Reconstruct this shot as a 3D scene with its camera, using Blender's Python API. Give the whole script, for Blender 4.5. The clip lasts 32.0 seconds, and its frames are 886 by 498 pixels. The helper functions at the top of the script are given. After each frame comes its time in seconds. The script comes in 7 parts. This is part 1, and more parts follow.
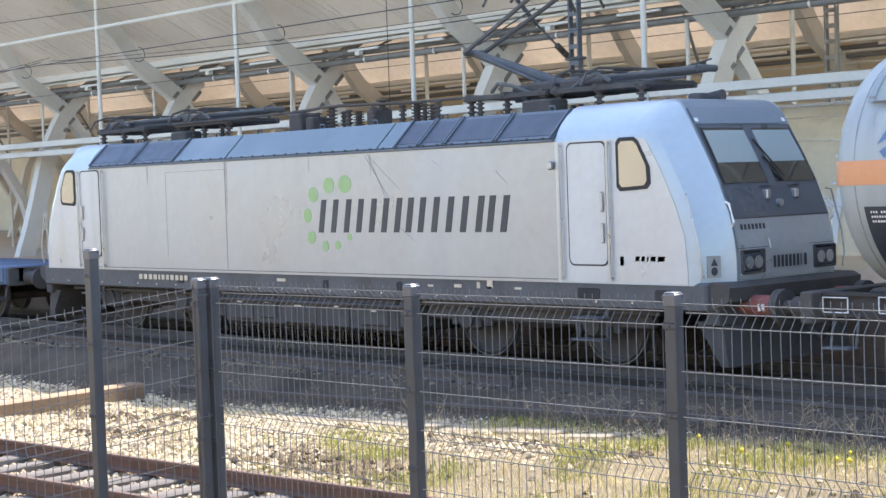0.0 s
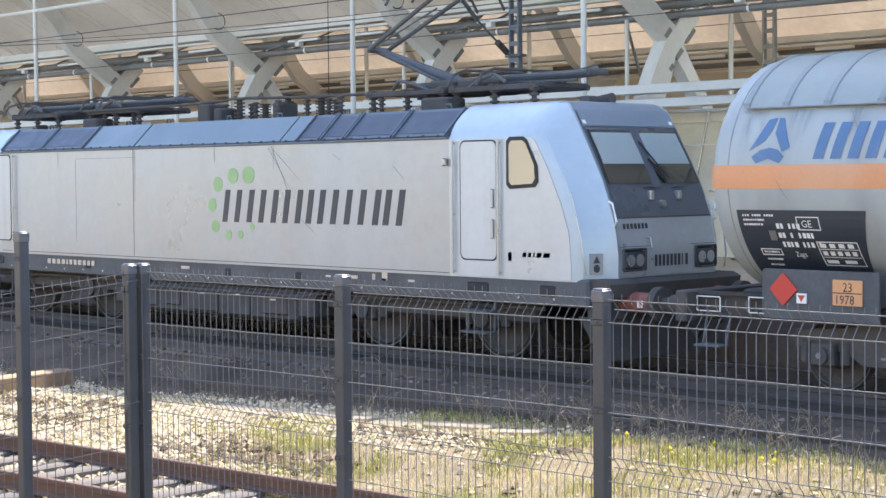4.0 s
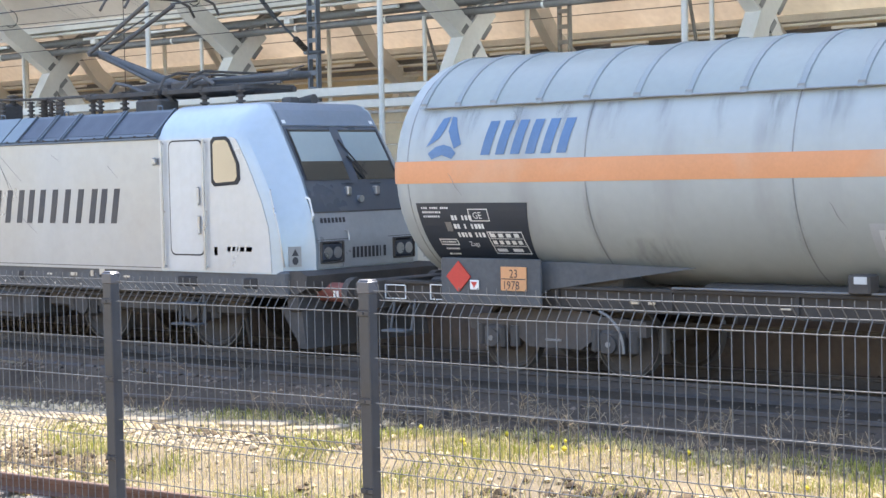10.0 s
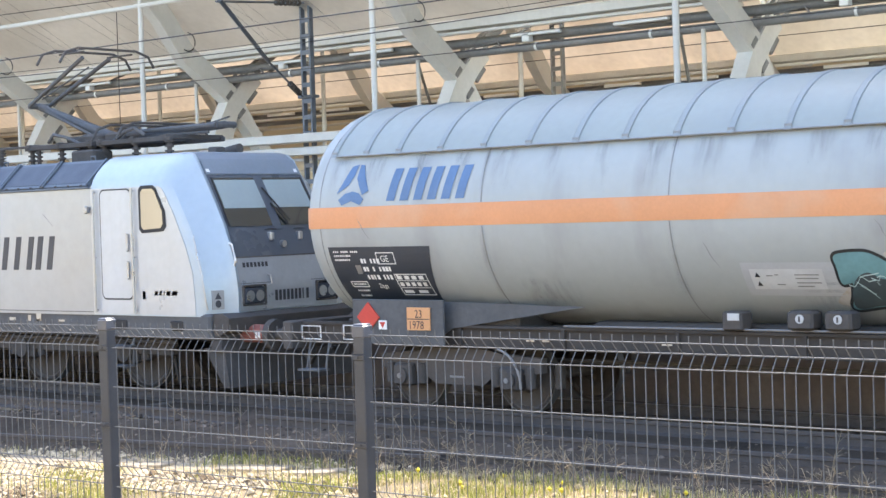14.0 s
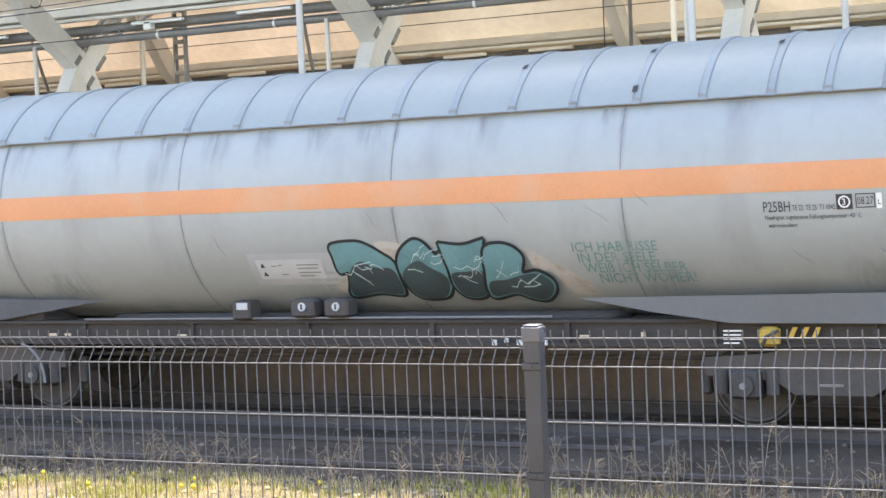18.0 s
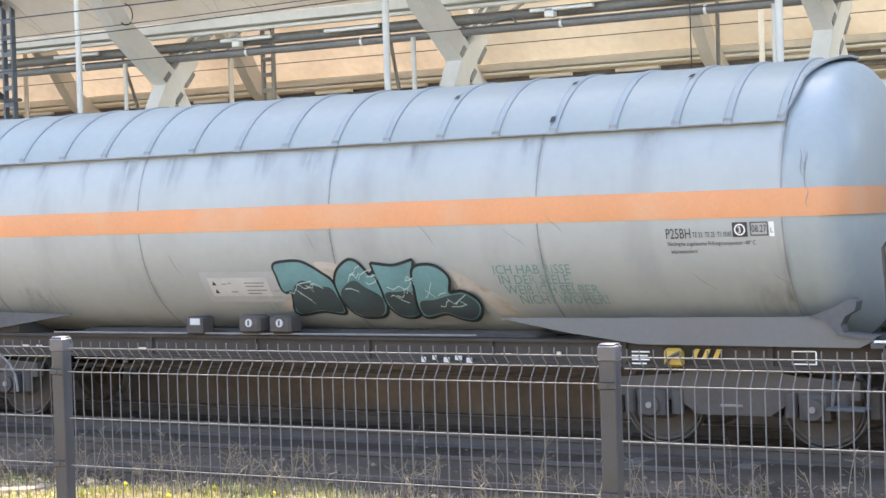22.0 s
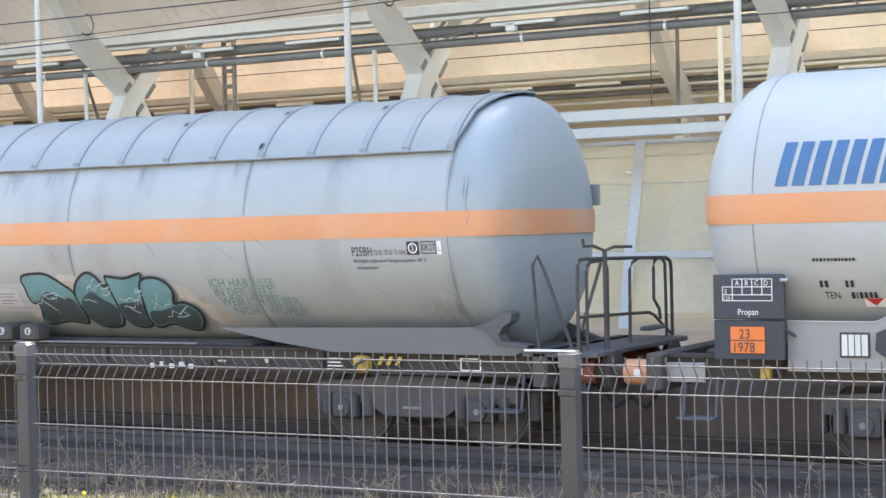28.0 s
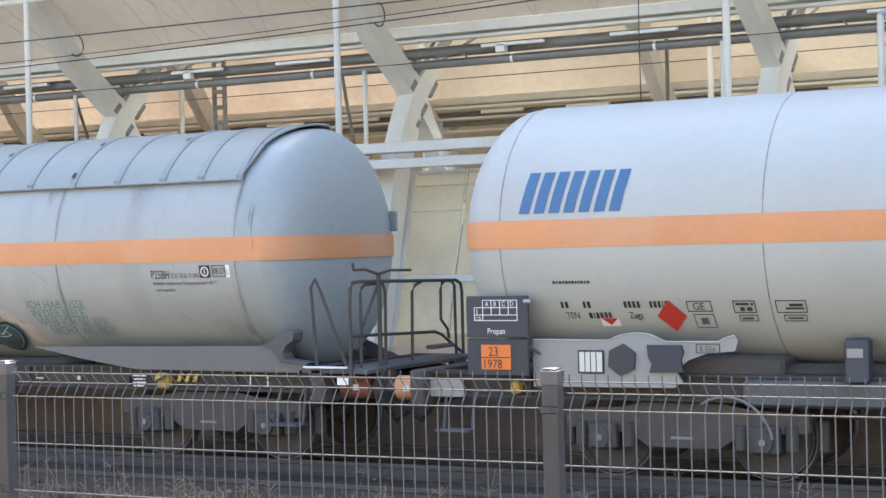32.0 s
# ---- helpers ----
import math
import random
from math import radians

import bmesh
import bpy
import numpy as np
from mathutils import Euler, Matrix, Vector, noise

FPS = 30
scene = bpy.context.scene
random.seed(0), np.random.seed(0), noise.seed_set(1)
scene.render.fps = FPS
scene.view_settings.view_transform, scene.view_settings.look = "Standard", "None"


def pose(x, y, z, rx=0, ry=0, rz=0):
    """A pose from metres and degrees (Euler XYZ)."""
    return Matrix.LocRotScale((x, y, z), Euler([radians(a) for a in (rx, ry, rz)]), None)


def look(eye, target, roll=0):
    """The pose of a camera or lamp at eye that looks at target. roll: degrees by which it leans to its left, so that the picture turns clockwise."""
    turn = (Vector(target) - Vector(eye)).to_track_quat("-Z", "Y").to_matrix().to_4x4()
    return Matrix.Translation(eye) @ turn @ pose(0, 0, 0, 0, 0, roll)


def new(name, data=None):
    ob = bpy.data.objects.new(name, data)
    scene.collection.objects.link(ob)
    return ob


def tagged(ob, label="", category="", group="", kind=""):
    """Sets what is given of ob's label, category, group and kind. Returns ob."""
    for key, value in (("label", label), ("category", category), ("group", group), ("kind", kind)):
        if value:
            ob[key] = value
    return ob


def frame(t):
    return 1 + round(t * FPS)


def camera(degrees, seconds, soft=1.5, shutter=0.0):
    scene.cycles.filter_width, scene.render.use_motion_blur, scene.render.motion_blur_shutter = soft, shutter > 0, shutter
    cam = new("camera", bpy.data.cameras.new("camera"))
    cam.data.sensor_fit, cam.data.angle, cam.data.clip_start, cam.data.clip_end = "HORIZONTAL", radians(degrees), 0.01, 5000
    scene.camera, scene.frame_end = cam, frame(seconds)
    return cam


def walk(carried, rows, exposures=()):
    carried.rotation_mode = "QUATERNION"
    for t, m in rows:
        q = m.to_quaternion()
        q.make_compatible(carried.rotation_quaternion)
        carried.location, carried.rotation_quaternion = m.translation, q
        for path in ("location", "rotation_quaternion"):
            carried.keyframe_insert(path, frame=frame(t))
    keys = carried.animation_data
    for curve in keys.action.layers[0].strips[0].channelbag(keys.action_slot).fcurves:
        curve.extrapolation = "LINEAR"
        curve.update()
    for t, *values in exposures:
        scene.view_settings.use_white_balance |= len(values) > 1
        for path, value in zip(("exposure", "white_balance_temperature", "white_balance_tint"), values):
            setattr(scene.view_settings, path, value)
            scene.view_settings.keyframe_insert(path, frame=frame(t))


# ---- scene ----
LENS = 29.25
EXPOSURES = [(0.0, 2.10, 6400, 11), (6.0, 2.16, 6400, 11), (13.0, 2.38, 6700, 11), (17.0, 2.50, 6900, 12), (19.0, 2.49, 7050, 12.5), (25.0, 2.57, 7080, 12.5), (28.0, 2.50, 6950, 12), (30.0, 2.30, 6950, 12.5), (32.0, 2.28, 6950, 12.5)]
cam = camera(LENS, 32.0)


def aim(x, y, z, turn, tilt, lean):
    """A camera pose from a place, the turn from straight ahead (+y), the tilt up and the lean, in degrees."""
    a, b = radians(turn), radians(tilt)
    way = Vector((math.sin(a) * math.cos(b), math.cos(a) * math.cos(b), math.sin(b)))
    return look((x, y, z), Vector((x, y, z)) + way, lean)


walk(cam, [
    (0, aim(-0.025, -0.029, 3.040, -48.880, -2.196, -2.010)),
    (0.5, aim(-0.021, -0.032, 3.039, -48.527, -1.891, -2.052)),
    (1, aim(-0.016, -0.035, 3.040, -48.234, -1.967, -1.895)),
    (1.5, aim(-0.005, -0.043, 3.040, -47.863, -2.056, -1.851)),
    (2, aim(-0.002, -0.048, 3.039, -47.658, -2.207, -1.631)),
    (2.5, aim(-0.004, -0.039, 3.039, -47.353, -1.952, -1.989)),
    (3, aim(0.001, -0.035, 3.039, -47.012, -1.680, -1.647)),
    (3.5, aim(0.018, -0.030, 3.034, -46.811, -2.519, -0.437)),
    (5.5, aim(-0.052, -0.062, 3.020, -46.573, -1.790, -1.099)),
    (6, aim(-0.055, -0.093, 3.016, -47.024, -1.963, -1.596)),
    (6.5, aim(-0.035, -0.127, 3.006, -47.160, -2.586, -2.376)),
    (7, aim(0.002, -0.114, 3.006, -45.541, -2.333, -1.710)),
    (7.5, aim(0.028, -0.025, 3.017, -42.494, -2.214, 0.135)),
    (8, aim(0.058, 0.019, 3.013, -41.644, -2.801, -0.016)),
    (8.5, aim(0.097, 0.045, 3.010, -40.851, -2.926, -0.752)),
    (9, aim(0.127, 0.061, 3.011, -40.419, -2.753, -1.161)),
    (9.5, aim(0.160, 0.063, 3.006, -40.395, -2.255, -1.359)),
    (10, aim(0.156, 0.098, 3.001, -40.303, -2.603, -1.209)),
    (10.5, aim(0.168, 0.086, 3.007, -40.630, -2.392, -1.339)),
    (11, aim(0.164, 0.087, 3.008, -40.495, -1.910, -1.592)),
    (11.5, aim(0.132, 0.118, 3.004, -40.790, -1.886, -1.546)),
    (12, aim(0.170, 0.074, 3.006, -40.699, -1.695, -1.465)),
    (12.5, aim(0.182, 0.071, 3.002, -40.783, -1.368, -1.414)),
    (13, aim(0.173, 0.087, 3.005, -40.450, -1.153, -1.702)),
    (13.5, aim(0.197, 0.071, 3.006, -40.154, -1.110, -1.772)),
    (15.5, aim(0.158, 0.098, 3.019, -40.149, -1.407, -1.857)),
    (16, aim(0.143, 0.128, 3.019, -39.531, -1.371, -2.158)),
    (16.5, aim(0.118, 0.170, 3.016, -35.497, -1.592, -1.635)),
    (17, aim(0.110, 0.202, 3.019, -31.879, -2.240, -1.983)),
    (17.5, aim(0.109, 0.208, 3.015, -28.501, -2.126, -2.607)),
    (18, aim(0.093, 0.191, 3.019, -27.609, -2.005, -2.468)),
    (18.5, aim(0.103, 0.197, 3.021, -29.035, -0.663, -2.746)),
    (19, aim(0.102, 0.183, 3.017, -30.355, -0.399, -2.368)),
    (19.5, aim(0.117, 0.180, 3.020, -30.683, -0.323, -2.118)),
    (20, aim(0.121, 0.179, 3.014, -31.158, -1.088, -1.825)),
    (20.5, aim(0.122, 0.185, 3.012, -31.333, -1.337, -2.014)),
    (21, aim(0.109, 0.204, 3.011, -30.652, -1.394, -1.946)),
    (21.5, aim(0.116, 0.205, 3.011, -30.942, -1.183, -1.856)),
    (22, aim(0.116, 0.208, 3.010, -30.444, -1.253, -1.820)),
    (22.5, aim(0.118, 0.216, 3.011, -29.434, -0.996, -1.579)),
    (23, aim(0.110, 0.218, 3.007, -29.015, -1.546, -1.242)),
    (23.5, aim(0.116, 0.209, 3.009, -29.059, -1.234, -1.273)),
    (24, aim(0.116, 0.207, 3.012, -29.742, -1.094, -1.656)),
    (24.5, aim(0.126, 0.205, 3.009, -30.190, -1.283, -1.771)),
    (25, aim(0.123, 0.202, 3.007, -30.941, -1.576, -1.675)),
    (25.5, aim(0.115, 0.208, 3.005, -30.997, -1.409, -1.736)),
    (27.5, aim(0.118, 0.167, 3.021, -32.789, -0.407, -1.744)),
    (28, aim(0.147, 0.122, 2.992, -29.056, -0.830, -1.407)),
    (28.5, aim(0.128, 0.143, 2.986, -25.691, -0.698, -2.326)),
    (29, aim(0.137, 0.146, 2.985, -23.994, 0.521, -2.171)),
    (29.5, aim(0.131, 0.133, 2.985, -25.376, 1.016, -1.894)),
    (30, aim(0.140, 0.117, 2.982, -26.667, 0.660, -1.733)),
    (30.5, aim(0.152, 0.103, 2.977, -27.287, 0.275, -1.061)),
    (31, aim(0.133, 0.177, 2.967, -27.583, -0.424, -1.122)),
    (31.5, aim(0.156, 0.151, 2.975, -28.048, -0.393, -1.470)),
    (32, aim(0.158, 0.180, 2.972, -28.762, -0.111, -1.448)),
], EXPOSURES)
# how far the train has rolled (metres along its track) at each moment
ADVANCE = [(0, 0.000), (1, -0.180), (2, -0.383), (3, -0.609), (3.5, -0.731), (5.5, -1.271), (6, -1.419), (7, -1.726), (8, -2.019), (9, -2.335), (10, -2.664), (11, -3.013), (12, -3.385), (13, -3.768), (13.5, -3.964), (15.5, -4.775), (16, -4.983), (17, -5.386), (18, -5.807), (19, -6.268), (20, -6.754), (21, -7.248), (22, -7.752), (23, -8.271), (24, -8.812), (25, -9.380), (25.5, -9.668), (27.5, -10.841), (28, -11.139), (29, -11.759), (30, -12.447), (31, -13.156), (32, -13.863)]

# ---------------------------------------------------------------- light
SUN_ELEV, SUN_AZ = 56.0, -24.0      # degrees; azimuth from +y towards +x
world = bpy.data.worlds.new("world")
scene.world = world
world.use_nodes = True
wn = world.node_tree.nodes
sky = wn.new("ShaderNodeTexSky")
sky.sky_type, sky.sun_disc = "NISHITA", False
sky.sun_elevation, sky.sun_rotation = radians(SUN_ELEV), radians(SUN_AZ)
sky.air_density, sky.dust_density, sky.ozone_density = 1.0, 1.0, 0.8
wn["Background"].inputs["Strength"].default_value = 0.15
world.node_tree.links.new(sky.outputs["Color"], wn["Background"].inputs["Color"])
sun = new("sun", bpy.data.lights.new("sun", "SUN"))
sun.data.energy, sun.data.angle, sun.data.color = 2.6, radians(0.55), (1.0, 0.95, 0.87)
_e, _a = radians(SUN_ELEV), radians(SUN_AZ)
_to = Vector((math.sin(_a) * math.cos(_e), math.cos(_a) * math.cos(_e), math.sin(_e)))
sun.matrix_world = look(_to * 60, (0, 0, 0))


# ---------------------------------------------------------------- materials
def mat(name, base, rough=0.6, metal=0.0, vary=0.18, scale=3.0, grain=40.0, bump=0.15, dirt=None, dirt_amount=0.0,
        coat=0.0, stretch=(1, 1, 1), per_piece=0.0, bump_dist=0.02, spec=0.5, streak=0.0, island=0.0, through_light=0.0):
    """A worn surface: base colour varied at two scales, stains of their own shape, a fine relief."""
    m = bpy.data.materials.new(name)
    m.use_nodes = True
    nt, b = m.node_tree, m.node_tree.nodes["Principled BSDF"]
    nd, ln = nt.nodes.new, nt.links.new
    co = nd("ShaderNodeTexCoord")
    mp = nd("ShaderNodeMapping")
    mp.inputs["Scale"].default_value = stretch
    ln(co.outputs["Object"], mp.inputs["Vector"])
    big, fine = nd("ShaderNodeTexNoise"), nd("ShaderNodeTexNoise")
    big.inputs["Scale"].default_value, big.inputs["Detail"].default_value = scale, 5
    fine.inputs["Scale"].default_value, fine.inputs["Detail"].default_value = grain, 4
    for t in (big, fine):
        ln(mp.outputs["Vector"], t.inputs["Vector"])
    mix = nd("ShaderNodeMath")
    mix.operation = "MULTIPLY_ADD"
    ln(fine.outputs["Fac"], mix.inputs[0])
    mix.inputs[1].default_value = 0.5
    ln(big.outputs["Fac"], mix.inputs[2])
    ramp = nd("ShaderNodeMapRange")
    ramp.inputs["From Min"].default_value, ramp.inputs["From Max"].default_value = 0.45, 1.05
    ramp.inputs["To Min"].default_value, ramp.inputs["To Max"].default_value = 1 - vary, 1 + vary
    ln(mix.outputs[0], ramp.inputs["Value"])
    col = nd("ShaderNodeMix")
    col.data_type, col.blend_type = "RGBA", "MULTIPLY"
    col.inputs["Factor"].default_value = 1
    col.inputs["A"].default_value = (*base, 1)
    ln(ramp.outputs["Result"], col.inputs["B"])
    out = col.outputs["Result"]
    if per_piece or island:
        info, mr = nd("ShaderNodeNewGeometry" if island else "ShaderNodeObjectInfo"), nd("ShaderNodeMapRange")
        k = island or per_piece
        mr.inputs["To Min"].default_value, mr.inputs["To Max"].default_value = 1 - k, 1 + k
        ln(info.outputs["Random Per Island" if island else "Random"], mr.inputs["Value"])
        c2 = nd("ShaderNodeMix")
        c2.data_type, c2.blend_type = "RGBA", "MULTIPLY"
        c2.inputs["Factor"].default_value = 1
        ln(out, c2.inputs["A"])
        ln(mr.outputs["Result"], c2.inputs["B"])
        out = c2.outputs["Result"]
    if dirt:
        dn, dr, c3 = nd("ShaderNodeTexNoise"), nd("ShaderNodeMapRange"), nd("ShaderNodeMix")
        dn.inputs["Scale"].default_value, dn.inputs["Detail"].default_value = scale * 0.7, 8
        if streak:
            sm = nd("ShaderNodeMapping")
            sm.inputs["Scale"].default_value = (streak, streak, 0.25)
            ln(co.outputs["Object"], sm.inputs["Vector"])
            ln(sm.outputs["Vector"], dn.inputs["Vector"])
        else:
            ln(mp.outputs["Vector"], dn.inputs["Vector"])
        dr.inputs["From Min"].default_value, dr.inputs["From Max"].default_value = 0.52, 0.75
        dr.inputs["To Min"].default_value, dr.inputs["To Max"].default_value = 0.0, dirt_amount
        ln(dn.outputs["Fac"], dr.inputs["Value"])
        c3.data_type = "RGBA"
        ln(dr.outputs["Result"], c3.inputs["Factor"])
        ln(out, c3.inputs["A"])
        c3.inputs["B"].default_value = (*dirt, 1)
        out = c3.outputs["Result"]
    ln(out, b.inputs["Base Color"])
    rr = nd("ShaderNodeMapRange")
    rr.inputs["From Min"].default_value, rr.inputs["From Max"].default_value = 0.3, 0.7
    rr.inputs["To Min"].default_value, rr.inputs["To Max"].default_value = max(0.03, rough - 0.1), min(1, rough + 0.1)
    ln(big.outputs["Fac"], rr.inputs["Value"])
    ln(rr.outputs["Result"], b.inputs["Roughness"])
    b.inputs["Metallic"].default_value = metal
    b.inputs["Specular IOR Level"].default_value = spec
    b.inputs["Coat Weight"].default_value = coat
    b.inputs["Coat Roughness"].default_value = 0.15
    if bump:
        bp = nd("ShaderNodeBump")
        bp.inputs["Strength"].default_value, bp.inputs["Distance"].default_value = bump, bump_dist
        ln(mix.outputs[0], bp.inputs["Height"])
        ln(bp.outputs["Normal"], b.inputs["Normal"])
    if through_light:
        tr, mx = nd("ShaderNodeBsdfTranslucent"), nd("ShaderNodeMixShader")
        ln(out, tr.inputs["Color"])
        mx.inputs["Fac"].default_value = through_light
        ln(b.outputs["BSDF"], mx.inputs[1])
        ln(tr.outputs["BSDF"], mx.inputs[2])
        ln(mx.outputs["Shader"], nt.nodes["Material Output"].inputs["Surface"])
    return m


SILVER = mat("silver_paint", (0.355, 0.370, 0.385), 0.34, 0.45, 0.10, 0.5, 7, 0.03, (0.30, 0.31, 0.32), 0.6, 0.12, streak=3.0)
CAB_WHITE = mat("cab_side_paint", (0.46, 0.48, 0.50), 0.36, 0.3, 0.10, 0.7, 8, 0.03, (0.33, 0.32, 0.30), 0.5, 0.12, streak=3.0)
LOCO_BLUE = mat("pale_blue_paint", (0.40, 0.46, 0.50), 0.38, 0.15, 0.10, 0.8, 9, 0.02, (0.37, 0.39, 0.40), 0.45, 0.2)
ROOF_BLUE = mat("roof_blue_paint", (0.085, 0.105, 0.128), 0.5, 0.0, 0.14, 1.0, 14, 0.04, (0.12, 0.12, 0.12), 0.5)
GRILLE = mat("dark_grille", (0.055, 0.065, 0.085), 0.5, 0.2, 0.15, 4, 60, 0.1)
FACE_GREY = mat("front_grey_paint", (0.36, 0.38, 0.395), 0.36, 0.25, 0.12, 1.2, 12, 0.02, (0.24, 0.23, 0.22), 0.55, 0.15)
FACE_DARK = mat("front_dark_paint", (0.075, 0.092, 0.115), 0.32, 0.0, 0.12, 2, 20, 0.02, (0.11, 0.11, 0.11), 0.4, 0.2)
FRAME_GREY = mat("underframe_grey", (0.100, 0.102, 0.106), 0.75, 0.0, 0.25, 1.4, 16, 0.08, (0.075, 0.065, 0.058), 0.7, spec=0.25)
BLACK = mat("black_steel", (0.086, 0.080, 0.076), 0.85, 0.0, 0.2, 3, 25, 0.1, (0.105, 0.090, 0.080), 0.6, spec=0.12)
SOLE = mat("grimy_sole_bar_steel", (0.066, 0.061, 0.058), 0.85, 0, 0.2, 2, 20, 0.1, (0.085, 0.073, 0.065), 0.6, spec=0.1)
BRAKE_DUST = mat("brake_dusted_steel", (0.096, 0.086, 0.079), 0.9, 0.0, 0.2, 3, 25, 0.15, (0.12, 0.09, 0.072), 0.6, spec=0.15)
WHEEL_RIM = mat("worn_wheel_tread", (0.16, 0.155, 0.15), 0.5, 0.5, 0.15, 6, 40, 0.05)
RUBBER = mat("black_rubber", (0.018, 0.018, 0.02), 0.7, 0, 0.2, 6, 50, 0.05)
CHROME = mat("worn_metal", (0.42, 0.42, 0.42), 0.35, 0.8, 0.15, 6, 40, 0.05)
WHITE = mat("white_paint", (0.78, 0.78, 0.76), 0.5, 0, 0.06, 3, 40, 0.03)
RED = mat("red_paint", (0.5, 0.045, 0.03), 0.5, 0, 0.12, 5, 40, 0.03)
YELLOW = mat("yellow_paint", (0.55, 0.36, 0.06), 0.5, 0, 0.2, 5, 30, 0.05, (0.1, 0.08, 0.05), 0.6)
ORANGE = mat("orange_paint", (0.62, 0.275, 0.125), 0.5, 0, 0.10, 1.0, 30, 0.02, (0.55, 0.39, 0.27), 0.65)
FADED_PLATE = mat("faded_orange_plate", (0.62, 0.31, 0.14), 0.5, 0, 0.08, 4, 40, 0.02)
PLATE = mat("orange_plate", (0.75, 0.19, 0.04), 0.45, 0, 0.06, 4, 40, 0.02)
GREEN = mat("green_paint", (0.26, 0.40, 0.17), 0.5, 0, 0.1, 4, 40, 0.02, (0.4, 0.42, 0.36), 0.4)
LETTER = mat("charcoal_lettering", (0.035, 0.035, 0.042), 0.5, 0, 0.12, 3, 40, 0.02)
EMBLEM_BLUE = mat("emblem_blue", (0.05, 0.135, 0.265), 0.5, 0, 0.12, 2, 40, 0.02)
FADED_BLUE = mat("faded_emblem_blue", (0.085, 0.155, 0.28), 0.5, 0, 0.18, 2, 30, 0.02, (0.30, 0.34, 0.38), 0.5)
TANK_A = mat("weathered_tank_paint", (0.350, 0.370, 0.360), 0.45, 0, 0.08, 0.6, 8, 0.04, (0.255, 0.258, 0.255), 0.7, 0.06, streak=4.0)
TANK_SHADE = mat("sunshade_sheet", (0.262, 0.286, 0.266), 0.48, 0, 0.09, 0.7, 8, 0.04, (0.245, 0.268, 0.265), 0.6, 0.04)
TANK_END = mat("tank_end_paint", (0.288, 0.325, 0.330), 0.42, 0, 0.09, 0.7, 9, 0.04, (0.30, 0.325, 0.33), 0.5, 0.10)
TANK_B = mat("clean_tank_paint", (0.425, 0.442, 0.422), 0.52, 0, 0.06, 0.7, 9, 0.02, (0.385, 0.385, 0.37), 0.45, 0.0, streak=1.2, spec=0.3)
BOARD = mat("dark_board", (0.035, 0.042, 0.055), 0.5, 0, 0.15, 2, 30, 0.03)
SPRAY_TEAL = mat("sprayed_teal", (0.135, 0.275, 0.295), 0.6, 0, 0.15, 3, 20, 0.02, (0.05, 0.12, 0.13), 0.6)
SPRAY_BLACK = mat("sprayed_black", (0.02, 0.022, 0.024), 0.6, 0, 0.2, 3, 20, 0.02)
SPRAY_FADED = mat("faded_green_spray", (0.125, 0.25, 0.235), 0.6, 0, 0.12, 6, 20, 0.02, (0.40, 0.43, 0.42), 0.5)
FENCE = mat("anthracite_coated_steel", (0.048, 0.052, 0.062), 0.38, 0.1, 0.15, 5, 60, 0.03, (0.12, 0.11, 0.10), 0.35)
WIRE = mat("galvanised_wire", (0.125, 0.126, 0.128), 0.7, 0.1, 0.15, 8, 60, 0.05, spec=0.3)
CAP = mat("grey_post_cap", (0.10, 0.10, 0.11), 0.3, 0.0, 0.1, 8, 60, 0.03)
ARCH = mat("white_painted_steel", (0.64, 0.62, 0.575), 0.55, 0, 0.10, 0.6, 9, 0.03, (0.42, 0.38, 0.32), 0.5)
SHED = mat("cream_roof_sheet", (0.56, 0.535, 0.49), 0.6, 0, 0.12, 0.35, 5, 0.03, (0.40, 0.37, 0.32), 0.6, through_light=0.32)
SHED_FAR = mat("tan_roof_sheet", (0.60, 0.535, 0.455), 0.65, 0, 0.18, 0.25, 4, 0.03, (0.45, 0.375, 0.29), 0.6, through_light=0.5)
PIPE = mat("grey_pipe", (0.21, 0.205, 0.20), 0.55, 0.1, 0.25, 1, 14, 0.05, (0.14, 0.12, 0.10), 0.5)
SHED_CREAM = mat("milky_roof_sheet", (0.58, 0.54, 0.465), 0.6, 0, 0.16, 0.3, 4, 0.03, (0.45, 0.40, 0.325), 0.6, through_light=0.48)
PANEL = mat("yellowed_clear_sheet", (0.95, 0.94, 0.86), 0.35, 0, 0.1, 0.8, 8, 0.03, (0.90, 0.85, 0.68), 0.6, through_light=0.85)
PLATFORM = mat("platform_concrete", (0.40, 0.37, 0.33), 0.8, 0, 0.15, 0.8, 20, 0.15)
PLATFORM_RED = mat("platform_brick_paving", (0.46, 0.36, 0.29), 0.8, 0, 0.2, 2, 20, 0.15)
MAST = mat("blue_grey_steel", (0.12, 0.14, 0.175), 0.5, 0.1, 0.2, 2, 20, 0.05)
BLUE_POLE = mat("light_blue_pole", (0.36, 0.44, 0.52), 0.45, 0, 0.1, 2, 20, 0.03, (0.3, 0.32, 0.34), 0.4)
CABLE = mat("overhead_cable", (0.05, 0.05, 0.055), 0.5, 0.4, 0.2, 6, 30, 0.02)
RUST = mat("rusty_rail_side", (0.12, 0.065, 0.045), 0.8, 0.1, 0.3, 3, 30, 0.2)
# darker copy of BRAKE_DUST: the glare veiling the wagons is left out of its colour
LOCO_DARK = mat("dark_loco_steel", (0.080, 0.077, 0.076), 0.9, 0.0, 0.25, 3, 25, 0.15, (0.085, 0.075, 0.068), 0.5, spec=0.12)
RAIL_DARK = mat("oily_rail_side", (0.085, 0.074, 0.069), 0.8, 0.1, 0.3, 3, 30, 0.2)
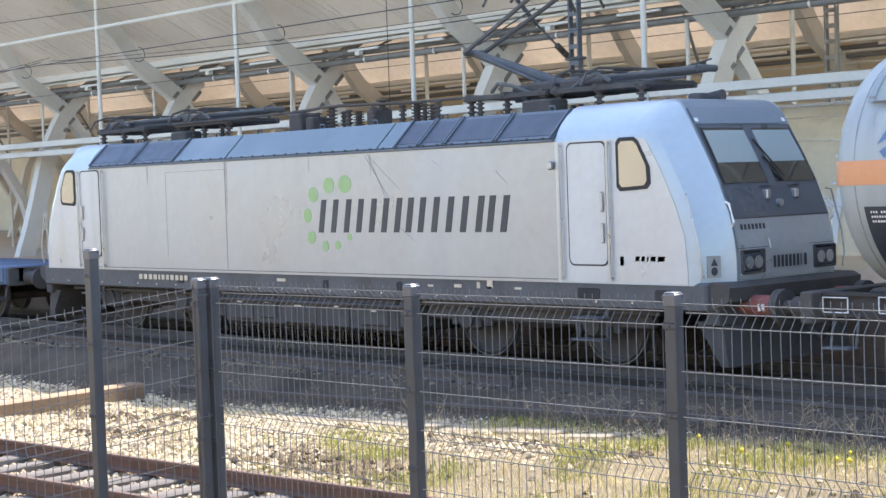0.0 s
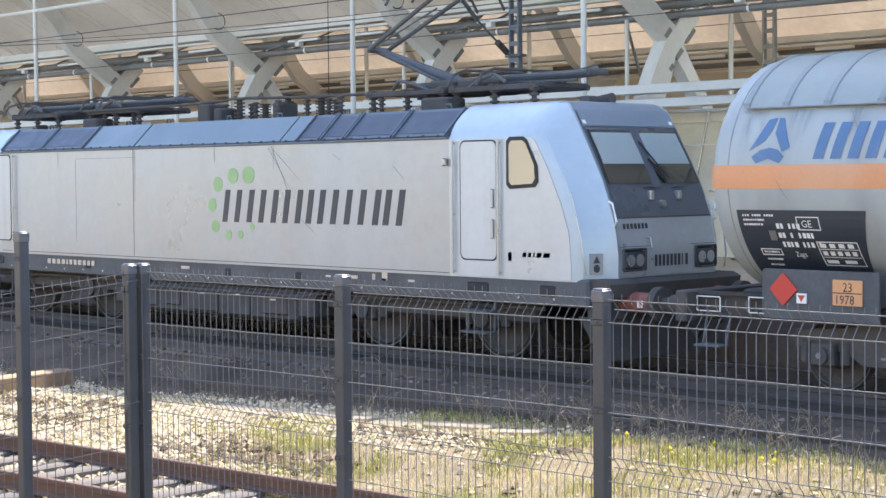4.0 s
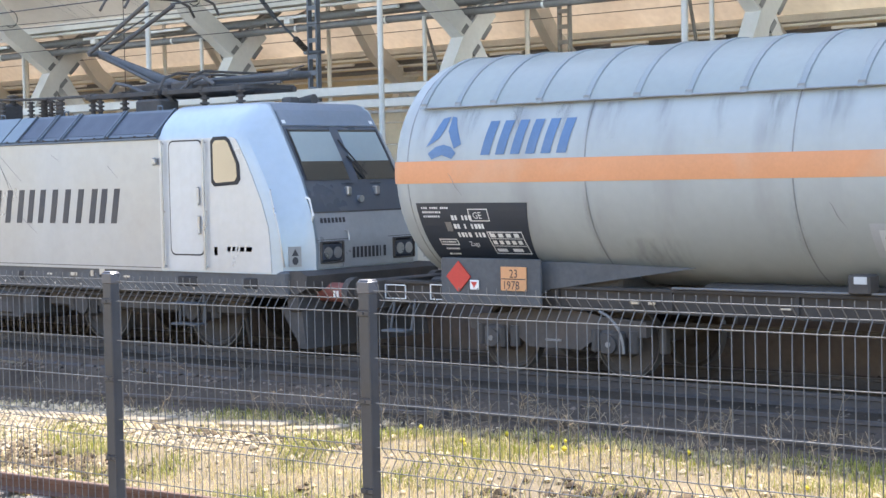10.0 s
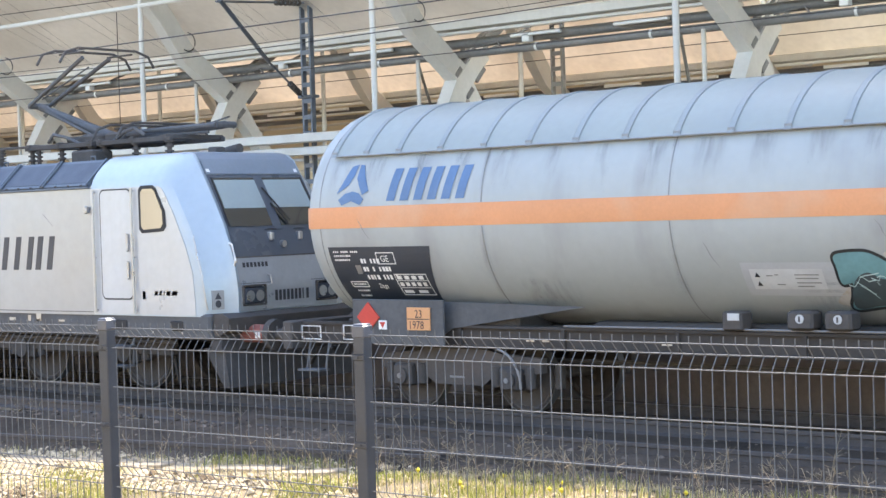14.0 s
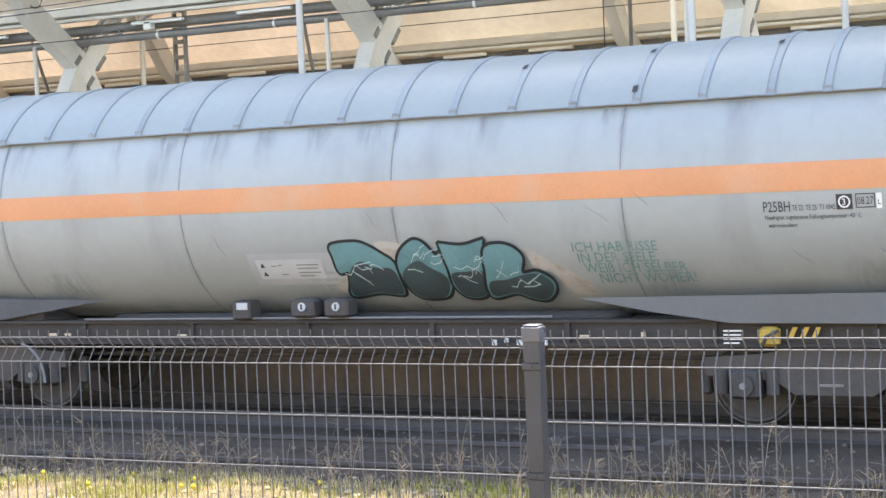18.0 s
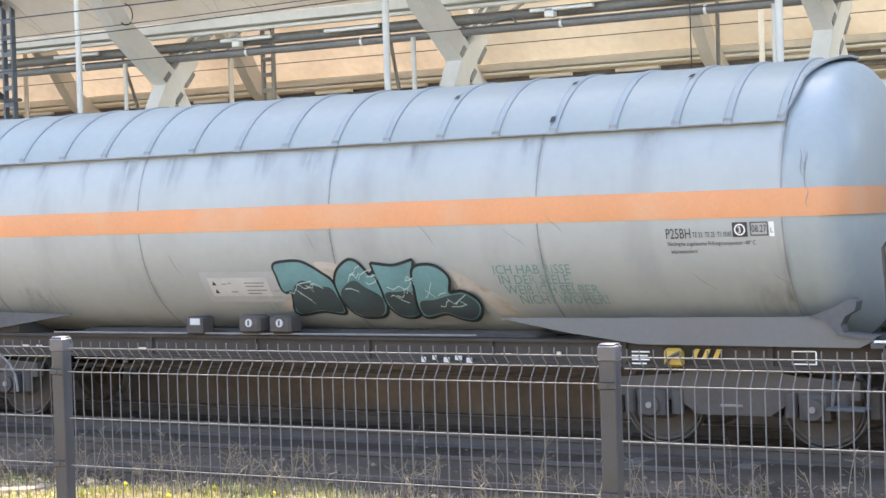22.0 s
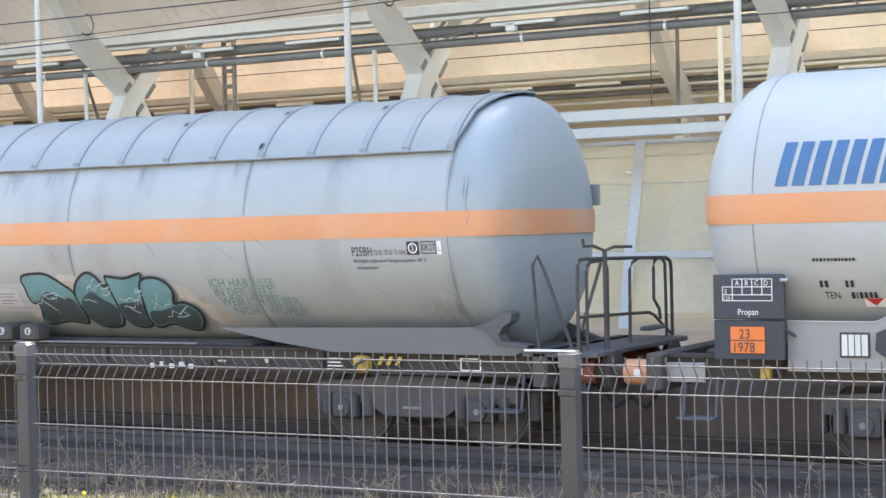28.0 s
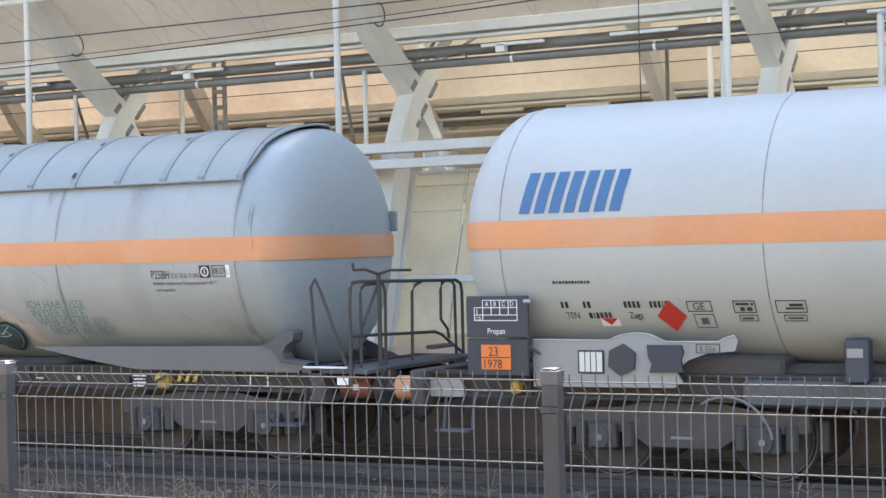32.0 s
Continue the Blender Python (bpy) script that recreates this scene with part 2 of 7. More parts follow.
RAIL_TOP = mat("worn_rail_head", (0.15, 0.135, 0.125), 0.6, 0.3, 0.2, 3, 30, 0.05)
SLEEPER = mat("old_timber_sleeper", (0.12, 0.10, 0.085), 0.9, 0, 0.35, 2, 25, 0.4, stretch=(1, 0.3, 1))
BEAM_WOOD = mat("weathered_brown_beam", (0.30, 0.20, 0.115), 0.85, 0, 0.3, 1.5, 25, 0.4, (0.16, 0.09, 0.06), 0.6)
GROUND = mat("dusty_track_bed", (0.175, 0.13, 0.075), 0.95, 0, 0.4, 0.6, 14, 0.6, (0.12, 0.105, 0.045), 0.75)
STONE = mat("limestone_ballast", (0.43, 0.335, 0.215), 0.9, 0, 0.3, 4, 40, 0, island=0.65)
STONE_DARK = mat("dark_ballast", (0.125, 0.097, 0.075), 0.9, 0, 0.4, 3, 40, 0, island=0.7, spec=0.2)
CONCRETE = mat("pale_concrete", (0.31, 0.25, 0.175), 0.85, 0, 0.15, 2, 25, 0.25, per_piece=0.12)
DRY = mat("dry_grass", (0.56, 0.45, 0.23), 0.9, 0, 0.3, 1, 20, 0, island=0.5, through_light=0.25)
GRASS = mat("spring_grass", (0.27, 0.27, 0.055), 0.8, 0, 0.35, 1, 20, 0, island=0.4, through_light=0.35)
WEED = mat("dead_weed_stalk", (0.23, 0.18, 0.12), 0.9, 0, 0.3, 1, 20, 0, island=0.4)
FLOWER = mat("yellow_flower", (0.62, 0.50, 0.03), 0.7, 0, 0.15, 4, 20, 0)
WAGON_BLUE = mat("wagon_blue_paint", (0.035, 0.08, 0.16), 0.55, 0, 0.15, 1, 20, 0.05, (0.08, 0.07, 0.06), 0.5)
BLIND = mat("pale_sun_blind", (0.33, 0.375, 0.365), 0.5, 0, 0.05, 2, 20, 0.02, spec=0.1)


def window(name, tint, ior):
    m = mat(name, tint, 0.1, 0, 0.1, 1, 10, 0)
    p = m.node_tree.nodes["Principled BSDF"]
    m.node_tree.links.remove(p.inputs["Roughness"].links[0])
    p.inputs["Roughness"].default_value, p.inputs["IOR"].default_value = 0.04, ior
    return m




# ---------------------------------------------------------------- mesh building
class Shape:
    """Vertices and faces gathered from simple forms, made into one mesh."""

    def __init__(self):
        self.v, self.f = [], []

    def add(self, verts, faces):
        n = len(self.v)
        self.v += [tuple(p) for p in verts]
        self.f += [tuple(n + i for i in f) for f in faces]
        return self

    def box(self, x0, x1, y0, y1, z0, z1, c=0.0):
        x0, x1 = min(x0, x1), max(x0, x1)
        y0, y1 = min(y0, y1), max(y0, y1)
        z0, z1 = min(z0, z1), max(z0, z1)
        c = min(c, (x1 - x0) * 0.45, (y1 - y0) * 0.45, (z1 - z0) * 0.45)
        if c <= 0:
            v = [(x, y, z) for z in (z0, z1) for y in (y0, y1) for x in (x0, x1)]
            return self.add(v, [(0, 2, 3, 1), (4, 5, 7, 6), (0, 1, 5, 4), (2, 6, 7, 3), (0, 4, 6, 2), (1, 3, 7, 5)])
        rings = []
        for z, i in ((z0, c), (z0 + c, 0), (z1 - c, 0), (z1, c)):
            k = c + i
            rings.append([(x0 + k, y0 + i, z), (x1 - k, y0 + i, z), (x1 - i, y0 + k, z), (x1 - i, y1 - k, z),
                          (x1 - k, y1 - i, z), (x0 + k, y1 - i, z), (x0 + i, y1 - k, z), (x0 + i, y0 + k, z)])
        return self.loft(rings)

    def loft(self, rings, caps=True, closed=True):
        n = len(rings[0])
        v = [p for r in rings for p in r]
        f = []
        for k in range(len(rings) - 1):
            for i in range(n if closed else n - 1):
                j = (i + 1) % n
                f.append((k * n + i, k * n + j, (k + 1) * n + j, (k + 1) * n + i))
        if caps:
            f.append(tuple(reversed(range(n))))
            f.append(tuple(range((len(rings) - 1) * n, len(rings) * n)))
        return self.add(v, f)

    def rod(self, a, b, r, seg=8, r2=None):
        a, b = Vector(a), Vector(b)
        q = (b - a).to_track_quat("Z", "Y")
        r2 = r if r2 is None else r2
        rings = []
        for p, k in ((a, r), (b, r2)):
            rings.append([p + q @ Vector((k * math.cos(t), k * math.sin(t), 0)) for t in (2 * math.pi * i / seg for i in range(seg))])
        return self.loft(rings)

    def tube(self, pts, r, seg=6, smooth_bends=0):
        pts = [Vector(p) for p in pts]
        rings = []
        for i, p in enumerate(pts):
            d = (pts[min(i + 1, len(pts) - 1)] - pts[max(i - 1, 0)]).normalized()
            u = d.cross(Vector((0, 0, 1)) if abs(d.z) < 0.9 else Vector((0, 1, 0))).normalized()
            w = d.cross(u)
            rings.append([p + u * r * math.cos(t) + w * r * math.sin(t) for t in (2 * math.pi * k / seg for k in range(seg))])
        return self.loft(rings)

    def prism(self, outline, axis, lo, hi):
        """An outline of (a, b) pairs drawn through along axis, from lo to hi. For y: pairs are (x, z)."""
        put = {"x": lambda a, b, c: (c, a, b), "y": lambda a, b, c: (a, c, b), "z": lambda a, b, c: (a, b, c)}[axis]
        return self.loft([[put(a, b, c) for a, b in outline] for c in (lo, hi)])

    def ring(self, centre, axis, r0, r1, w, seg=28):
        """A flat ring or wheel rim round axis 'y' or 'x', from radius r0 to r1, of width w."""
        cx, cy, cz = centre
        prof = [(r0, -w / 2), (r1, -w / 2), (r1, w / 2), (r0, w / 2)]
        n, v, f = len(prof), [], []
        for i in range(seg):
            t = 2 * math.pi * i / seg
            for r, o in prof:
                a, b = r * math.cos(t), r * math.sin(t)
                v.append((cx + a, cy + o, cz + b) if axis == "y" else (cx + o, cy + a, cz + b))
        for i in range(seg):
            for k in range(n):
                a, b = i * n + k, i * n + (k + 1) % n
                j = ((i + 1) % seg) * n
                f.append((a, b, j + (k + 1) % n, j + k))
        return self.add(v, f)

    def move(self, fn):
        self.v = [tuple(fn(*p)) for p in self.v]
        return self

    def mesh(self, name, material, smooth=40):
        me = bpy.data.meshes.new(name)
        me.from_pydata(self.v, [], self.f)
        bm = bmesh.new()
        bm.from_mesh(me)
        bmesh.ops.recalc_face_normals(bm, faces=bm.faces)
        bm.to_mesh(me)
        bm.free()
        me.materials.append(material)
        if smooth:
            me.polygons.foreach_set("use_smooth", [True] * len(me.polygons))
            me.set_sharp_from_angle(angle=radians(smooth))
        return me


def part(name, shape, material, parent=None, label="", at=None, smooth=40):
    ob = new(name, shape.mesh(name, material, smooth) if isinstance(shape, Shape) else shape)
    if parent:
        ob.parent = parent
    if at:
        ob.location = at
    if label:
        ob["label"] = label
    return ob


def thing(name, label, category, group="", kind="", at=(0, 0, 0)):
    ob = new(name)
    ob.location = at
    ob.empty_display_size = 0.3
    return tagged(ob, label, category, group, kind)


def text_mesh(words, size, material, name="text", slant=0.0, width=1.0):
    cu = bpy.data.curves.new(name, "FONT")
    cu.body, cu.size, cu.shear = words, size, slant
    cu.resolution_u = 2
    ob = bpy.data.objects.new(name, cu)
    scene.collection.objects.link(ob)
    me = bpy.data.meshes.new_from_object(ob.evaluated_get(bpy.context.evaluated_depsgraph_get()))
    bpy.data.objects.remove(ob)
    for v in me.vertices:
        v.co.x *= width
    me.materials.clear()
    me.materials.append(material)
    return me


# ---------------------------------------------------------------- ground
RAIL = 0.42         # height of the train's rails
BED_Z = 0.22        # height of the ballast round them
CREST = [(-30, -0.36), (-23.7, -0.34), (-19.5, -0.20), (-17.3, -0.11), (-13.5, 0.04), (-11.0, 0.12), (-6.0, 0.11), (6.0, 0.10)]


def ground_z(x, y):
    """Height of the ground: a terrace under the fence, a bank, a low field rising to the ballast of the train's track."""
    bumps = 0.035 * noise.noise(Vector((x * 0.35, y * 0.5, 0))) + 0.02 * noise.noise(Vector((x * 1.3, y * 1.7, 4)))
    if 10.7 < y < 14.6:
        bumps += 0.055 * noise.noise(Vector((x * 0.9, y * 1.4, 9))) * min(1.0, (y - 10.7) / 0.5, (14.6 - y) / 0.5)
    crest = float(np.interp(x, *zip(*CREST)))
    if y < 14.6:
        k = min(1.0, max(0.0, (y - 10.4) / 3.4))
        flat = -0.24 + (crest + 0.24) * k + bumps
    else:
        k = min(1.0, (y - 14.6) / 1.4)
        flat = crest + (BED_Z - crest) * k * k * (3 - 2 * k) + bumps * (1 - 0.6 * k)
    away = max(y - 5.55 - 0.03 * (x + 8.3), -8.62 - x)
    if away < 0:
        return 1.12
    if away < 1.3:
        return 1.12 * (1 - away / 1.3) + flat * away / 1.3
    return flat


def lay_ground():
    xs = [-900, -500, -300, -200, -140, -100, -80] + [-70 + 0.5 * i for i in range(181)] + [30, 45, 70, 120, 220, 420, 900]
    ys = [-400, -150, -60, -20, -8] + [-4 + 0.3 * i for i in range(83)] + [21.5, 24, 28, 36, 50, 80, 140, 300, 900]
    v = [(x, y, ground_z(x, y)) for y in ys for x in xs]
    n = len(xs)
    f = [(j * n + i, j * n + i + 1, (j + 1) * n + i + 1, (j + 1) * n + i) for j in range(len(ys) - 1) for i in range(n - 1)]
    s = Shape()
    s.add(v, f)
    g = part("ground", s, GROUND, smooth=60)
    tagged(g, "dusty pale track field of trodden gravel and dry soil", "ground", kind="structure")


lay_ground()


def track(name, y, x0, x1, label, top, side, sleeper_mat, zs=0.0, pitch=0.62, pivot=0.0, turn=0.0):
    """Rails and sleepers along x at y; turned about the point at x = pivot."""
    root = thing(name, label, "railway track", kind="structure", at=(0, y, zs))
    root.matrix_world = pose(pivot, y, zs, 0, 0, turn) @ pose(-pivot, 0, 0)
    for k in (-0.755, 0.755):
        prof = [(-0.075, -0.17), (0.075, -0.17), (0.075, -0.155), (0.012, -0.13), (0.012, -0.05), (0.036, -0.04), (0.036, -0.006),
                (0.030, 0.0), (-0.030, 0.0), (-0.036, -0.006), (-0.036, -0.04), (-0.012, -0.05), (-0.012, -0.13), (-0.075, -0.155)]
        s = Shape().prism([(a + k, b) for a, b in prof], "x", x0, x1)
        r = part("rail", s, side, root, "rust-brown steel rail")
        part("rail_head", Shape().box(x0, x1, k - 0.030, k + 0.030, 0.0, 0.003), top, r, "worn bright running surface")
    me = Shape().box(-0.13, 0.13, -1.3, 1.3, -0.33, -0.175, 0.015).mesh("sleeper", sleeper_mat)
    n = int((x1 - x0) / pitch)
    for i in range(n):
        x = x0 + (i + 0.5) * pitch
        if not -34 < x < 4:
            continue
        o = part("sleeper", me, None, root)
        o.location = (x + random.uniform(-0.02, 0.02), random.uniform(-0.03, 0.03), random.uniform(-0.012, 0.012))
        o.rotation_euler.z = random.uniform(-0.015, 0.015)
    return root


track("siding_track", 9.36, -60, -8, "rusty siding rails on old timber sleepers in pale gravel", RUST, RUST, SLEEPER, pivot=-17.0, turn=6.3)
track("train_track", 18.1, -110, 60, "oily main track carrying the freight train", RAIL_TOP, RAIL_DARK, SLEEPER, RAIL)


track("passing_track", 21.75, -110, 60, "dark far passing track behind the train", RAIL_DARK, RAIL_DARK, SLEEPER, RAIL)


def scatter(name, label, category, material, spots, make):
    """Many small pieces in one mesh; make(x, y, z) gives the vertices and faces of one."""
    s = Shape()
    for x, y in spots:
        v, f = make(x, y, ground_z(x, y))
        s.add(v, f)
    me = bpy.data.meshes.new(name)
    me.from_pydata(s.v, [], s.f)
    me.materials.append(material)
    return tagged(new(name, me), label, category, kind="stuff")


rnd = random.Random(7)


def stone(size):
    def make(x, y, z):
        k = size * rnd.uniform(0.55, 1.5)
        a, c, e = k * rnd.uniform(0.7, 1.25), k * rnd.uniform(0.6, 1.0), k * rnd.uniform(0.4, 0.75)
        t = rnd.uniform(0, 3.14)
        z += e * rnd.uniform(0.0, 0.55)
        ct, sn = math.cos(t), math.sin(t)
        base = [(1, 0.25, 0.1), (0.3, 1, -0.2), (-0.9, 0.5, 0.2), (-0.5, -0.9, -0.1), (0.6, -0.8, 0.25), (0.15, 0.2, 1), (-0.25, -0.2, 0.85), (0, 0, -1)]
        v = []
        for p, q, r in base:
            p, q, r = p * a * rnd.uniform(0.75, 1.2), q * c * rnd.uniform(0.75, 1.2), r * e * rnd.uniform(0.8, 1.15)
            v.append((x + p * ct - q * sn, y + p * sn + q * ct, z + r))
        f = [(0, 1, 5), (1, 2, 5), (2, 6, 5), (2, 3, 6), (3, 4, 6), (4, 0, 5), (4, 5, 6), (1, 0, 7), (2, 1, 7), (3, 2, 7), (4, 3, 7), (0, 4, 7)]
        return v, f
    return make


def grassy(x, y):
    """How much grass grows here: patches to the right of the gravel."""
    k = (x + 17.5) / 5 + 0.9 * noise.noise(Vector((x * 0.5, y * 0.7, 2))) + (0.5 if 11.3 < y < 12.6 else 0)
    return max(0.0, min(1.0, k))


def spots(n, x0, x1, y0, y1, want):
    out = []
    while len(out) < n:
        x, y = rnd.uniform(x0, x1), rnd.uniform(y0, y1)
        if rnd.random() < want(x, y):
            out.append((x, y))
    return out


scatter("gravel", "pale limestone gravel between the tracks, sunlit", "gravel", STONE,
        spots(40000, -33, -6, 10.2, 14.9, lambda x, y: 1.0 - 0.96 * grassy(x, y)), stone(0.036))
CLOD = mat("brown_soil_clod", (0.13, 0.092, 0.058), 0.95, 0, 0.35, 3, 30, 0, island=0.5, spec=0.1)
scatter("soil_clods", "dark brown clods of soil in the gravel", "soil", CLOD,
        spots(900, -24, -8, 11.2, 13.6, lambda x, y: max(0.0, 1.6 * noise.noise(Vector((x * 0.5, y * 0.9, 21))))), stone(0.06))
scatter("siding_gravel", "pale gravel between rusty siding rails", "gravel", STONE,
        spots(9000, -26, -10, 7.4, 10.9, lambda x, y: 1.0), stone(0.042))
scatter("oily_stones", "dark ballast stones around the train track", "ballast", STONE_DARK,
        spots(19000, -48, 4, 14.2, 20.6, lambda x, y: 1.0 if y > 14.7 else 0.5), stone(0.040))


def lay_bed():
    xs = [-160 + 2 * i for i in range(116)]
    ys = [14.55, 15.0, 15.6, 16.2, 17, 18, 19, 20, 21, 22, 23, 24, 25, 26, 26.27]
    v = [(x, y + 0.12 * noise.noise(Vector((x * 0.8, y, 5))), ground_z(x, y) + (0.035 if y > 14.9 else -0.03)) for y in ys for x in xs]
    n = len(xs)
    f = [(j * n + i, j * n + i + 1, (j + 1) * n + i + 1, (j + 1) * n + i) for j in range(len(ys) - 1) for i in range(n - 1)]
    o = part("ballast_bed", Shape().add(v, f), BED, smooth=60)
    tagged(o, "dark brown ballast bed under the train", "ballast", kind="structure")


# bed sheet, darker than the field in front of it
BED = mat("dark_brown_bed", (0.084, 0.065, 0.050), 0.98, 0, 0.5, 1.2, 26, 0.7, spec=0.1)
lay_bed()


def blade(h0, h1, w):
    def make(x, y, z):
        h, t, l = rnd.uniform(h0, h1), rnd.uniform(0, 6.28), rnd.uniform(0.1, 0.75)
        dx, dy = math.cos(t), math.sin(t)
        z -= 0.01
        m = (x + dx * l * h * 0.35, y + dy * l * h * 0.35, z + h * 0.6)
        e = (x + dx * l * h, y + dy * l * h, z + h * (1 - 0.3 * l))
        return ([(x - dy * w, y + dx * w, z), (x + dy * w, y - dx * w, z), (m[0] + dy * w * 0.7, m[1] - dx * w * 0.7, m[2]), (m[0] - dy * w * 0.7, m[1] + dx * w * 0.7, m[2]), e],
                [(0, 1, 2, 3), (3, 2, 4)])
    return make


scatter("dry_grass", "flattened straw-coloured dry grass on the track field", "grass", DRY,
        spots(52000, -27, 3, 10.4, 14.8, lambda x, y: ((0.16 if x < -23 else 0.32) + grassy(x, y)) * (0.55 + 0.45 * noise.noise(Vector((x * 0.9, y * 1.1, 8))))), blade(0.03, 0.14, 0.0035))
scatter("green_grass", "tufts of fresh yellow-green spring grass", "grass", GRASS,
        spots(24000, -24, 3, 10.4, 14.9, lambda x, y: (0.06 + grassy(x, y)) * (1.0 if x < -11 else 0.5) * max(0, 0.12 + 0.9 * noise.noise(Vector((x * 0.8, y * 0.9, 15))))), blade(0.04, 0.15, 0.0045))


def stalk(x, y, z):
    """A dry branching weed with small seed heads."""
    s = Shape()
    h, t = rnd.uniform(0.12, 0.46), rnd.uniform(0, 6.28)
    top = (x + 0.25 * h * math.cos(t), y + 0.25 * h * math.sin(t), z + h)
    s.tube([(x, y, z), (x + 0.08 * h, y, z + h * 0.5), top], 0.004, 3)
    for _ in range(rnd.randint(3, 7)):
        k, a = rnd.uniform(0.35, 1.0), rnd.uniform(0, 6.28)
        b = (x + 0.25 * h * math.cos(t) * k, y + 0.25 * h * math.sin(t) * k, z + h * k)
        e = (b[0] + 0.1 * math.cos(a), b[1] + 0.1 * math.sin(a), b[2] + rnd.uniform(0.0, 0.1))
        s.tube([b, e], 0.0025, 3)
    return s.v, s.f


scatter("dry_weeds", "dead branching weeds along the ballast edge", "weeds", WEED,
        spots(420, -26, 3, 13.9, 16.2, lambda x, y: 0.12 + 0.88 * (x > -15) * (abs(y - 14.6) < 0.6)), stalk)


def flower(x, y, z):
    q, h = rnd.uniform(0.02, 0.04), rnd.uniform(0.06, 0.14)
    return ([(x - q, y, z + h), (x, y - q, z + h + 0.01), (x + q, y, z + h), (x, y + q, z + h + 0.01), (x, y, z + h + q), (x, y, z + h - q)],
            [(0, 1, 4), (1, 2, 4), (2, 3, 4), (3, 0, 4), (1, 0, 5), (2, 1, 5), (3, 2, 5), (0, 3, 5)])


scatter("yellow_flowers", "small yellow wild flowers in the dry grass", "flowers", FLOWER,
        spots(22, -13, 2, 13.2, 14.4, lambda x, y: max(0.02, noise.noise(Vector((x * 1.2, y * 1.5, 30))))), flower)


def lay_slabs():
    root = thing("concrete_edging", "row of broken pale concrete slabs along the dark ballast", "concrete edging", kind="structure", at=(-17, 14.6, -0.1))
    x, y = -19.6, 14.12
    while x < -13.7:
        l = rnd.uniform(0.55, 1.25)
        y2 = y + l * 0.02
        w, z1 = rnd.uniform(0.32, 0.42), ground_z(x + l / 2, y) + rnd.uniform(0.02, 0.06)
        s = Shape().box(-l / 2 + 0.02, l / 2 - 0.02, -w / 2, w / 2, -0.16, 0, 0.025)
        s.move(lambda a, b, c: (a + 0.02 * noise.noise(Vector((a * 4, b * 4, x))), b + 0.035 * noise.noise(Vector((a * 3, b * 5, x + 3))), c))
        o = part("slab", s, CONCRETE, root)
        o.location = ((x + l / 2) + 17, (y + y2) / 2 - 14.6, z1 + 0.1)
        o.rotation_euler = (rnd.uniform(-0.05, 0.05), rnd.uniform(-0.03, 0.03) - 0.06, 0.03)
        x, y = x + l, y2
    beam = thing("timber_beam", "thick weathered brown beam lying across the gravel", "timber beam", at=(-24.15, 12.78, -0.33))
    s = Shape().box(-3.6, 1.75, -0.18, 0.18, 0.0, 0.27, 0.02)
    s.move(lambda a, b, c: (a, b + 0.01 * noise.noise(Vector((a * 2, b, c))), c + 0.012 * noise.noise(Vector((a * 1.5, b * 3, c)))))
    o = part("beam", s, BEAM_WOOD, beam)
    o.rotation_euler.z = radians(100)
    part("end_plate", Shape().box(1.755, 1.775, -0.14, 0.14, 0.03, 0.24, 0.01), RUST, o, "rust-red end face")
    prof = [(-0.07, -0.17), (0.07, -0.17), (0.07, -0.155), (0.012, -0.13), (0.012, -0.05), (0.036, -0.04), (0.034, 0.0), (-0.034, 0.0), (-0.036, -0.04), (-0.012, -0.05), (-0.012, -0.13), (-0.07, -0.155)]
    for x0, x1, y in ((-24.0, -12.5, 14.95), (-13.2, 1.0, 15.15), (-30.0, -17.0, 15.95), (-16.6, -6.0, 16.0)):
        za, zb = ground_z(x0, y) + 0.15, ground_z(x1, y) + 0.15
        old = thing("old_rail", "old dark rail lying along the ballast shoulder", "rail", "old rails beside the track", at=((x0 + x1) / 2, y, (za + zb) / 2))
        o = part("rail_bar", Shape().prism(prof, "x", (x0 - x1) / 2, (x1 - x0) / 2), RAIL_DARK, old)
        o.rotation_euler = (0, -math.atan2(zb - za, x1 - x0), rnd.uniform(-0.006, 0.006))
    for i in range(6):
        x, y = rnd.uniform(-22, -14), rnd.uniform(12.0, 13.6)
        b = Shape()
        v, f = stone(0.09)(0, 0, 0)
        b.add(v, f)
        o = part("rock", b, CONCRETE)
        o.location = (x, y, ground_z(x, y) - 0.01)
        tagged(o, "lump of broken concrete in the grass", "rock", "lumps of concrete")


lay_slabs()


# ---------------------------------------------------------------- fence
def wire_panel(p, q, top, bottom, pitch=0.05, fall=0.0):
    """A welded mesh panel from p to q with two V-shaped folds, as one mesh of wires."""
    p, q = Vector((*p, 0)), Vector((*q, 0))
    d = (q - p).normalized()
    out = Vector((-d.y, d.x, 0))
    length = (q - p).length
    bend = [(0.0, 0.0), (0.032, 0.0), (0.072, 0.042), (0.125, 0.0), (0.725, 0.0), (0.772, 0.042), (0.825, 0.0), (top - bottom, 0.0)]
    s = Shape()
    n = round(length / pitch)
    for i in range(n):
        x = (i + 0.5) * length / n + random.uniform(-0.002, 0.002)
        lean = random.uniform(-0.004, 0.004)
        s.tube([tuple(p + d * (x + lean * h) + out * o + Vector((0, 0, top - h - fall * x))) for h, o in bend], 0.0027, 4)
    for h, o in ((0.028, 0), (0.072, 0.042), (0.128, 0), (0.325, 0), (0.525, 0), (0.722, 0), (0.772, 0.042), (0.828, 0), (1.025, 0)):
        a, b = p + out * (o - 0.005), q + out * (o - 0.005)
        s.rod((a.x, a.y, top - h), (b.x, b.y, top - h - fall * length), 0.0027, 5)
    return s


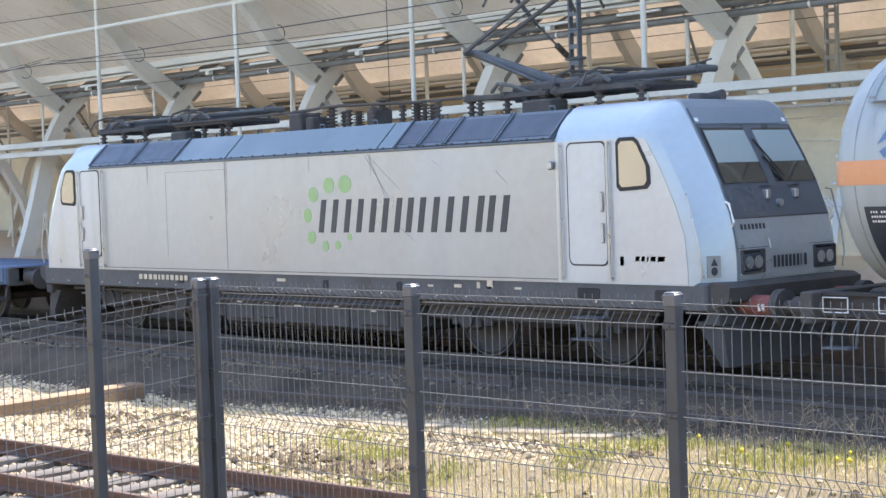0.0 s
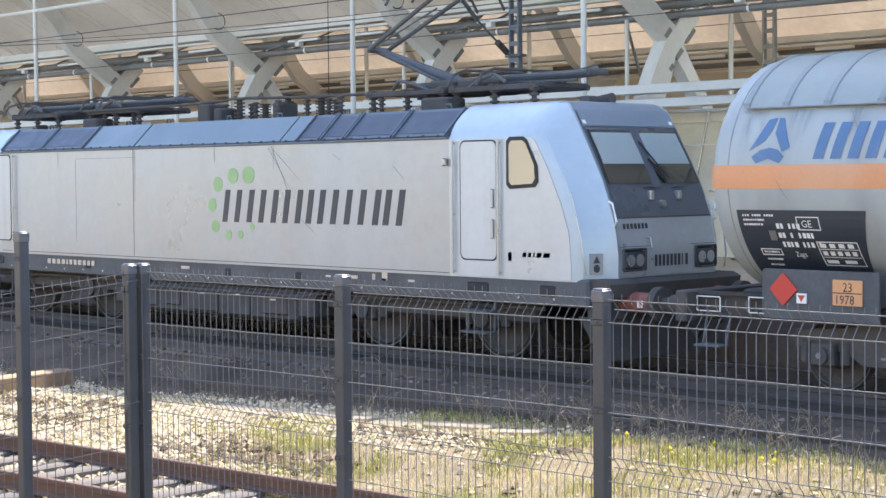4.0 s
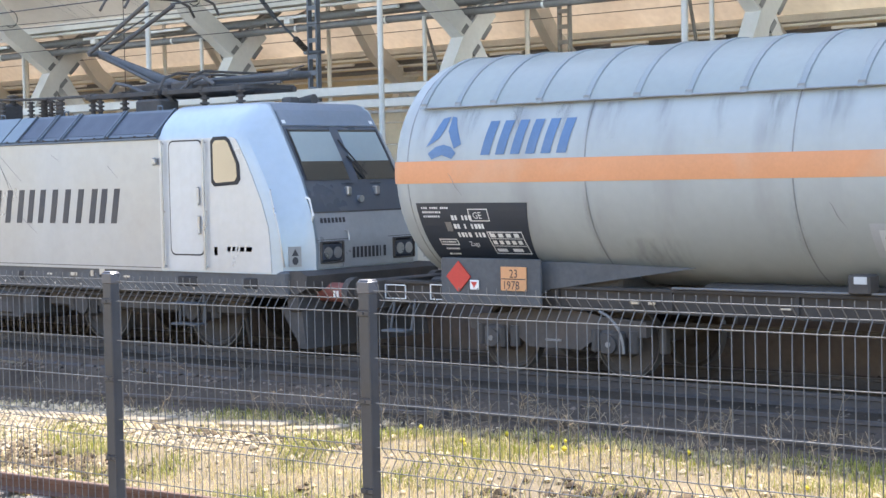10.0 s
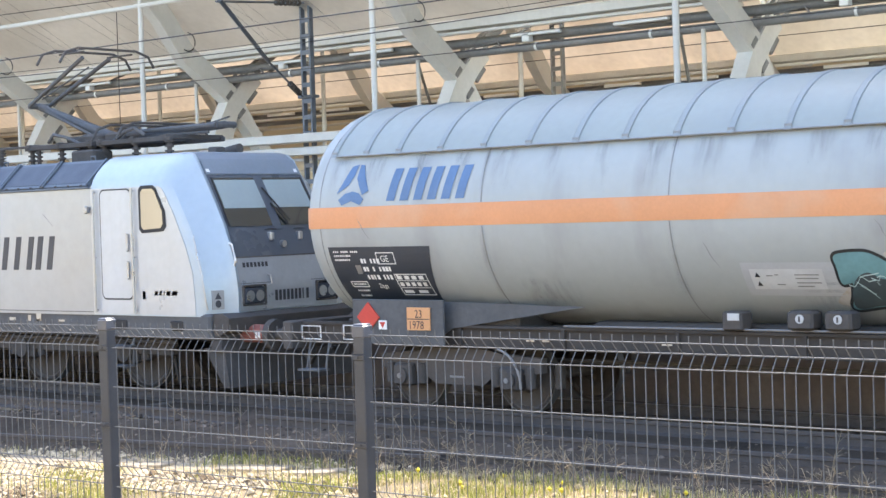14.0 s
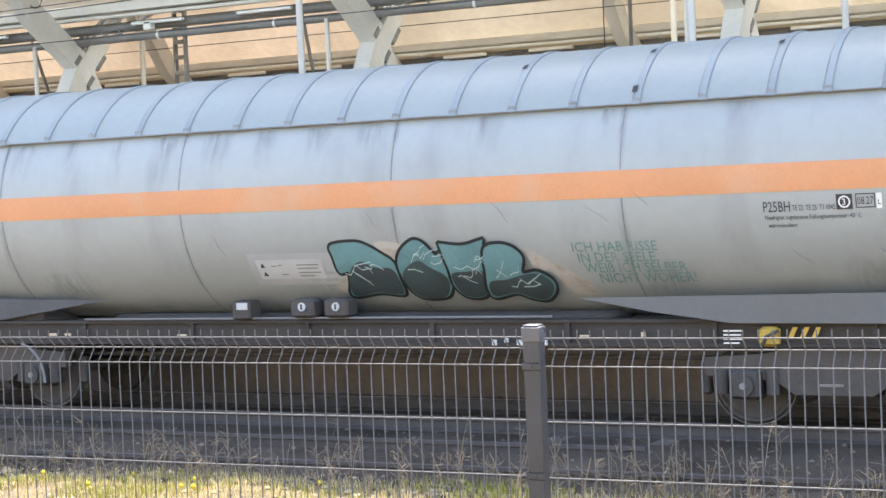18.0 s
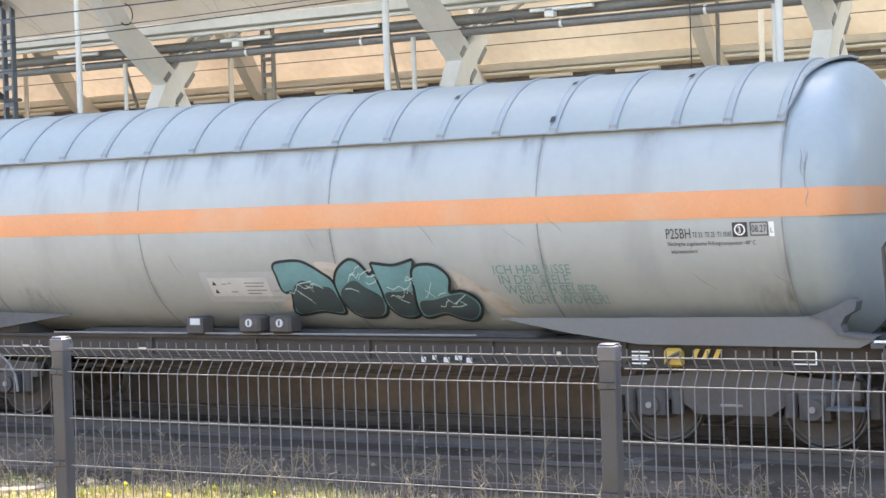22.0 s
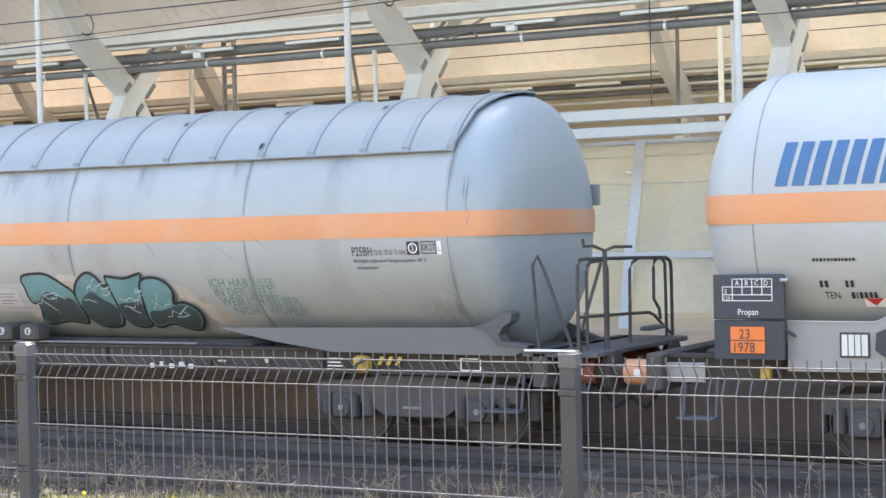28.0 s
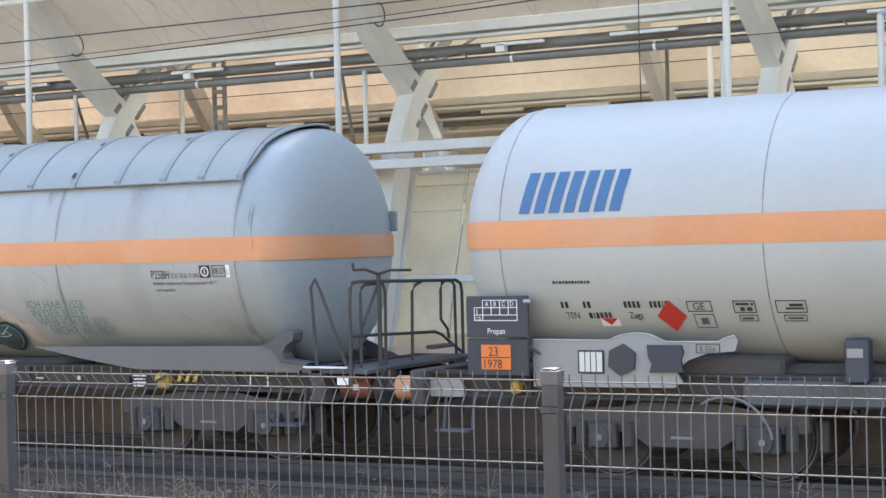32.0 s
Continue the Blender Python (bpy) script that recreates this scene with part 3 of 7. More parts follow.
POSTS = [(-8.47, 4.73, 2.74), (-8.30, 5.41, 2.54), (-6.62, 5.505, 2.53), (-4.945, 5.59, 2.525), (-2.42, 5.66, 2.52), (0.10, 5.735, 2.52),
         (2.62, 5.81, 2.52), (-9.06, 2.36, 2.45)]


def build_fence():
    root = thing("fence", "anthracite welded-mesh fence with square steel posts and flat caps", "fence", at=(-4, 5.5, 1.3))
    off = Vector((-4, 5.5, 1.3))
    def one(i, turn=0.0, w=1.0):
        x, y, z = POSTS[i]
        base = 1.12
        s = Shape().box(-0.031 * w, 0.031 * w, -0.031, 0.031, base - z, -0.012, 0.005)
        o = part("post", s, FENCE, root)
        o.location = Vector((x, y, z)) - off
        o.rotation_euler.z = turn
        c = Shape().box(-0.0345 * w, 0.0345 * w, -0.0345, 0.0345, -0.055, 0.002, 0.005)
        c.box(-0.029 * w, 0.029 * w, -0.029, 0.029, 0.002, 0.008, 0.004)
        part("post_cap", c, CAP, o, "grey plastic post cap")
        for h in (0.14, 0.53, 0.93):
            clip = Shape().box(-0.036 * w, 0.036 * w, -0.037, -0.029, -h - 0.013, -h + 0.013, 0.003)
            clip.rod((0, -0.042, -h), (0, -0.036, -h), 0.006, 6)
            part("clip", clip, FENCE, o, "panel clamp with bolt")
        return o
    for i in range(len(POSTS)):
        one(i, 0.04)
    second = one(1, 0.04)
    second.location.x -= 0.02
    second.location.y -= 0.078
    for a, b in ((1, 2), (2, 3), (3, 4), (4, 5), (5, 6)):
        p, q = Vector(POSTS[a]), Vector(POSTS[b])
        d = (q - p).normalized()
        s = wire_panel((p + d * 0.04)[:2], (q - d * 0.04)[:2], p.z - 0.014, 1.2)
        s.move(lambda x, y, z: (x - off.x, y - off.y, z - off.z))
        part("mesh_panel", s, WIRE, root, "folded panel of grey welded wire")
    for a, b, top in ((1, 0, 2.525), (0, 7, 2.435)):
        p, q = Vector(POSTS[a]), Vector(POSTS[b])
        d = (q - p).normalized()
        s = wire_panel((p + d * 0.04)[:2], (q - d * 0.04)[:2], top, 1.25, 0.05, 0.12)
        s.move(lambda x, y, z: (x - off.x, y - off.y, z - off.z))
        part("mesh_panel", s, WIRE, root, "folded panel of grey welded wire")


build_fence()


# ---------------------------------------------------------------- station hall
SHED_WALL = mat("cream_render", (0.62, 0.55, 0.40), 0.85, 0, 0.12, 0.5, 20, 0.1)
ARCH_X = [-60.9 - 8.43 * 7 + 8.43 * i for i in range(16)]
B_LEG = [(21.9, 12.45), (23.0, 12.1), (25.5, 11.3), (28.0, 10.25), (29.4, 9.5), (30.3, 8.82), (30.7, 8.42), (31.05, 7.95), (31.5, 7.42),
         (32.3, 6.88), (33.05, 6.36), (33.8, 5.6), (34.6, 4.6), (35.6, 2.9), (36.2, 0.76)]
A_LEG = [(31.0, 0.76), (31.4, 1.9), (31.7, 2.9), (32.25, 4.9), (32.65, 5.7), (33.05, 6.36), (33.75, 7.05), (34.6, 7.75), (35.8, 8.5), (38.0, 9.6), (42, 10.9), (46, 11.4)]


def swept(curve, depth, x0, x1, side=1, foot=None):
    """A box beam following a curve of (y, z), its depth laid to the curve's upper right."""
    rings = []
    for i, (y, z) in enumerate(curve):
        a, b = curve[max(i - 1, 0)], curve[min(i + 1, len(curve) - 1)]
        t = Vector((b[0] - a[0], b[1] - a[1])).normalized()
        n = Vector((-t.y, t.x)) if t.x > 0 else Vector((t.y, -t.x))
        dd = depth if foot is None or z > 6.3 else foot
        n *= side
        rings.append([(x0, y, z), (x1, y, z), (x1, y + n.x * dd, z + n.y * dd), (x0, y + n.x * dd, z + n.y * dd)])
    return Shape().loft(rings)


def sheet(curve, x0, x1, t=0.03):
    rings = []
    for x in (x0, x1):
        rings.append([(x, y, z) for y, z in curve] + [(x, y, z + t) for y, z in reversed(curve)])
    return Shape().loft(rings)


# colour of the added backdrop; its tone carries the hazy shade under the wagons
BACKDROP_BROWN = mat("brown_backdrop", (0.215, 0.184, 0.164), 0.95, 0, 0.3, 0.6, 14, 0.3, (0.16, 0.133, 0.117), 0.6, spec=0.1)
# platform wall brown, with the shade behind the train put into the colour
WALL_BROWN = mat("shaded_brick", (0.15, 0.128, 0.115), 0.9, 0, 0.3, 1.5, 20, 0.3, (0.10, 0.088, 0.08), 0.6)


def build_hall():
    root = thing("station_hall", "cream vaulted station hall roof on crossed white steel arches", "train shed", at=(-35, 33, 0))
    def put(name, s, m, label="", parent=None):
        s.move(lambda x, y, z: (x + 35, y - 33, z))
        return part(name, s, m, parent or root, label)
    for x in ARCH_X:
        put("arch_rib", swept(B_LEG, 0.54, x - 0.19, x + 0.19, 1, 0.36), ARCH, "white curved box-section roof rib")
        put("arch_leg", swept(A_LEG[:7] + [(34.05, 7.32)], 0.5, x - 0.20, x + 0.20, -1, 0.66), ARCH, "curved white steel leg")
        for dx in (-0.10, 0.10):
            put("node_brace", swept([(33.45, 6.5), (34.4, 7.25), (35.6, 8.1), (38.0, 9.4)], 0.30, x + dx - 0.04, x + dx + 0.04), PIPE, "dark upper brace of the crossing")
        put("far_rib", swept([(y + 16.7, z) for y, z in B_LEG], 0.62, x - 0.20, x + 0.20), ARCH, "cream far roof rib")
        put("far_leg", swept([(y + 16.7, z) for y, z in A_LEG[:9]], 0.42, x - 0.165, x + 0.165, -1), ARCH, "cream far leg")
    near = [(21.9, 12.6), (23, 12.25), (25.5, 11.45), (28, 10.45), (29.4, 9.8), (30.6, 9.18), (31.8, 8.48), (32.9, 7.84)]
    far = [(33.6, 7.75), (35.4, 9.2), (37.6, 10.4), (40.5, 11.3), (43.4, 11.5), (46.0, 10.7), (47.9, 9.4), (49.8, 7.8)]
    third = [(50.2, 7.8), (52.2, 9.3), (54.6, 10.4), (58.3, 11.0)]
    for i in range(len(ARCH_X) - 1):
        a, b = ARCH_X[i], ARCH_X[i + 1]
        put("roof_sheet", sheet(near, a, b), SHED, "cream translucent vault sheet")
        m, words = (SHED_FAR, "tan vault sheet") if a < -29 else (SHED_CREAM, "milky cream vault sheet")
        put("far_roof_sheet", sheet(third, a, b), m, words)
        if a < -29:
            put("far_roof_sheet", sheet(far, a, b), m, words)
        else:
            put("far_roof_sheet", sheet(far[2:], a, b), m, words)
            # clear strip added in the far roof to brighten the wind screens
            put("clear_roof_strip", sheet(far[:3], a, b), PANEL, "clear roof strip added to let sun onto the wind screens")
    xa, xb = ARCH_X[0], ARCH_X[-1]
    put("gutter", Shape().box(xa, xb, 32.86, 33.5, 7.60, 7.83, 0.02), ARCH, "white valley gutter")
    put("gutter_rail", Shape().box(xa, xb, 32.78, 32.92, 7.45, 7.54, 0.02), ARCH, "white rail under the gutter")
    put("gutter", Shape().box(xa, xb, 49.5, 50.2, 7.58, 7.83, 0.03), ARCH, "white valley gutter")
    put("pipe", Shape().rod((xa, 33.2, 7.0), (xb, 33.2, 7.0), 0.10, 10), PIPE, "dark drain pipe")
    put("pipe", Shape().rod((xa, 33.35, 7.28), (xb, 33.35, 7.28), 0.125, 10), PIPE, "dark drain pipe")
    put("pipe", Shape().rod((xa, 27.4, 8.35), (xb, 27.4, 8.35), 0.06, 8), ARCH, "white roof-edge tube")
    put("cable_duct", Shape().box(xa, xb, 31.0, 31.4, 4.95, 5.18, 0.02), ARCH, "white platform-edge beam")
    put("cable_duct", Shape().box(xa, xb, 31.1, 31.4, 4.62, 4.84, 0.02), ARCH, "white platform-edge beam")
    for z, r, y, m in ((7.28, 0.12, 50.0, PIPE), (7.0, 0.09, 49.9, PIPE), (7.48, 0.05, 49.4, WHITE), (6.75, 0.05, 49.8, ARCH), (7.14, 0.035, 49.5, WHITE), (6.45, 0.05, 49.9, PIPE)):
        put("pipe", Shape().rod((xa, y, z), (xb, y, z), r, 8), m, "far pipe along the hall")
    for i in range(len(ARCH_X) - 1):
        c = ARCH_X[i] + 2.3
        put("lamp_box", Shape().box(c, c + 0.22, 33.0, 33.2, 7.12, 7.32, 0.02), WHITE, "small white box under the gutter")
        put("tie_bar", Shape().rod((c + 2.4, 37.0, 5.2), (c + 3.1, 35.2, 7.4), 0.045, 6), PIPE, "dark inclined tie")
        if i % 3 == 0:
            put("wire_drop", Shape().rod((c + 4.2, 30.9, 5.2), (c + 4.2, 30.9, 9.0), 0.012, 5), CABLE)
        put("hanger", Shape().tube([(c - 1.7, 33.3, 7.15), (c - 0.9, 33.2, 7.22), (c - 0.75, 33.2, 7.05)], 0.025, 6), PIPE)
    for i in range(19):
        x = -63.1 - 7.69 * 5 + 7.69 * i
        s = Shape().rod((x, 27.4, 0.76), (x, 27.4, 10.6), 0.065, 12)
        s.box(x - 0.16, x + 0.16, 27.24, 27.56, 0.76, 0.80, 0.01)
        put("pole", s, ARCH, "slim white roof pole")
        put("pole", Shape().rod((x + 3.6, 38.0, 0.76), (x + 3.6, 38.0, 9.6), 0.07, 10), ARCH, "slim white roof pole")
    for i in range(len(ARCH_X) - 1):
        a, b = ARCH_X[i], ARCH_X[i + 1]
        if b < -45 or a > 5:
            continue
        cuts = [a + 0.17, a + 1.55, a + 3.95, a + 5.40, b + 0.17]
        for k, (p, q) in enumerate(zip(cuts, cuts[1:])):
            w = (0.11, 0.012, 0.10, 0.11)[k]
            put("wind_screen", sheet([(32.35, 2.35), (32.7, 3.4), (33.05, 4.55)], p + 0.02, q - 0.02, 0.03), PANEL, "yellowed translucent wind screen")
            put("wind_screen", sheet([(32.0, 1.1), (32.25, 2.2)], p + 0.02, q - 0.02, 0.03), PANEL, "yellowed translucent wind screen")
            put("screen_post", sheet([(31.83, 0.8), (32.28, 2.35), (32.63, 3.4), (32.98, 4.6)], p - w, p + w, 0.06), ARCH)
            if w > 0.05:
                for yy, zz in ((32.30, 2.72), (32.52, 3.33), (32.71, 3.95)):
                    put("screen_clip", Shape().box(p - w - 0.09, p - w + 0.03, yy - 0.06, yy - 0.02, zz, zz + 0.06, 0.005), WHITE)
        put("screen_rail", Shape().box(a + 0.3, b - 0.3, 32.2, 32.4, 2.20, 2.34, 0.01), ARCH)
        put("screen_rail", Shape().box(a + 0.3, b - 0.3, 33.0, 33.12, 4.56, 4.64, 0.01), ARCH)
        for yy, zz in ((32.74, 3.74), (32.92, 4.30)):
            put("screen_rail", Shape().rod((a + 0.3, yy, zz), (b - 0.3, yy, zz), 0.018, 6), ARCH)
    for x in ARCH_X:
        a = [(x + 0.215, 31.62 + 0.26 * math.cos(t), 7.98 + 0.26 * math.sin(t)) for t in (radians(-125 + 27 * k) for k in range(9))]
        # raised dark plates, coloured like the shade inside the slots of the crossing
        for ya, za, l in ((32.98, 6.50, 0.30), (33.40, 5.98, 0.34), (33.78, 6.40, 0.50), (33.14, 5.68, 0.20)):
            q = l * 0.70
            s = Shape().prism([(ya, za), (ya + 0.10, za - 0.08), (ya + 0.10 + q, za - 0.08 + q), (ya + q, za + q)], "x", x + 0.15, x + 0.206)
            put("slot_plate", s, PIPE, "dark plate with a slot's shade in its colour, at the leg crossing")
        put("conduit", Shape().tube(a, 0.015, 6), CABLE, "black cable loop")
        put("pole", Shape().rod((x - 0.95, 32.9, 0.76), (x - 0.95, 32.9, 6.95), 0.055, 10), ARCH, "thin white post")
        put("brace", Shape().box(x - 0.05, x + 0.05, 33.5, 33.6, 6.3, 7.4, 0.01), PIPE, "dark hanger")
    for i in range(len(ARCH_X) - 1):
        a, b = ARCH_X[i], ARCH_X[i + 1]
        if b < -72 or a > 5:
            continue
        for k in (0.32, 0.68):
            c = a + (b - a) * k
            put("tube_light", Shape().box(c - 0.75, c + 0.75, 33.0, 33.12, 7.26, 7.34, 0.015), WHITE, "white tube light fitting")
            put("tube_light", Shape().box(c - 0.75, c + 0.75, 49.2, 49.35, 7.24, 7.34, 0.015), WHITE, "white tube light fitting")
        j = Shape()
        for k in range(1, 5):
            c = a + (b - a) * (k + random.uniform(-0.3, 0.3)) / 5
            j.tube([(c + random.uniform(-0.5, 0.1), 29.4, 9.79), (c, 31.8, 8.47), (c, 32.95, 7.8)], 0.0045, 4)
            d = random.uniform(0.3, 0.6) * random.choice((-1, 1))
            j.tube([(c + d * 2.4, 29.6, 9.69), (c + d, 31.8, 8.47), (c + 0.15 * d, 32.9, 7.83)], 0.0035, 4)
        g = put("sheet_joints", j, PIPE, "thin dark joints of the roof sheets")
        g["kind"] = "stuff"
        put("pipe_clamp", Shape().rod((a + 2.6, 33.2, 7.0), (a + 2.66, 33.2, 7.0), 0.115, 10), WHITE, "pale pipe clamp")
        put("pipe_clamp", Shape().rod((a + 5.9, 33.2, 7.0), (a + 5.96, 33.2, 7.0), 0.115, 10), WHITE, "pale pipe clamp")
        for z, y in ((7.12, 34.6),):
            put("pipe", Shape().rod((a, y, z), (b, y, z), 0.05, 6), PIPE, "thin dark conduit")
        put("cross_tie", Shape().rod((a, 33.9, 6.9), (a, 39.5, 9.2), 0.04, 6), PIPE, "dark tie bar")
    wall = part("far_wall", Shape().box(-170, 60, 58.1, 58.5, -0.3, 11.6, 0.02), SHED_WALL)
    tagged(wall, "plain cream wall closing the far side of the hall", "wall", kind="structure")
    plat = part("platform", Shape().box(-170, 60, 26.4, 58, -0.3, 0.76, 0.02), PLATFORM)
    tagged(plat, "raised concrete station platform under the hall", "platform", kind="structure")
    face = part("platform_wall", Shape().box(-170, 60, 26.28, 26.395, -0.3, 0.74, 0.01), WALL_BROWN)
    tagged(face, "brown brick wall under the platform edge, darkened for its shade", "wall", kind="structure")
    # added backdrop that evens out the dark gaps under the wagons
    low = part("gap_backdrop", Shape().box(-170, 60, 20.25, 20.55, 0.1, 1.02, 0.02), BACKDROP_BROWN)
    tagged(low, "brown backdrop wall added to fill the gaps under the wagons", "wall", kind="structure")
    edge = part("platform_paving", Shape().box(-170, 60, 27.3, 31.5, 0.764, 0.775), PLATFORM_RED)
    tagged(edge, "strip of red paving along the platform", "paving", kind="structure")


build_hall()


# ---------------------------------------------------------------- overhead line
def lattice_mast(name, x, y, z0, z1, label, w=0.30, m=None, group="overhead line masts"):
    root = thing(name, label, "mast", group, at=(x, y, z0))
    m = m or MAST
    h = z1 - z0
    for k in (-1, 1):
        part("mast_channel", Shape().box(k * w / 2 - 0.03, k * w / 2 + 0.03, -0.08, 0.08, 0, h, 0.01), m, root, "steel channel")
    n = int(h / 0.42)
    for i in range(n):
        part("batten", Shape().box(-w / 2, w / 2, -0.07, -0.06, 0.2 + i * 0.42, 0.32 + i * 0.42), m, root)
    return root


def overhead():
    mast = lattice_mast("catenary_mast", -30.98, 31.8, 0.76, 11.0, "blue-grey twin-channel overhead line mast")
    root, knee, tip, far_end, head = Vector((-0.02, -0.2, 5.41)), Vector((0.41, -1.8, 6.2)), Vector((1.94, -4.8, 7.37)), Vector((1.82, -4.8, 7.34)), Vector((0.04, 0.0, 7.85))
    part("clamp", Shape().box(-0.28, 0.28, -0.14, 0.14, root.z - 0.04, root.z + 0.04, 0.02), MAST, mast)
    part("clamp", Shape().box(-0.28, 0.28, -0.14, 0.14, head.z - 0.04, head.z + 0.04, 0.02), MAST, mast)
    part("bracket_arm", Shape().rod(knee, tip, 0.055, 8), MAST, mast, "inclined tubular bracket arm")
    part("stay_rod", Shape().rod(root, knee, 0.028, 8), MAST, mast)
    part("top_stay", Shape().rod(far_end, head, 0.028, 8), MAST, mast)
    for a, b in ((root, knee), (head, far_end)):
        for k in range(6):
            c = a.lerp(b, 0.10 + 0.05 * k)
            part("insulator_disc", Shape().rod(c, c + (b - a).normalized() * 0.05, 0.085, 10), BRAKE_DUST, mast)
    lattice_mast("catenary_mast", -27.45, 38.0, 0.76, 9.6, "dark mast inside the hall", 0.34, PIPE)
    pole = thing("signal_pole", "light blue steel pole with crossbar and clamps", "pole", at=(-5.95, 28.0, 0))
    part("shaft", Shape().rod((0, 0, 0), (0, 0, 9.5), 0.155, 16), BLUE_POLE, pole)
    part("collar", Shape().rod((0, 0, 6.72), (0, 0, 6.92), 0.21, 16), BLUE_POLE, pole)
    part("crossbar", Shape().box(-3.4, 0.4, -0.06, 0.06, 7.15, 7.3, 0.01), BLUE_POLE, pole)
    part("side_post", Shape().rod((-0.95, 0.2, 0), (-0.95, 0.2, 6.6), 0.06, 10), ARCH, pole)
    part("side_arm", Shape().tube([(0, 0, 6.55), (-0.5, 0.1, 6.75), (-0.95, 0.2, 6.6)], 0.05, 8), BLUE_POLE, pole)
    def wire(name, a, b, sag, r, label):
        n = 24
        pts = []
        for i in range(n + 1):
            k = i / n
            p = Vector(a).lerp(Vector(b), k)
            pts.append((p.x, p.y, p.z - 4 * sag * k * (1 - k)))
        o = part(name, Shape().tube(pts, r, 5), CABLE)
        return tagged(o, label, "cable", "overhead wires")
    for x0, x1 in ((-88, -47), (-47, -6), (-6, 35)):
        wire("overhead_wire", (x0, 25.0, 7.08), (x1, 25.0, 7.16), 0.52, 0.011, "dark sagging overhead line wire")
        wire("overhead_wire", (x0, 25.3, 7.20), (x1, 25.3, 7.30), 0.50, 0.008, "dark sagging overhead line wire")
    wire("overhead_wire", (-70, 24.6, 9.3), (-4, 24.6, 7.75), 0.35, 0.010, "dark overhead line wire")
    wire("overhead_wire", (-95, 30.5, 6.95), (30, 30.5, 6.75), 0.1, 0.009, "dark overhead line wire")
    wire("hall_wire", (-120, 43.0, 8.2), (30, 43.0, 7.9), 0.3, 0.012, "thin dark wire inside the hall")
    wire("contact_wire", (-110, 18.1, 5.96), (60, 18.1, 5.96), 0.0, 0.010, "thin copper contact wire above the train")


overhead()


def notice_case():
    """A tall dark notice case standing on the platform."""
    root = thing("notice_case", "tall dark blue-grey notice case on the platform", "notice board", at=(-7.84, 29.5, 0.775))
    part("case_body", Shape().box(0, 1.3, -0.08, 0.08, 1.04, 3.25, 0.03), BOARD, root)
    for x in (0.12, 1.18):
        part("case_leg", Shape().box(x - 0.04, x + 0.04, -0.04, 0.04, 0, 1.04, 0.01), MAST, root)
    part("case_rim", Shape().box(0.06, 1.24, -0.095, -0.08, 3.09, 3.15, 0.005), MAST, root)
    part("case_hinge", Shape().box(-0.05, 0.0, -0.03, 0.03, 2.14, 2.19, 0.005), PIPE, root)


notice_case()


def close_behind():
    """A plain sunlit house front behind the camera, which the windows mirror."""
    w = part("wall_behind", Shape().box(-140, 70, -16.4, -16.0, -0.5, 9.0, 0.05), SHED_WALL)
    tagged(w, "plain cream rendered house front", "wall", kind="structure")


close_behind()


# ---------------------------------------------------------------- train
AXIS = 18.1
WHEELS = []     # (wheelset, radius, local place)


def wheelset(parent, x, r, face, tread):
    w = new("wheelset")
    w.parent = parent
    w.location = (x, 0, r + RAIL)
    for y in (-0.72, 0.72):
        side = -1 if y < 0 else 1
        s = Shape()
        prof = [(0.09, 0.09), (0.16, 0.08), (0.2, 0.03), (r * 0.82, 0.02), (r * 0.88, 0.065), (r * 0.97, 0.065)]
        rings = []
        for d in (1, -1):
            for rad, o in (prof if d == 1 else prof[::-1]):
                rings.append([(rad * math.cos(t), y + side * o * d, rad * math.sin(t)) for t in (2 * math.pi * i / 32 for i in range(32))])
        s.loft(rings, caps=True)
        part("wheel", s, face, w)
        part("tread", Shape().ring((0, y, 0), "y", r * 0.93, r, 0.13, 32), tread, w, "bright worn wheel tread")
    part("axle", Shape().rod((0, -0.8, 0), (0, 0.8, 0), 0.09, 12), face, w)
    WHEELS.append((w, r, (x, 0, r + RAIL)))
    return w


def body_section(x, w, zb, zs, zt, inset, wb=None, kink=0.35):
    """Half-symmetric section: vertical side to the gutter, a slanted shoulder, a flat roof."""
    wb = wb or w
    half = [(wb, zb), (w, zb + 0.35), (w, zs), (w - inset * kink, zs + (zt - zs) * 0.55), (w - inset, zt)]
    pts = [(x, -y, z) for y, z in half] + [(x, y, z) for y, z in reversed(half)]
    return pts


FACE_W = 1.03       # half the width of the flat face between the chamfered corners


def face_x(z):
    """How far the face stands before the locomotive's middle: upright below, raked from the windscreen up."""
    return float(np.interp(z, (1.3, 1.7, 2.05, 2.46, 2.9, 3.3, 3.68, 3.92, 4.02, 4.06), (8.86, 8.87, 8.87, 8.79, 8.63, 8.42, 8.20, 8.05, 7.93, 7.82)))


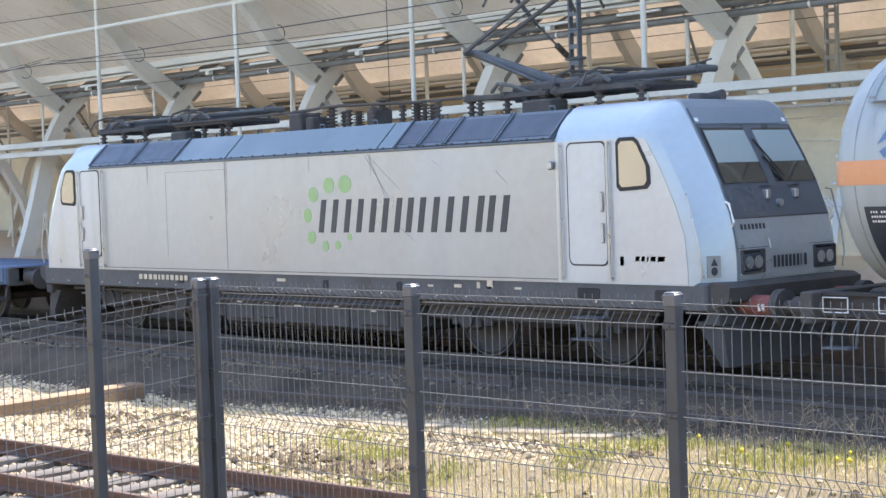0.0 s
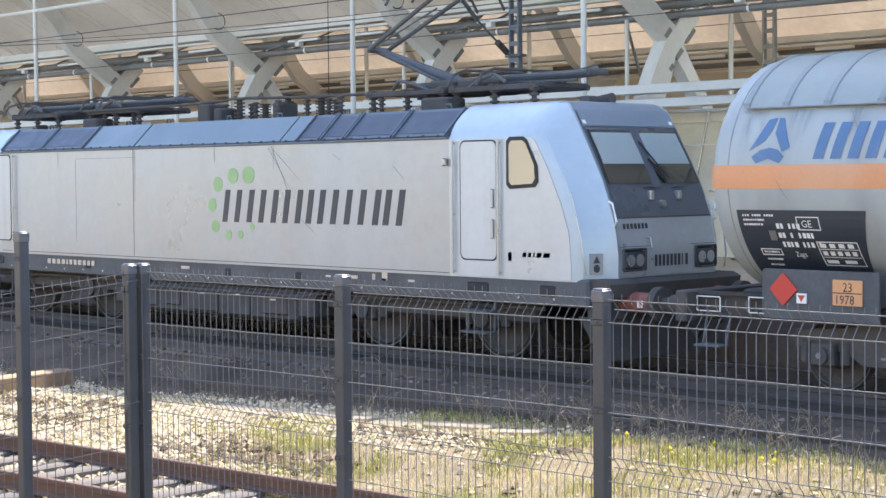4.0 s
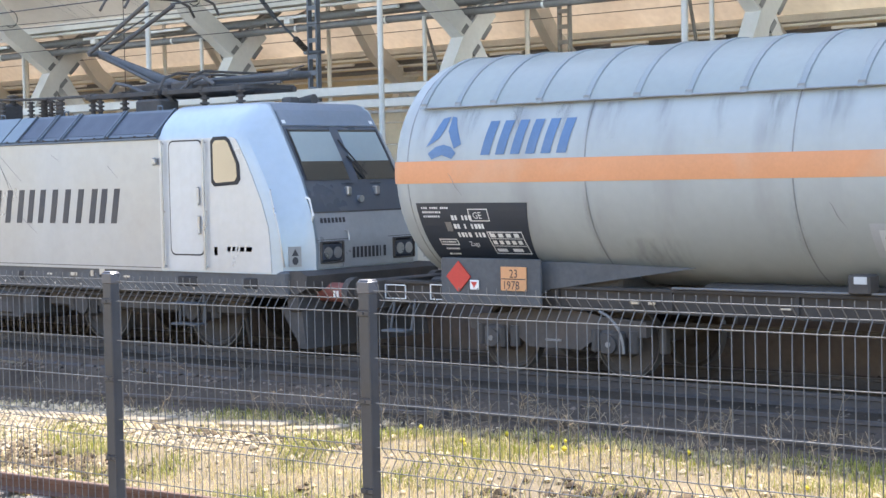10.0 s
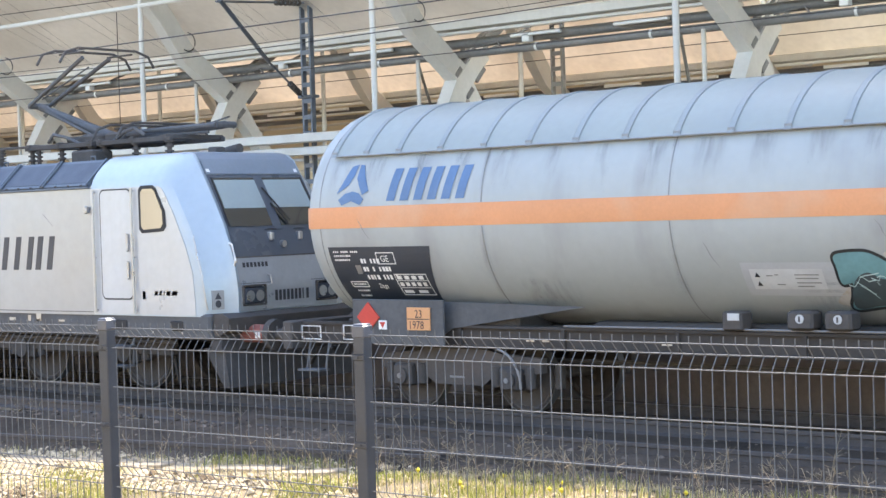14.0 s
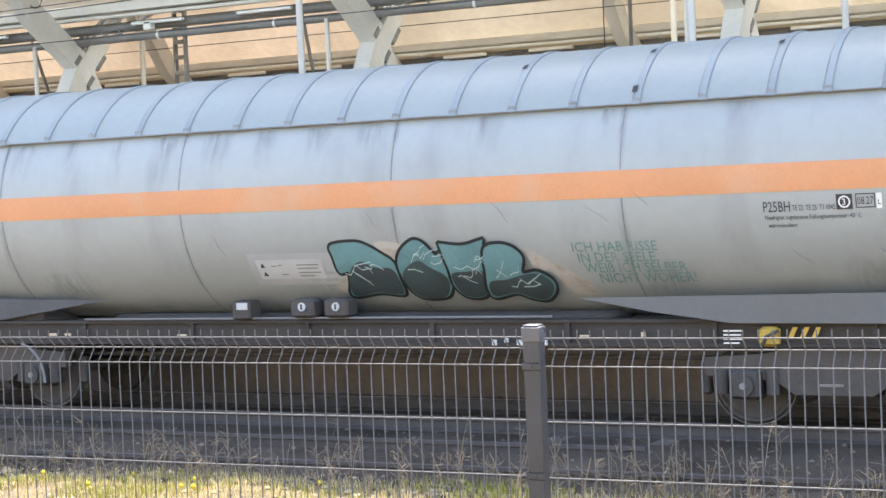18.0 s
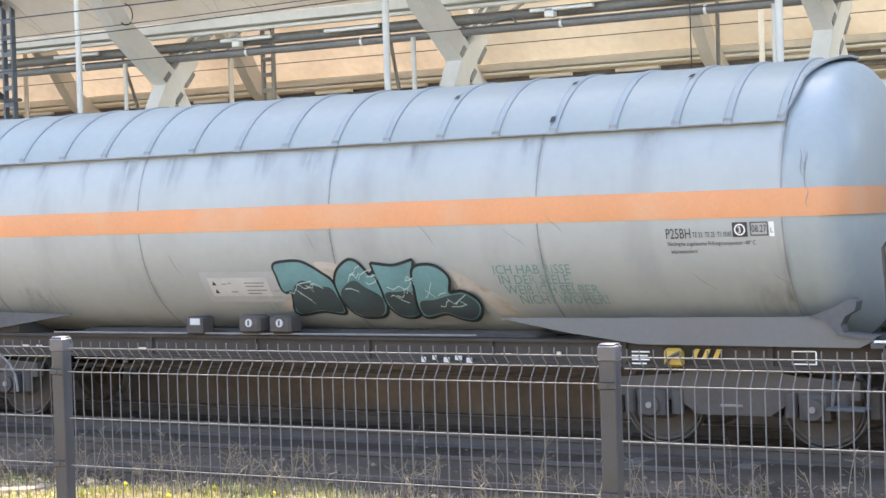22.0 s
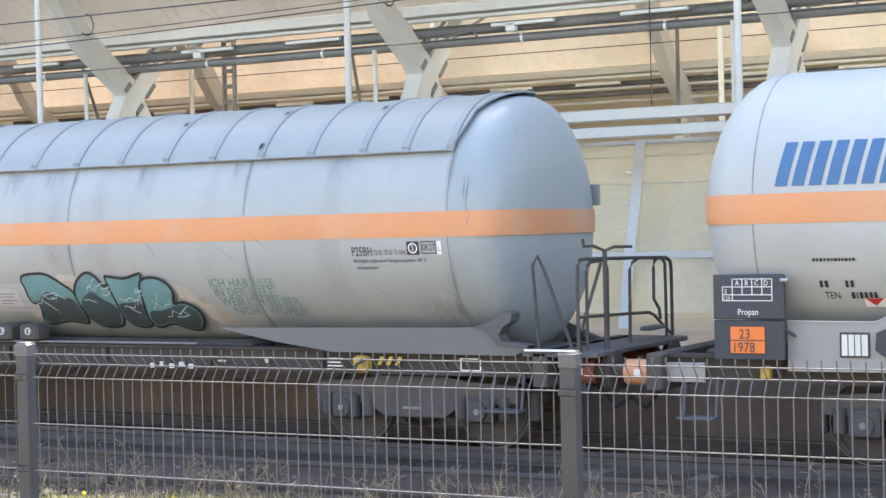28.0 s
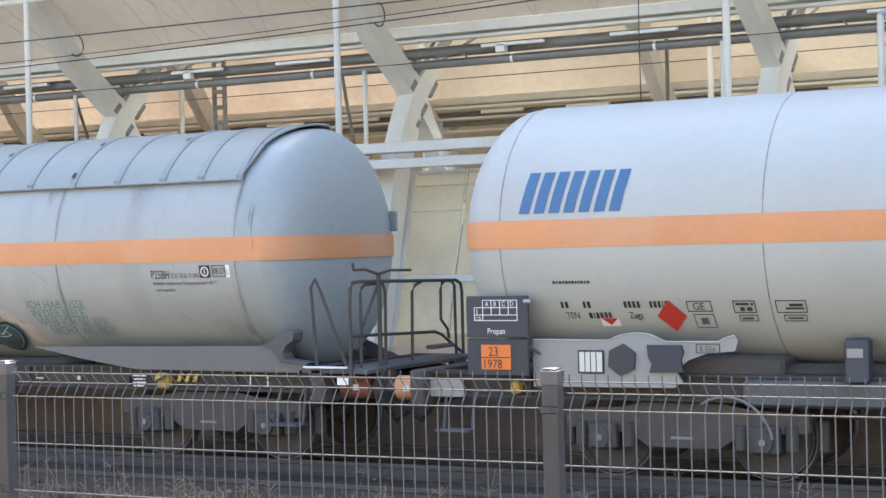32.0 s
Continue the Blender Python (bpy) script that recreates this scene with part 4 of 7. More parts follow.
def build_loco():
    cx = -22.78
    L = thing("electric_locomotive", "silver-grey electric freight locomotive with pale blue roof and front, dusty", "locomotive", at=(cx, AXIS, 0))
    W = 1.49
    # machine-room body between the cabs
    rings = [body_section(x, W, 1.62, 3.58, 3.96, 0.46, None, 0.62) for x in (-6.75, 6.12)]
    part("body", Shape().loft(rings), SILVER, L, "silver-grey body side with faint streaks")
    part("side_sill", Shape().box(-8.72, 8.72, -1.47, 1.47, 1.28, 1.66, 0.03), FRAME_GREY, L, "dark grey underframe sill")
    # cabs: sections stacked upwards, with chamfered corners and a raked face
    for d in (1, -1):
        x0 = 6.12 if d == 1 else 6.75
        rings = []
        for z, w in ((1.62, W), (1.95, W), (2.2, W), (2.45, W), (2.7, W), (2.95, W), (3.2, W), (3.42, W), (3.58, W - 0.01), (3.70, W - 0.06), (3.82, W - 0.15), (3.93, W - 0.27), (4.02, W - 0.40), (4.06, W - 0.52)):
            f, e = face_x(z), min(FACE_W, w - 0.08)
            back = 0.36 if z < 2.2 else 0.36 + 0.06 * (z - 2.2)
            half = [(x0, w), (f - back - 0.25, w), (f - back, w - 0.008), (f - back * 0.72, w - 0.06), (f - 0.10, e + 0.085), (f - 0.03, e + 0.02), (f, e)]
            rings.append([(d * x, -y, z) for x, y in half] + [(d * x, y, z) for x, y in reversed(half)])
        part("cab", Shape().loft(rings), LOCO_BLUE, L, "pale blue cab shell with chamfered corners", smooth=28)
        # light side panel of the cab with its blue corner
        for sy in (-1, 1):
            o = [(x0, 1.64), (8.45, 1.64), (8.45, 1.80), (8.41, 2.27), (8.27, 2.66), (8.03, 3.14), (7.84, 3.45), (7.77, 3.535), (7.70, 3.56), (x0, 3.56)]
            s = Shape().prism([(d * a, b) for a, b in o], "y", sy * (W + 0.006), sy * (W - 0.02))
            part("cab_side", s, CAB_WHITE, L, "pale grey cab side panel")
            # door
            dx0, dx1 = 6.36, 7.06
            s = Shape()
            def rrect(a0, a1, b0, b1, r, n=4):
                pts = []
                for cxx, czz, t0 in ((a1 - r, b1 - r, 0), (a0 + r, b1 - r, 90), (a0 + r, b0 + r, 180), (a1 - r, b0 + r, 270)):
                    for k in range(n + 1):
                        t = radians(t0 + 90 * k / n)
                        pts.append((cxx + r * math.cos(t), czz + r * math.sin(t)))
                return pts
            s.prism([(d * a, b) for a, b in rrect(dx0, dx1, 1.88, 3.52, 0.09)], "y", sy * (W + 0.016), sy * (W))
            door = part("cab_door", s, CAB_WHITE, L, "pale grey rounded cab door")
            part("door_seal", Shape().prism([(d * a, b) for a, b in rrect(dx0 - 0.022, dx1 + 0.022, 1.858, 3.542, 0.1)], "y", sy * (W + 0.010), sy * W), RUBBER, L, "dark door seal")
            for hz in (2.30, 2.72):
                h = Shape().box(d * 6.97, d * 7.02, sy * (W + 0.02), sy * (W + 0.055), hz - 0.13, hz + 0.14, 0.015)
                part("door_handle", h, CHROME, door, "metal door handle")
            for hx in (6.22, 7.13):
                h = Shape().rod((d * hx, sy * (W + 0.05), 1.66), (d * hx, sy * (W + 0.05), 3.54), 0.020, 8)
                for hz in (1.7, 2.5, 3.5):
                    h.rod((d * hx, sy * W, hz), (d * hx, sy * (W + 0.05), hz), 0.014, 6)
                part("handrail", h, CHROME, L, "long upright grab rail")
            # side window
            wo = [(7.32, 2.96), (7.37, 2.91), (7.76, 2.93), (7.81, 2.99), (7.80, 3.18), (7.64, 3.48), (7.58, 3.52), (7.37, 3.52), (7.32, 3.47)]
            part("window_seal", Shape().prism([(d * (7.565 + (a - 7.565) * 1.22), 3.215 + (b - 3.215) * 1.17) for a, b in wo], "y", sy * (W + 0.018), sy * W), RUBBER, L, "black rubber window seal")
            part("side_window", Shape().prism([(d * a, b) for a, b in wo], "y", sy * (W + 0.024), sy * (W + 0.012)), SIDE_GLASS, L, "cab side window reflecting a pale wall")
    build_loco_front(L, 1)
    build_loco_front(L, -1)
    for sy in (-1, 1):
        m = Shape().box(6.02, 6.10, sy * (W + 0.01), sy * (W + 0.09), 3.18, 3.30, 0.02)
        part("mirror", m, CHROME, L, "small folded mirror")
    build_loco_roof(L, W)
    build_loco_under(L, W)
    build_loco_marks(L, W)
    return L


def build_loco_front(L, d):
    """Grey raked face with dark windscreen band, lamps, buffers."""
    def at(y, z, out=0.0):
        return (d * (face_x(z) + 0.012 * (1 - (y / FACE_W) ** 2) + out), y, z)
    def patch(y0, y1, z0, z1, out, t=0.03, ny=6, nz=4, y0t=None, y1t=None):
        y0t, y1t = y0 if y0t is None else y0t, y1 if y1t is None else y1t
        s, g = Shape(), []
        for o in (out, out - t):
            for k in range(nz + 1):
                z = z0 + (z1 - z0) * k / nz
                a, b = y0 + (y0t - y0) * k / nz, y1 + (y1t - y1) * k / nz
                g.append([at(a + (b - a) * i / ny, z, o) for i in range(ny + 1)])
        rows = g[:nz + 1] + g[nz + 1:][::-1]
        s.loft(rows + [rows[0]], caps=False, closed=False)
        return s
    part("front_panel", patch(-1.01, 1.01, 1.68, 2.46, 0.022, ny=10, nz=6), FACE_GREY, L, "dirty grey front panel")
    part("windscreen_mask", patch(-1.01, 1.01, 2.47, 3.70, 0.024, ny=10, nz=8, y0t=-0.99, y1t=0.99), FACE_DARK, L, "dark windscreen surround")
    part("centre_pillar", patch(-0.085, 0.085, 2.86, 3.70, 0.040), FACE_DARK, L)
    for y0, y1, a, b in ((-0.96, -0.09, -0.93, -0.09), (0.09, 0.96, 0.09, 0.93)):
        g = part("windscreen", patch(y0, y1, 2.92, 3.65, 0.034, 0.015, y0t=a, y1t=b), GLASS_DARK, L, "tinted windscreen half")
        part("blind", patch(y0 * 0.96 + 0.006, y1 * 0.96, 3.19, 3.62, 0.038, 0.004, y0t=a * 0.97, y1t=b * 0.97), BLIND, g, "pale sun blind behind the screen")
    part("roof_cowl", patch(-0.99, 0.99, 3.71, 3.94, 0.030, ny=10, y0t=-0.97, y1t=0.97), COWL, L, "grey cowl above the windscreen")
    part("roof_edge", patch(-0.97, 0.97, 3.94, 4.05, 0.012, ny=8, y0t=-0.93, y1t=0.93), COWL, L, "grey roof edge above the cowl")
    for y in (-0.93, 0.90):
        part("cowl_lamp", patch(y - 0.035, y + 0.035, 3.74, 3.79, 0.036, 0.008, 1, 1), WHITE, L, "small white marker lamp")
    for y in (-0.96, 0.96):
        part("windscreen_rim", patch(y - 0.012, y + 0.012, 2.92, 3.66, 0.036, 0.01, 1, 6, y - 0.012 - 0.03 * (1 if y > 0 else -1), y + 0.012 - 0.03 * (1 if y > 0 else -1)), RUBBER, L)
    s = Shape().tube([at(0.22, 2.93, 0.05), at(0.14, 3.10, 0.075), at(0.02, 3.26, 0.06)], 0.016, 6)
    s.tube([at(0.28, 2.99, 0.07), at(-0.02, 3.50, 0.06)], 0.011, 5)
    part("wiper", s, RUBBER, L, "black windscreen wiper")
    for y in (-0.20, 0.40):
        p = at(y, 2.75, 0.03)
        part("marker_lamp", Shape().box(p[0] - 0.05, p[0] + 0.05, y - 0.045, y + 0.045, 2.69, 2.82, 0.015), CHROME, L, "small bright marker lamp")
        part("lamp_bracket", Shape().tube([at(y - 0.08, 2.86, 0.03), at(y, 2.88, 0.05), at(y + 0.16, 2.87, 0.03)], 0.012, 6), FACE_DARK, L)
    for y in (-0.74, 0.78):
        p = at(y, 1.90, 0.02)
        o = Shape().box(p[0] - 0.06, p[0] + 0.03, y - 0.21, y + 0.21, 1.765, 2.035, 0.03)
        h = part("headlight", o, GRILLE, L, "rectangular headlight unit")
        for k in (-0.1, 0.09):
            part("lens", Shape().rod((p[0], y + k, 1.895), (p[0] + d * 0.040, y + k, 1.895), 0.082, 16), CHROME, h, "round bright lamp lens")
        for z in (1.750, 2.035):
            part("lamp_bezel", Shape().box(p[0] - 0.02, p[0] + 0.036 * d, y - 0.23, y + 0.23, z, z + 0.022, 0.006), BLACK, h)
        for k in (-0.222, 0.222):
            part("lamp_bezel", Shape().box(p[0] - 0.02, p[0] + 0.036 * d, y + k - 0.012, y + k + 0.012, 1.77, 2.04, 0.006), BLACK, h)
    for k, w in enumerate((0.055, 0.055, 0.055, 0.055, 0.055, 0.055, 0.055, 0.025, 0.055)):
        y = -0.32 + 0.082 * k
        part("number_bar", patch(y, y + w, 1.80, 1.955, 0.026, 0.006, 1, 1), LETTER, L)
    for k in range(7):
        y = -0.90 + 0.075 * k
        part("small_emblem_bar", patch(y, y + 0.05, 2.315, 2.385, 0.026, 0.006, 1, 1), LETTER, L)
    part("panel_gap", patch(-1.01, 1.01, 2.455, 2.475, 0.027, 0.006, 8, 1), BLACK, L)
    part("panel_gap", patch(-1.01, -0.40, 2.075, 2.083, 0.026, 0.006, 3, 1), FRAME_GREY, L)
    part("panel_gap", patch(0.45, 1.01, 2.075, 2.083, 0.026, 0.006, 3, 1), FRAME_GREY, L)
    part("face_hook", Shape().tube([at(-0.45, 2.20, 0.02), at(-0.40, 2.19, 0.05), at(-0.40, 2.06, 0.05), at(-0.45, 2.04, 0.02)], 0.013, 6), CHROME, L)
    p = at(0.0, 2.64, 0.03)
    part("marker_lamp", Shape().rod((p[0] - 0.02 * d, 0.0, 2.64), (p[0] + 0.05 * d, 0.0, 2.64), 0.05, 12), CHROME, L)
    # lower lip, buffers, coupling
    s = Shape().prism([(d * 8.6, 1.66), (d * 8.93, 1.66), (d * 9.05, 1.60), (d * 9.02, 1.42), (d * 8.7, 1.28)], "y", -1.40, 1.40)
    part("front_lip", s, BLACK, L, "black curved lower lip")
    part("buffer_beam", Shape().box(d * 8.62, d * 8.85, -1.38, 1.38, 1.10, 1.44, 0.02), LOCO_DARK, L)
    for y in (-0.875, 0.875):
        o = part("buffer", Shape().rod((d * 9.40, y, 1.35), (d * 9.45, y, 1.35), 0.22, 20), BLACK, L, "round black buffer plate")
        part("buffer_sleeve", Shape().rod((d * 8.85, y, 1.35), (d * 9.40, y, 1.35), 0.135, 16), BUFFER_RED, o, "faded red buffer sleeve")
        for k in (0.0, 0.06):
            part("buffer_mark", Shape().box(d * (9.18 + k), d * (9.215 + k), y - 0.145, y - 0.12, 1.29, 1.38), WHITE, o, "small white mark")
    part("coupling_hook", Shape().tube([(d * 8.8, 0, 1.34), (d * 9.25, 0, 1.34), (d * 9.34, 0, 1.21), (d * 9.22, 0, 1.09)], 0.045, 8), BLACK, L)
    part("snow_plough", Shape().prism([(d * 8.4, 1.15), (d * 8.82, 1.15), (d * 8.92, 0.58), (d * 8.8, 0.58)], "y", -1.3, 1.3), LOCO_DARK, L)
    for sy in (-1, 1):
        s = Shape().tube([(d * 8.44, sy * 1.47, 2.80), (d * 8.50, sy * 1.53, 2.78), (d * 8.66, sy * 1.53, 2.2), (d * 8.70, sy * 1.52, 1.9), (d * 8.70, sy * 1.48, 1.72)], 0.014, 6)
        part("corner_rail", s, CHROME, L, "thin grab rail at the cab corner")
        s = Shape().tube([at(sy * 1.03, 2.68, 0.0), at(sy * 1.05, 2.66, 0.07), at(sy * 1.06, 2.42, 0.07), at(sy * 1.03, 2.36, 0.0)], 0.018, 6)
        part("corner_handle", s, WHITE, L, "white grab handle")


def ribbed(x, y, z0, h, core, rib, n):
    """A turned insulator: one skin whose radius steps out at each rib."""
    prof = [(z0, core)]
    for k in range(n):
        z = z0 + (k + 0.35) * h / n
        prof += [(z, core), (z + 0.12 * h / n, rib), (z + 0.45 * h / n, rib), (z + 0.55 * h / n, core)]
    prof.append((z0 + h, core))
    return Shape().loft([[(x + r * math.cos(radians(36 * i)), y + r * math.sin(radians(36 * i)), z) for i in range(10)] for z, r in prof])


def build_loco_roof(L, W):
    # slanted shoulder panels with grilles
    def shoulder(x0, x1, y_up, out):
        a, b = (W - 0.01, 3.60), (W - 0.43, 4.0)
        n = Vector((0.4, 0.42)).normalized() * out
        return [(a[0] + n.x, a[1] + n.y), (b[0] + n.x, b[1] + n.y), (b[0] - 0.05, b[1] - 0.05), (a[0] - 0.05, a[1] - 0.05)]
    for sy in (-1, 1):
        for x0, x1, m in ((-6.70, -3.65, GRILLE), (-3.62, -2.0, MID_BLUE), (-1.95, 2.20, MID_BLUE), (2.24, 2.6, MID_BLUE), (2.63, 6.08, GRILLE)):
            s = Shape().prism([(sy * y, z) for y, z in shoulder(x0, x1, 0, 0.03)], "x", x0, x1)
            p = part("roof_panel", s, ROOF_BLUE if m is GRILLE else m, L, "slanted blue roof panel")
            if m is GRILLE:
                cuts = (0.0, 0.17, 0.34, 0.66, 1.0) if x0 > 0 else (0.0, 0.5, 1.0)
                for u0, u1 in zip(cuts, cuts[1:]):
                    a, c = x0 + (x1 - x0) * u0 + 0.05, x0 + (x1 - x0) * u1 - 0.05
                    q = shoulder(a, c, 0, 0.036)
                    q = [Vector(q[0]).lerp(Vector(q[1]), 0.10), Vector(q[0]).lerp(Vector(q[1]), 0.90)]
                    q += [q[1] - Vector((0.02, 0.02)), q[0] - Vector((0.02, 0.02))]
                    g = part("air_grille", Shape().prism([(sy * y, z) for y, z in q], "x", a, c), GRILLE, p, "dark fine-meshed air grille")
                    for e in (a - 0.035, c + 0.005):
                        r = shoulder(e, e, 0, 0.06)
                        part("grille_frame", Shape().prism([(sy * y, z) for y, z in r], "x", e, e + 0.03), ROOF_BLUE, g)
        part("gutter", Shape().box(-6.7, 6.1, sy * (W + 0.03), sy * (W - 0.05), 3.565, 3.60, 0.008), ROOF_BLUE, L)
        bolts = Shape()
        for i in range(40):
            bolts.box(-6.6 + i * 0.32, -6.56 + i * 0.32, sy * (W + 0.02), sy * (W - 0.01), 3.61, 3.635)
        o = part("roof_bolts", bolts, BLACK, L)
        o["kind"] = "stuff"
    part("roof_deck", Shape().box(-7.6, 7.0, -1.02, 1.02, 3.96, 4.02, 0.01), ROOF_BLUE, L)
    # insulators and busbars
    for x in (-4.9, -4.4, -3.8, -0.9, -0.5, -0.1, 0.35, 0.8, 1.3, 1.75, 2.3, 2.9, 3.6, 4.4, 5.0):
        y = random.choice((-0.8, -0.55, -0.3))
        s = ribbed(x, y, 4.0, 0.33, 0.035, 0.065, 5)
        part("insulator", s, BRAKE_DUST, L, "ribbed dark insulator")
    part("busbar", Shape().tube([(-5, -0.6, 4.35), (-0.8, -0.62, 4.36), (-0.4, -0.5, 4.42), (1.8, -0.55, 4.36), (5.0, -0.5, 4.34)], 0.025, 6), BLACK, L)
    part("busbar", Shape().tube([(-0.9, -0.8, 4.36), (0.4, -0.78, 4.40), (2.4, -0.7, 4.34)], 0.02, 6), BLACK, L)
    for x, w, h in ((-1.1, 0.34, 0.34), (-0.62, 0.2, 0.26), (1.05, 0.22, 0.3), (-4.9, 0.5, 0.2), (4.7, 0.6, 0.22)):
        s = Shape().box(x, x + w, -0.75, -0.35, 4.0, 4.0 + h, 0.03)
        part("roof_switch", s, BLACK, L, "dark roof switchgear")
    for x, h in ((-0.18, 0.42), (0.55, 0.3), (1.18, 0.46), (2.05, 0.36), (2.45, 0.3)):
        s = ribbed(x, -0.5, 4.0, h, 0.055, 0.10, 7)
        part("bushing", s, BRAKE_DUST, L, "ribbed high-voltage bushing")
    for x in (-5.6, -2.9, -1.6, 0.2, 1.6, 3.3, 5.6):
        part("lifting_eye", Shape().tube([(x - 0.06, -1.0, 4.0), (x - 0.05, -1.0, 4.09), (x + 0.05, -1.0, 4.09), (x + 0.06, -1.0, 4.0)], 0.018, 6), ROOF_BLUE, L)
    part("roof_horn", Shape().rod((7.45, 0.1, 4.1), (7.8, 0.1, 4.12), 0.05, 10, 0.08), BLACK, L)
    part("roof_box", Shape().box(7.55, 7.75, -0.35, -0.15, 4.05, 4.15, 0.02), BLACK, L)
    part("antenna", Shape().box(-7.3, -7.1, -0.4, -0.2, 4.05, 4.16, 0.02), BLACK, L)

    def pantograph(x0, d, raised, name="pantograph"):
        """Base frame at x0; the arms hinge at its end and open towards +d."""
        hx = x0 + 0.62 * d
        b = part(name, Shape().box(hx - 0.28, hx + 0.28, -0.42, 0.42, 4.26, 4.50, 0.04), BLACK, L, "black single-arm pantograph")
        for y in (-0.55, 0.55):
            part("base_rail", Shape().box(x0 - 0.9, x0 + 0.9, y - 0.04, y + 0.04, 4.28, 4.36, 0.01), BLACK, b)
        for x in (x0 - 0.8, x0, x0 + 0.8):
            part("base_beam", Shape().box(x - 0.05, x + 0.05, -0.6, 0.6, 4.31, 4.385, 0.01), BLACK, b)
            part("foot_insulator", ribbed(x, -0.5, 4.0, 0.3, 0.04, 0.075, 4), BRAKE_DUST, b)
        for y in (-0.35, 0.35):
            part("lift_spring", Shape().rod((hx - 0.6 * d, y, 4.42), (hx + 0.1 * d, y, 4.42), 0.06, 8), BLACK, b)
        part("hose", Shape().tube([(hx - 0.9 * d, -0.55, 4.4), (hx - 0.7 * d, -0.6, 4.52), (hx - 0.4 * d, -0.58, 4.46), (hx, -0.5, 4.3)], 0.03, 6), FRAME_GREY, b)
        hinge = (x0 + 0.75 * d, 0, 4.42)
        if raised:
            knee = (x0 - 1.25 * d, 0, 5.08)
            head = (x0 + 0.35 * d, 0, 5.9)
        else:
            knee = (x0 - 1.55 * d, 0, 4.50)
            head = (x0 + 0.2 * d, 0, 4.60)
        arm = Shape().rod(hinge, knee, 0.11, 10, 0.06)
        arm.tube([(hinge[0], -0.3, 4.4), (knee[0] + 0.3 * d, -0.08, knee[2] - 0.1)], 0.025, 6)
        part("lower_arm", arm, FRAME_GREY, b)
        up = Shape()
        for y in (-0.28, 0.28):
            up.rod((knee[0], y * 0.7, knee[2]), (head[0], y, head[2] - 0.12), 0.036, 8)
        up.rod((knee[0], -0.2, knee[2]), (knee[0], 0.2, knee[2]), 0.05, 8)
        up.tube([(knee[0] + 0.1, 0, knee[2] + 0.12), (head[0] - 0.2 * d, 0, head[2] - 0.25)], 0.014, 5)
        part("upper_arm", up, FRAME_GREY, b)
        hd = Shape()
        for k in (-0.3, 0.3):
            x = head[0] + k
            hd.tube([(x, -0.98, head[2] - 0.26), (x, -0.86, head[2] - 0.08), (x, -0.6, head[2]), (x, 0.6, head[2]), (x, 0.86, head[2] - 0.08), (x, 0.98, head[2] - 0.26)], 0.022, 6)
        for y in (-0.5, 0.5):
            hd.rod((head[0] - 0.32, y, head[2] - 0.06), (head[0] + 0.32, y, head[2] - 0.06), 0.018, 6)
        part("collector_head", hd, BLACK, b, "carbon-strip collector head")
    pantograph(4.15, 1, True)
    pantograph(-7.0, -1, False)
    pantograph(6.05, -1, False)
    pantograph(-4.1, -1, False)


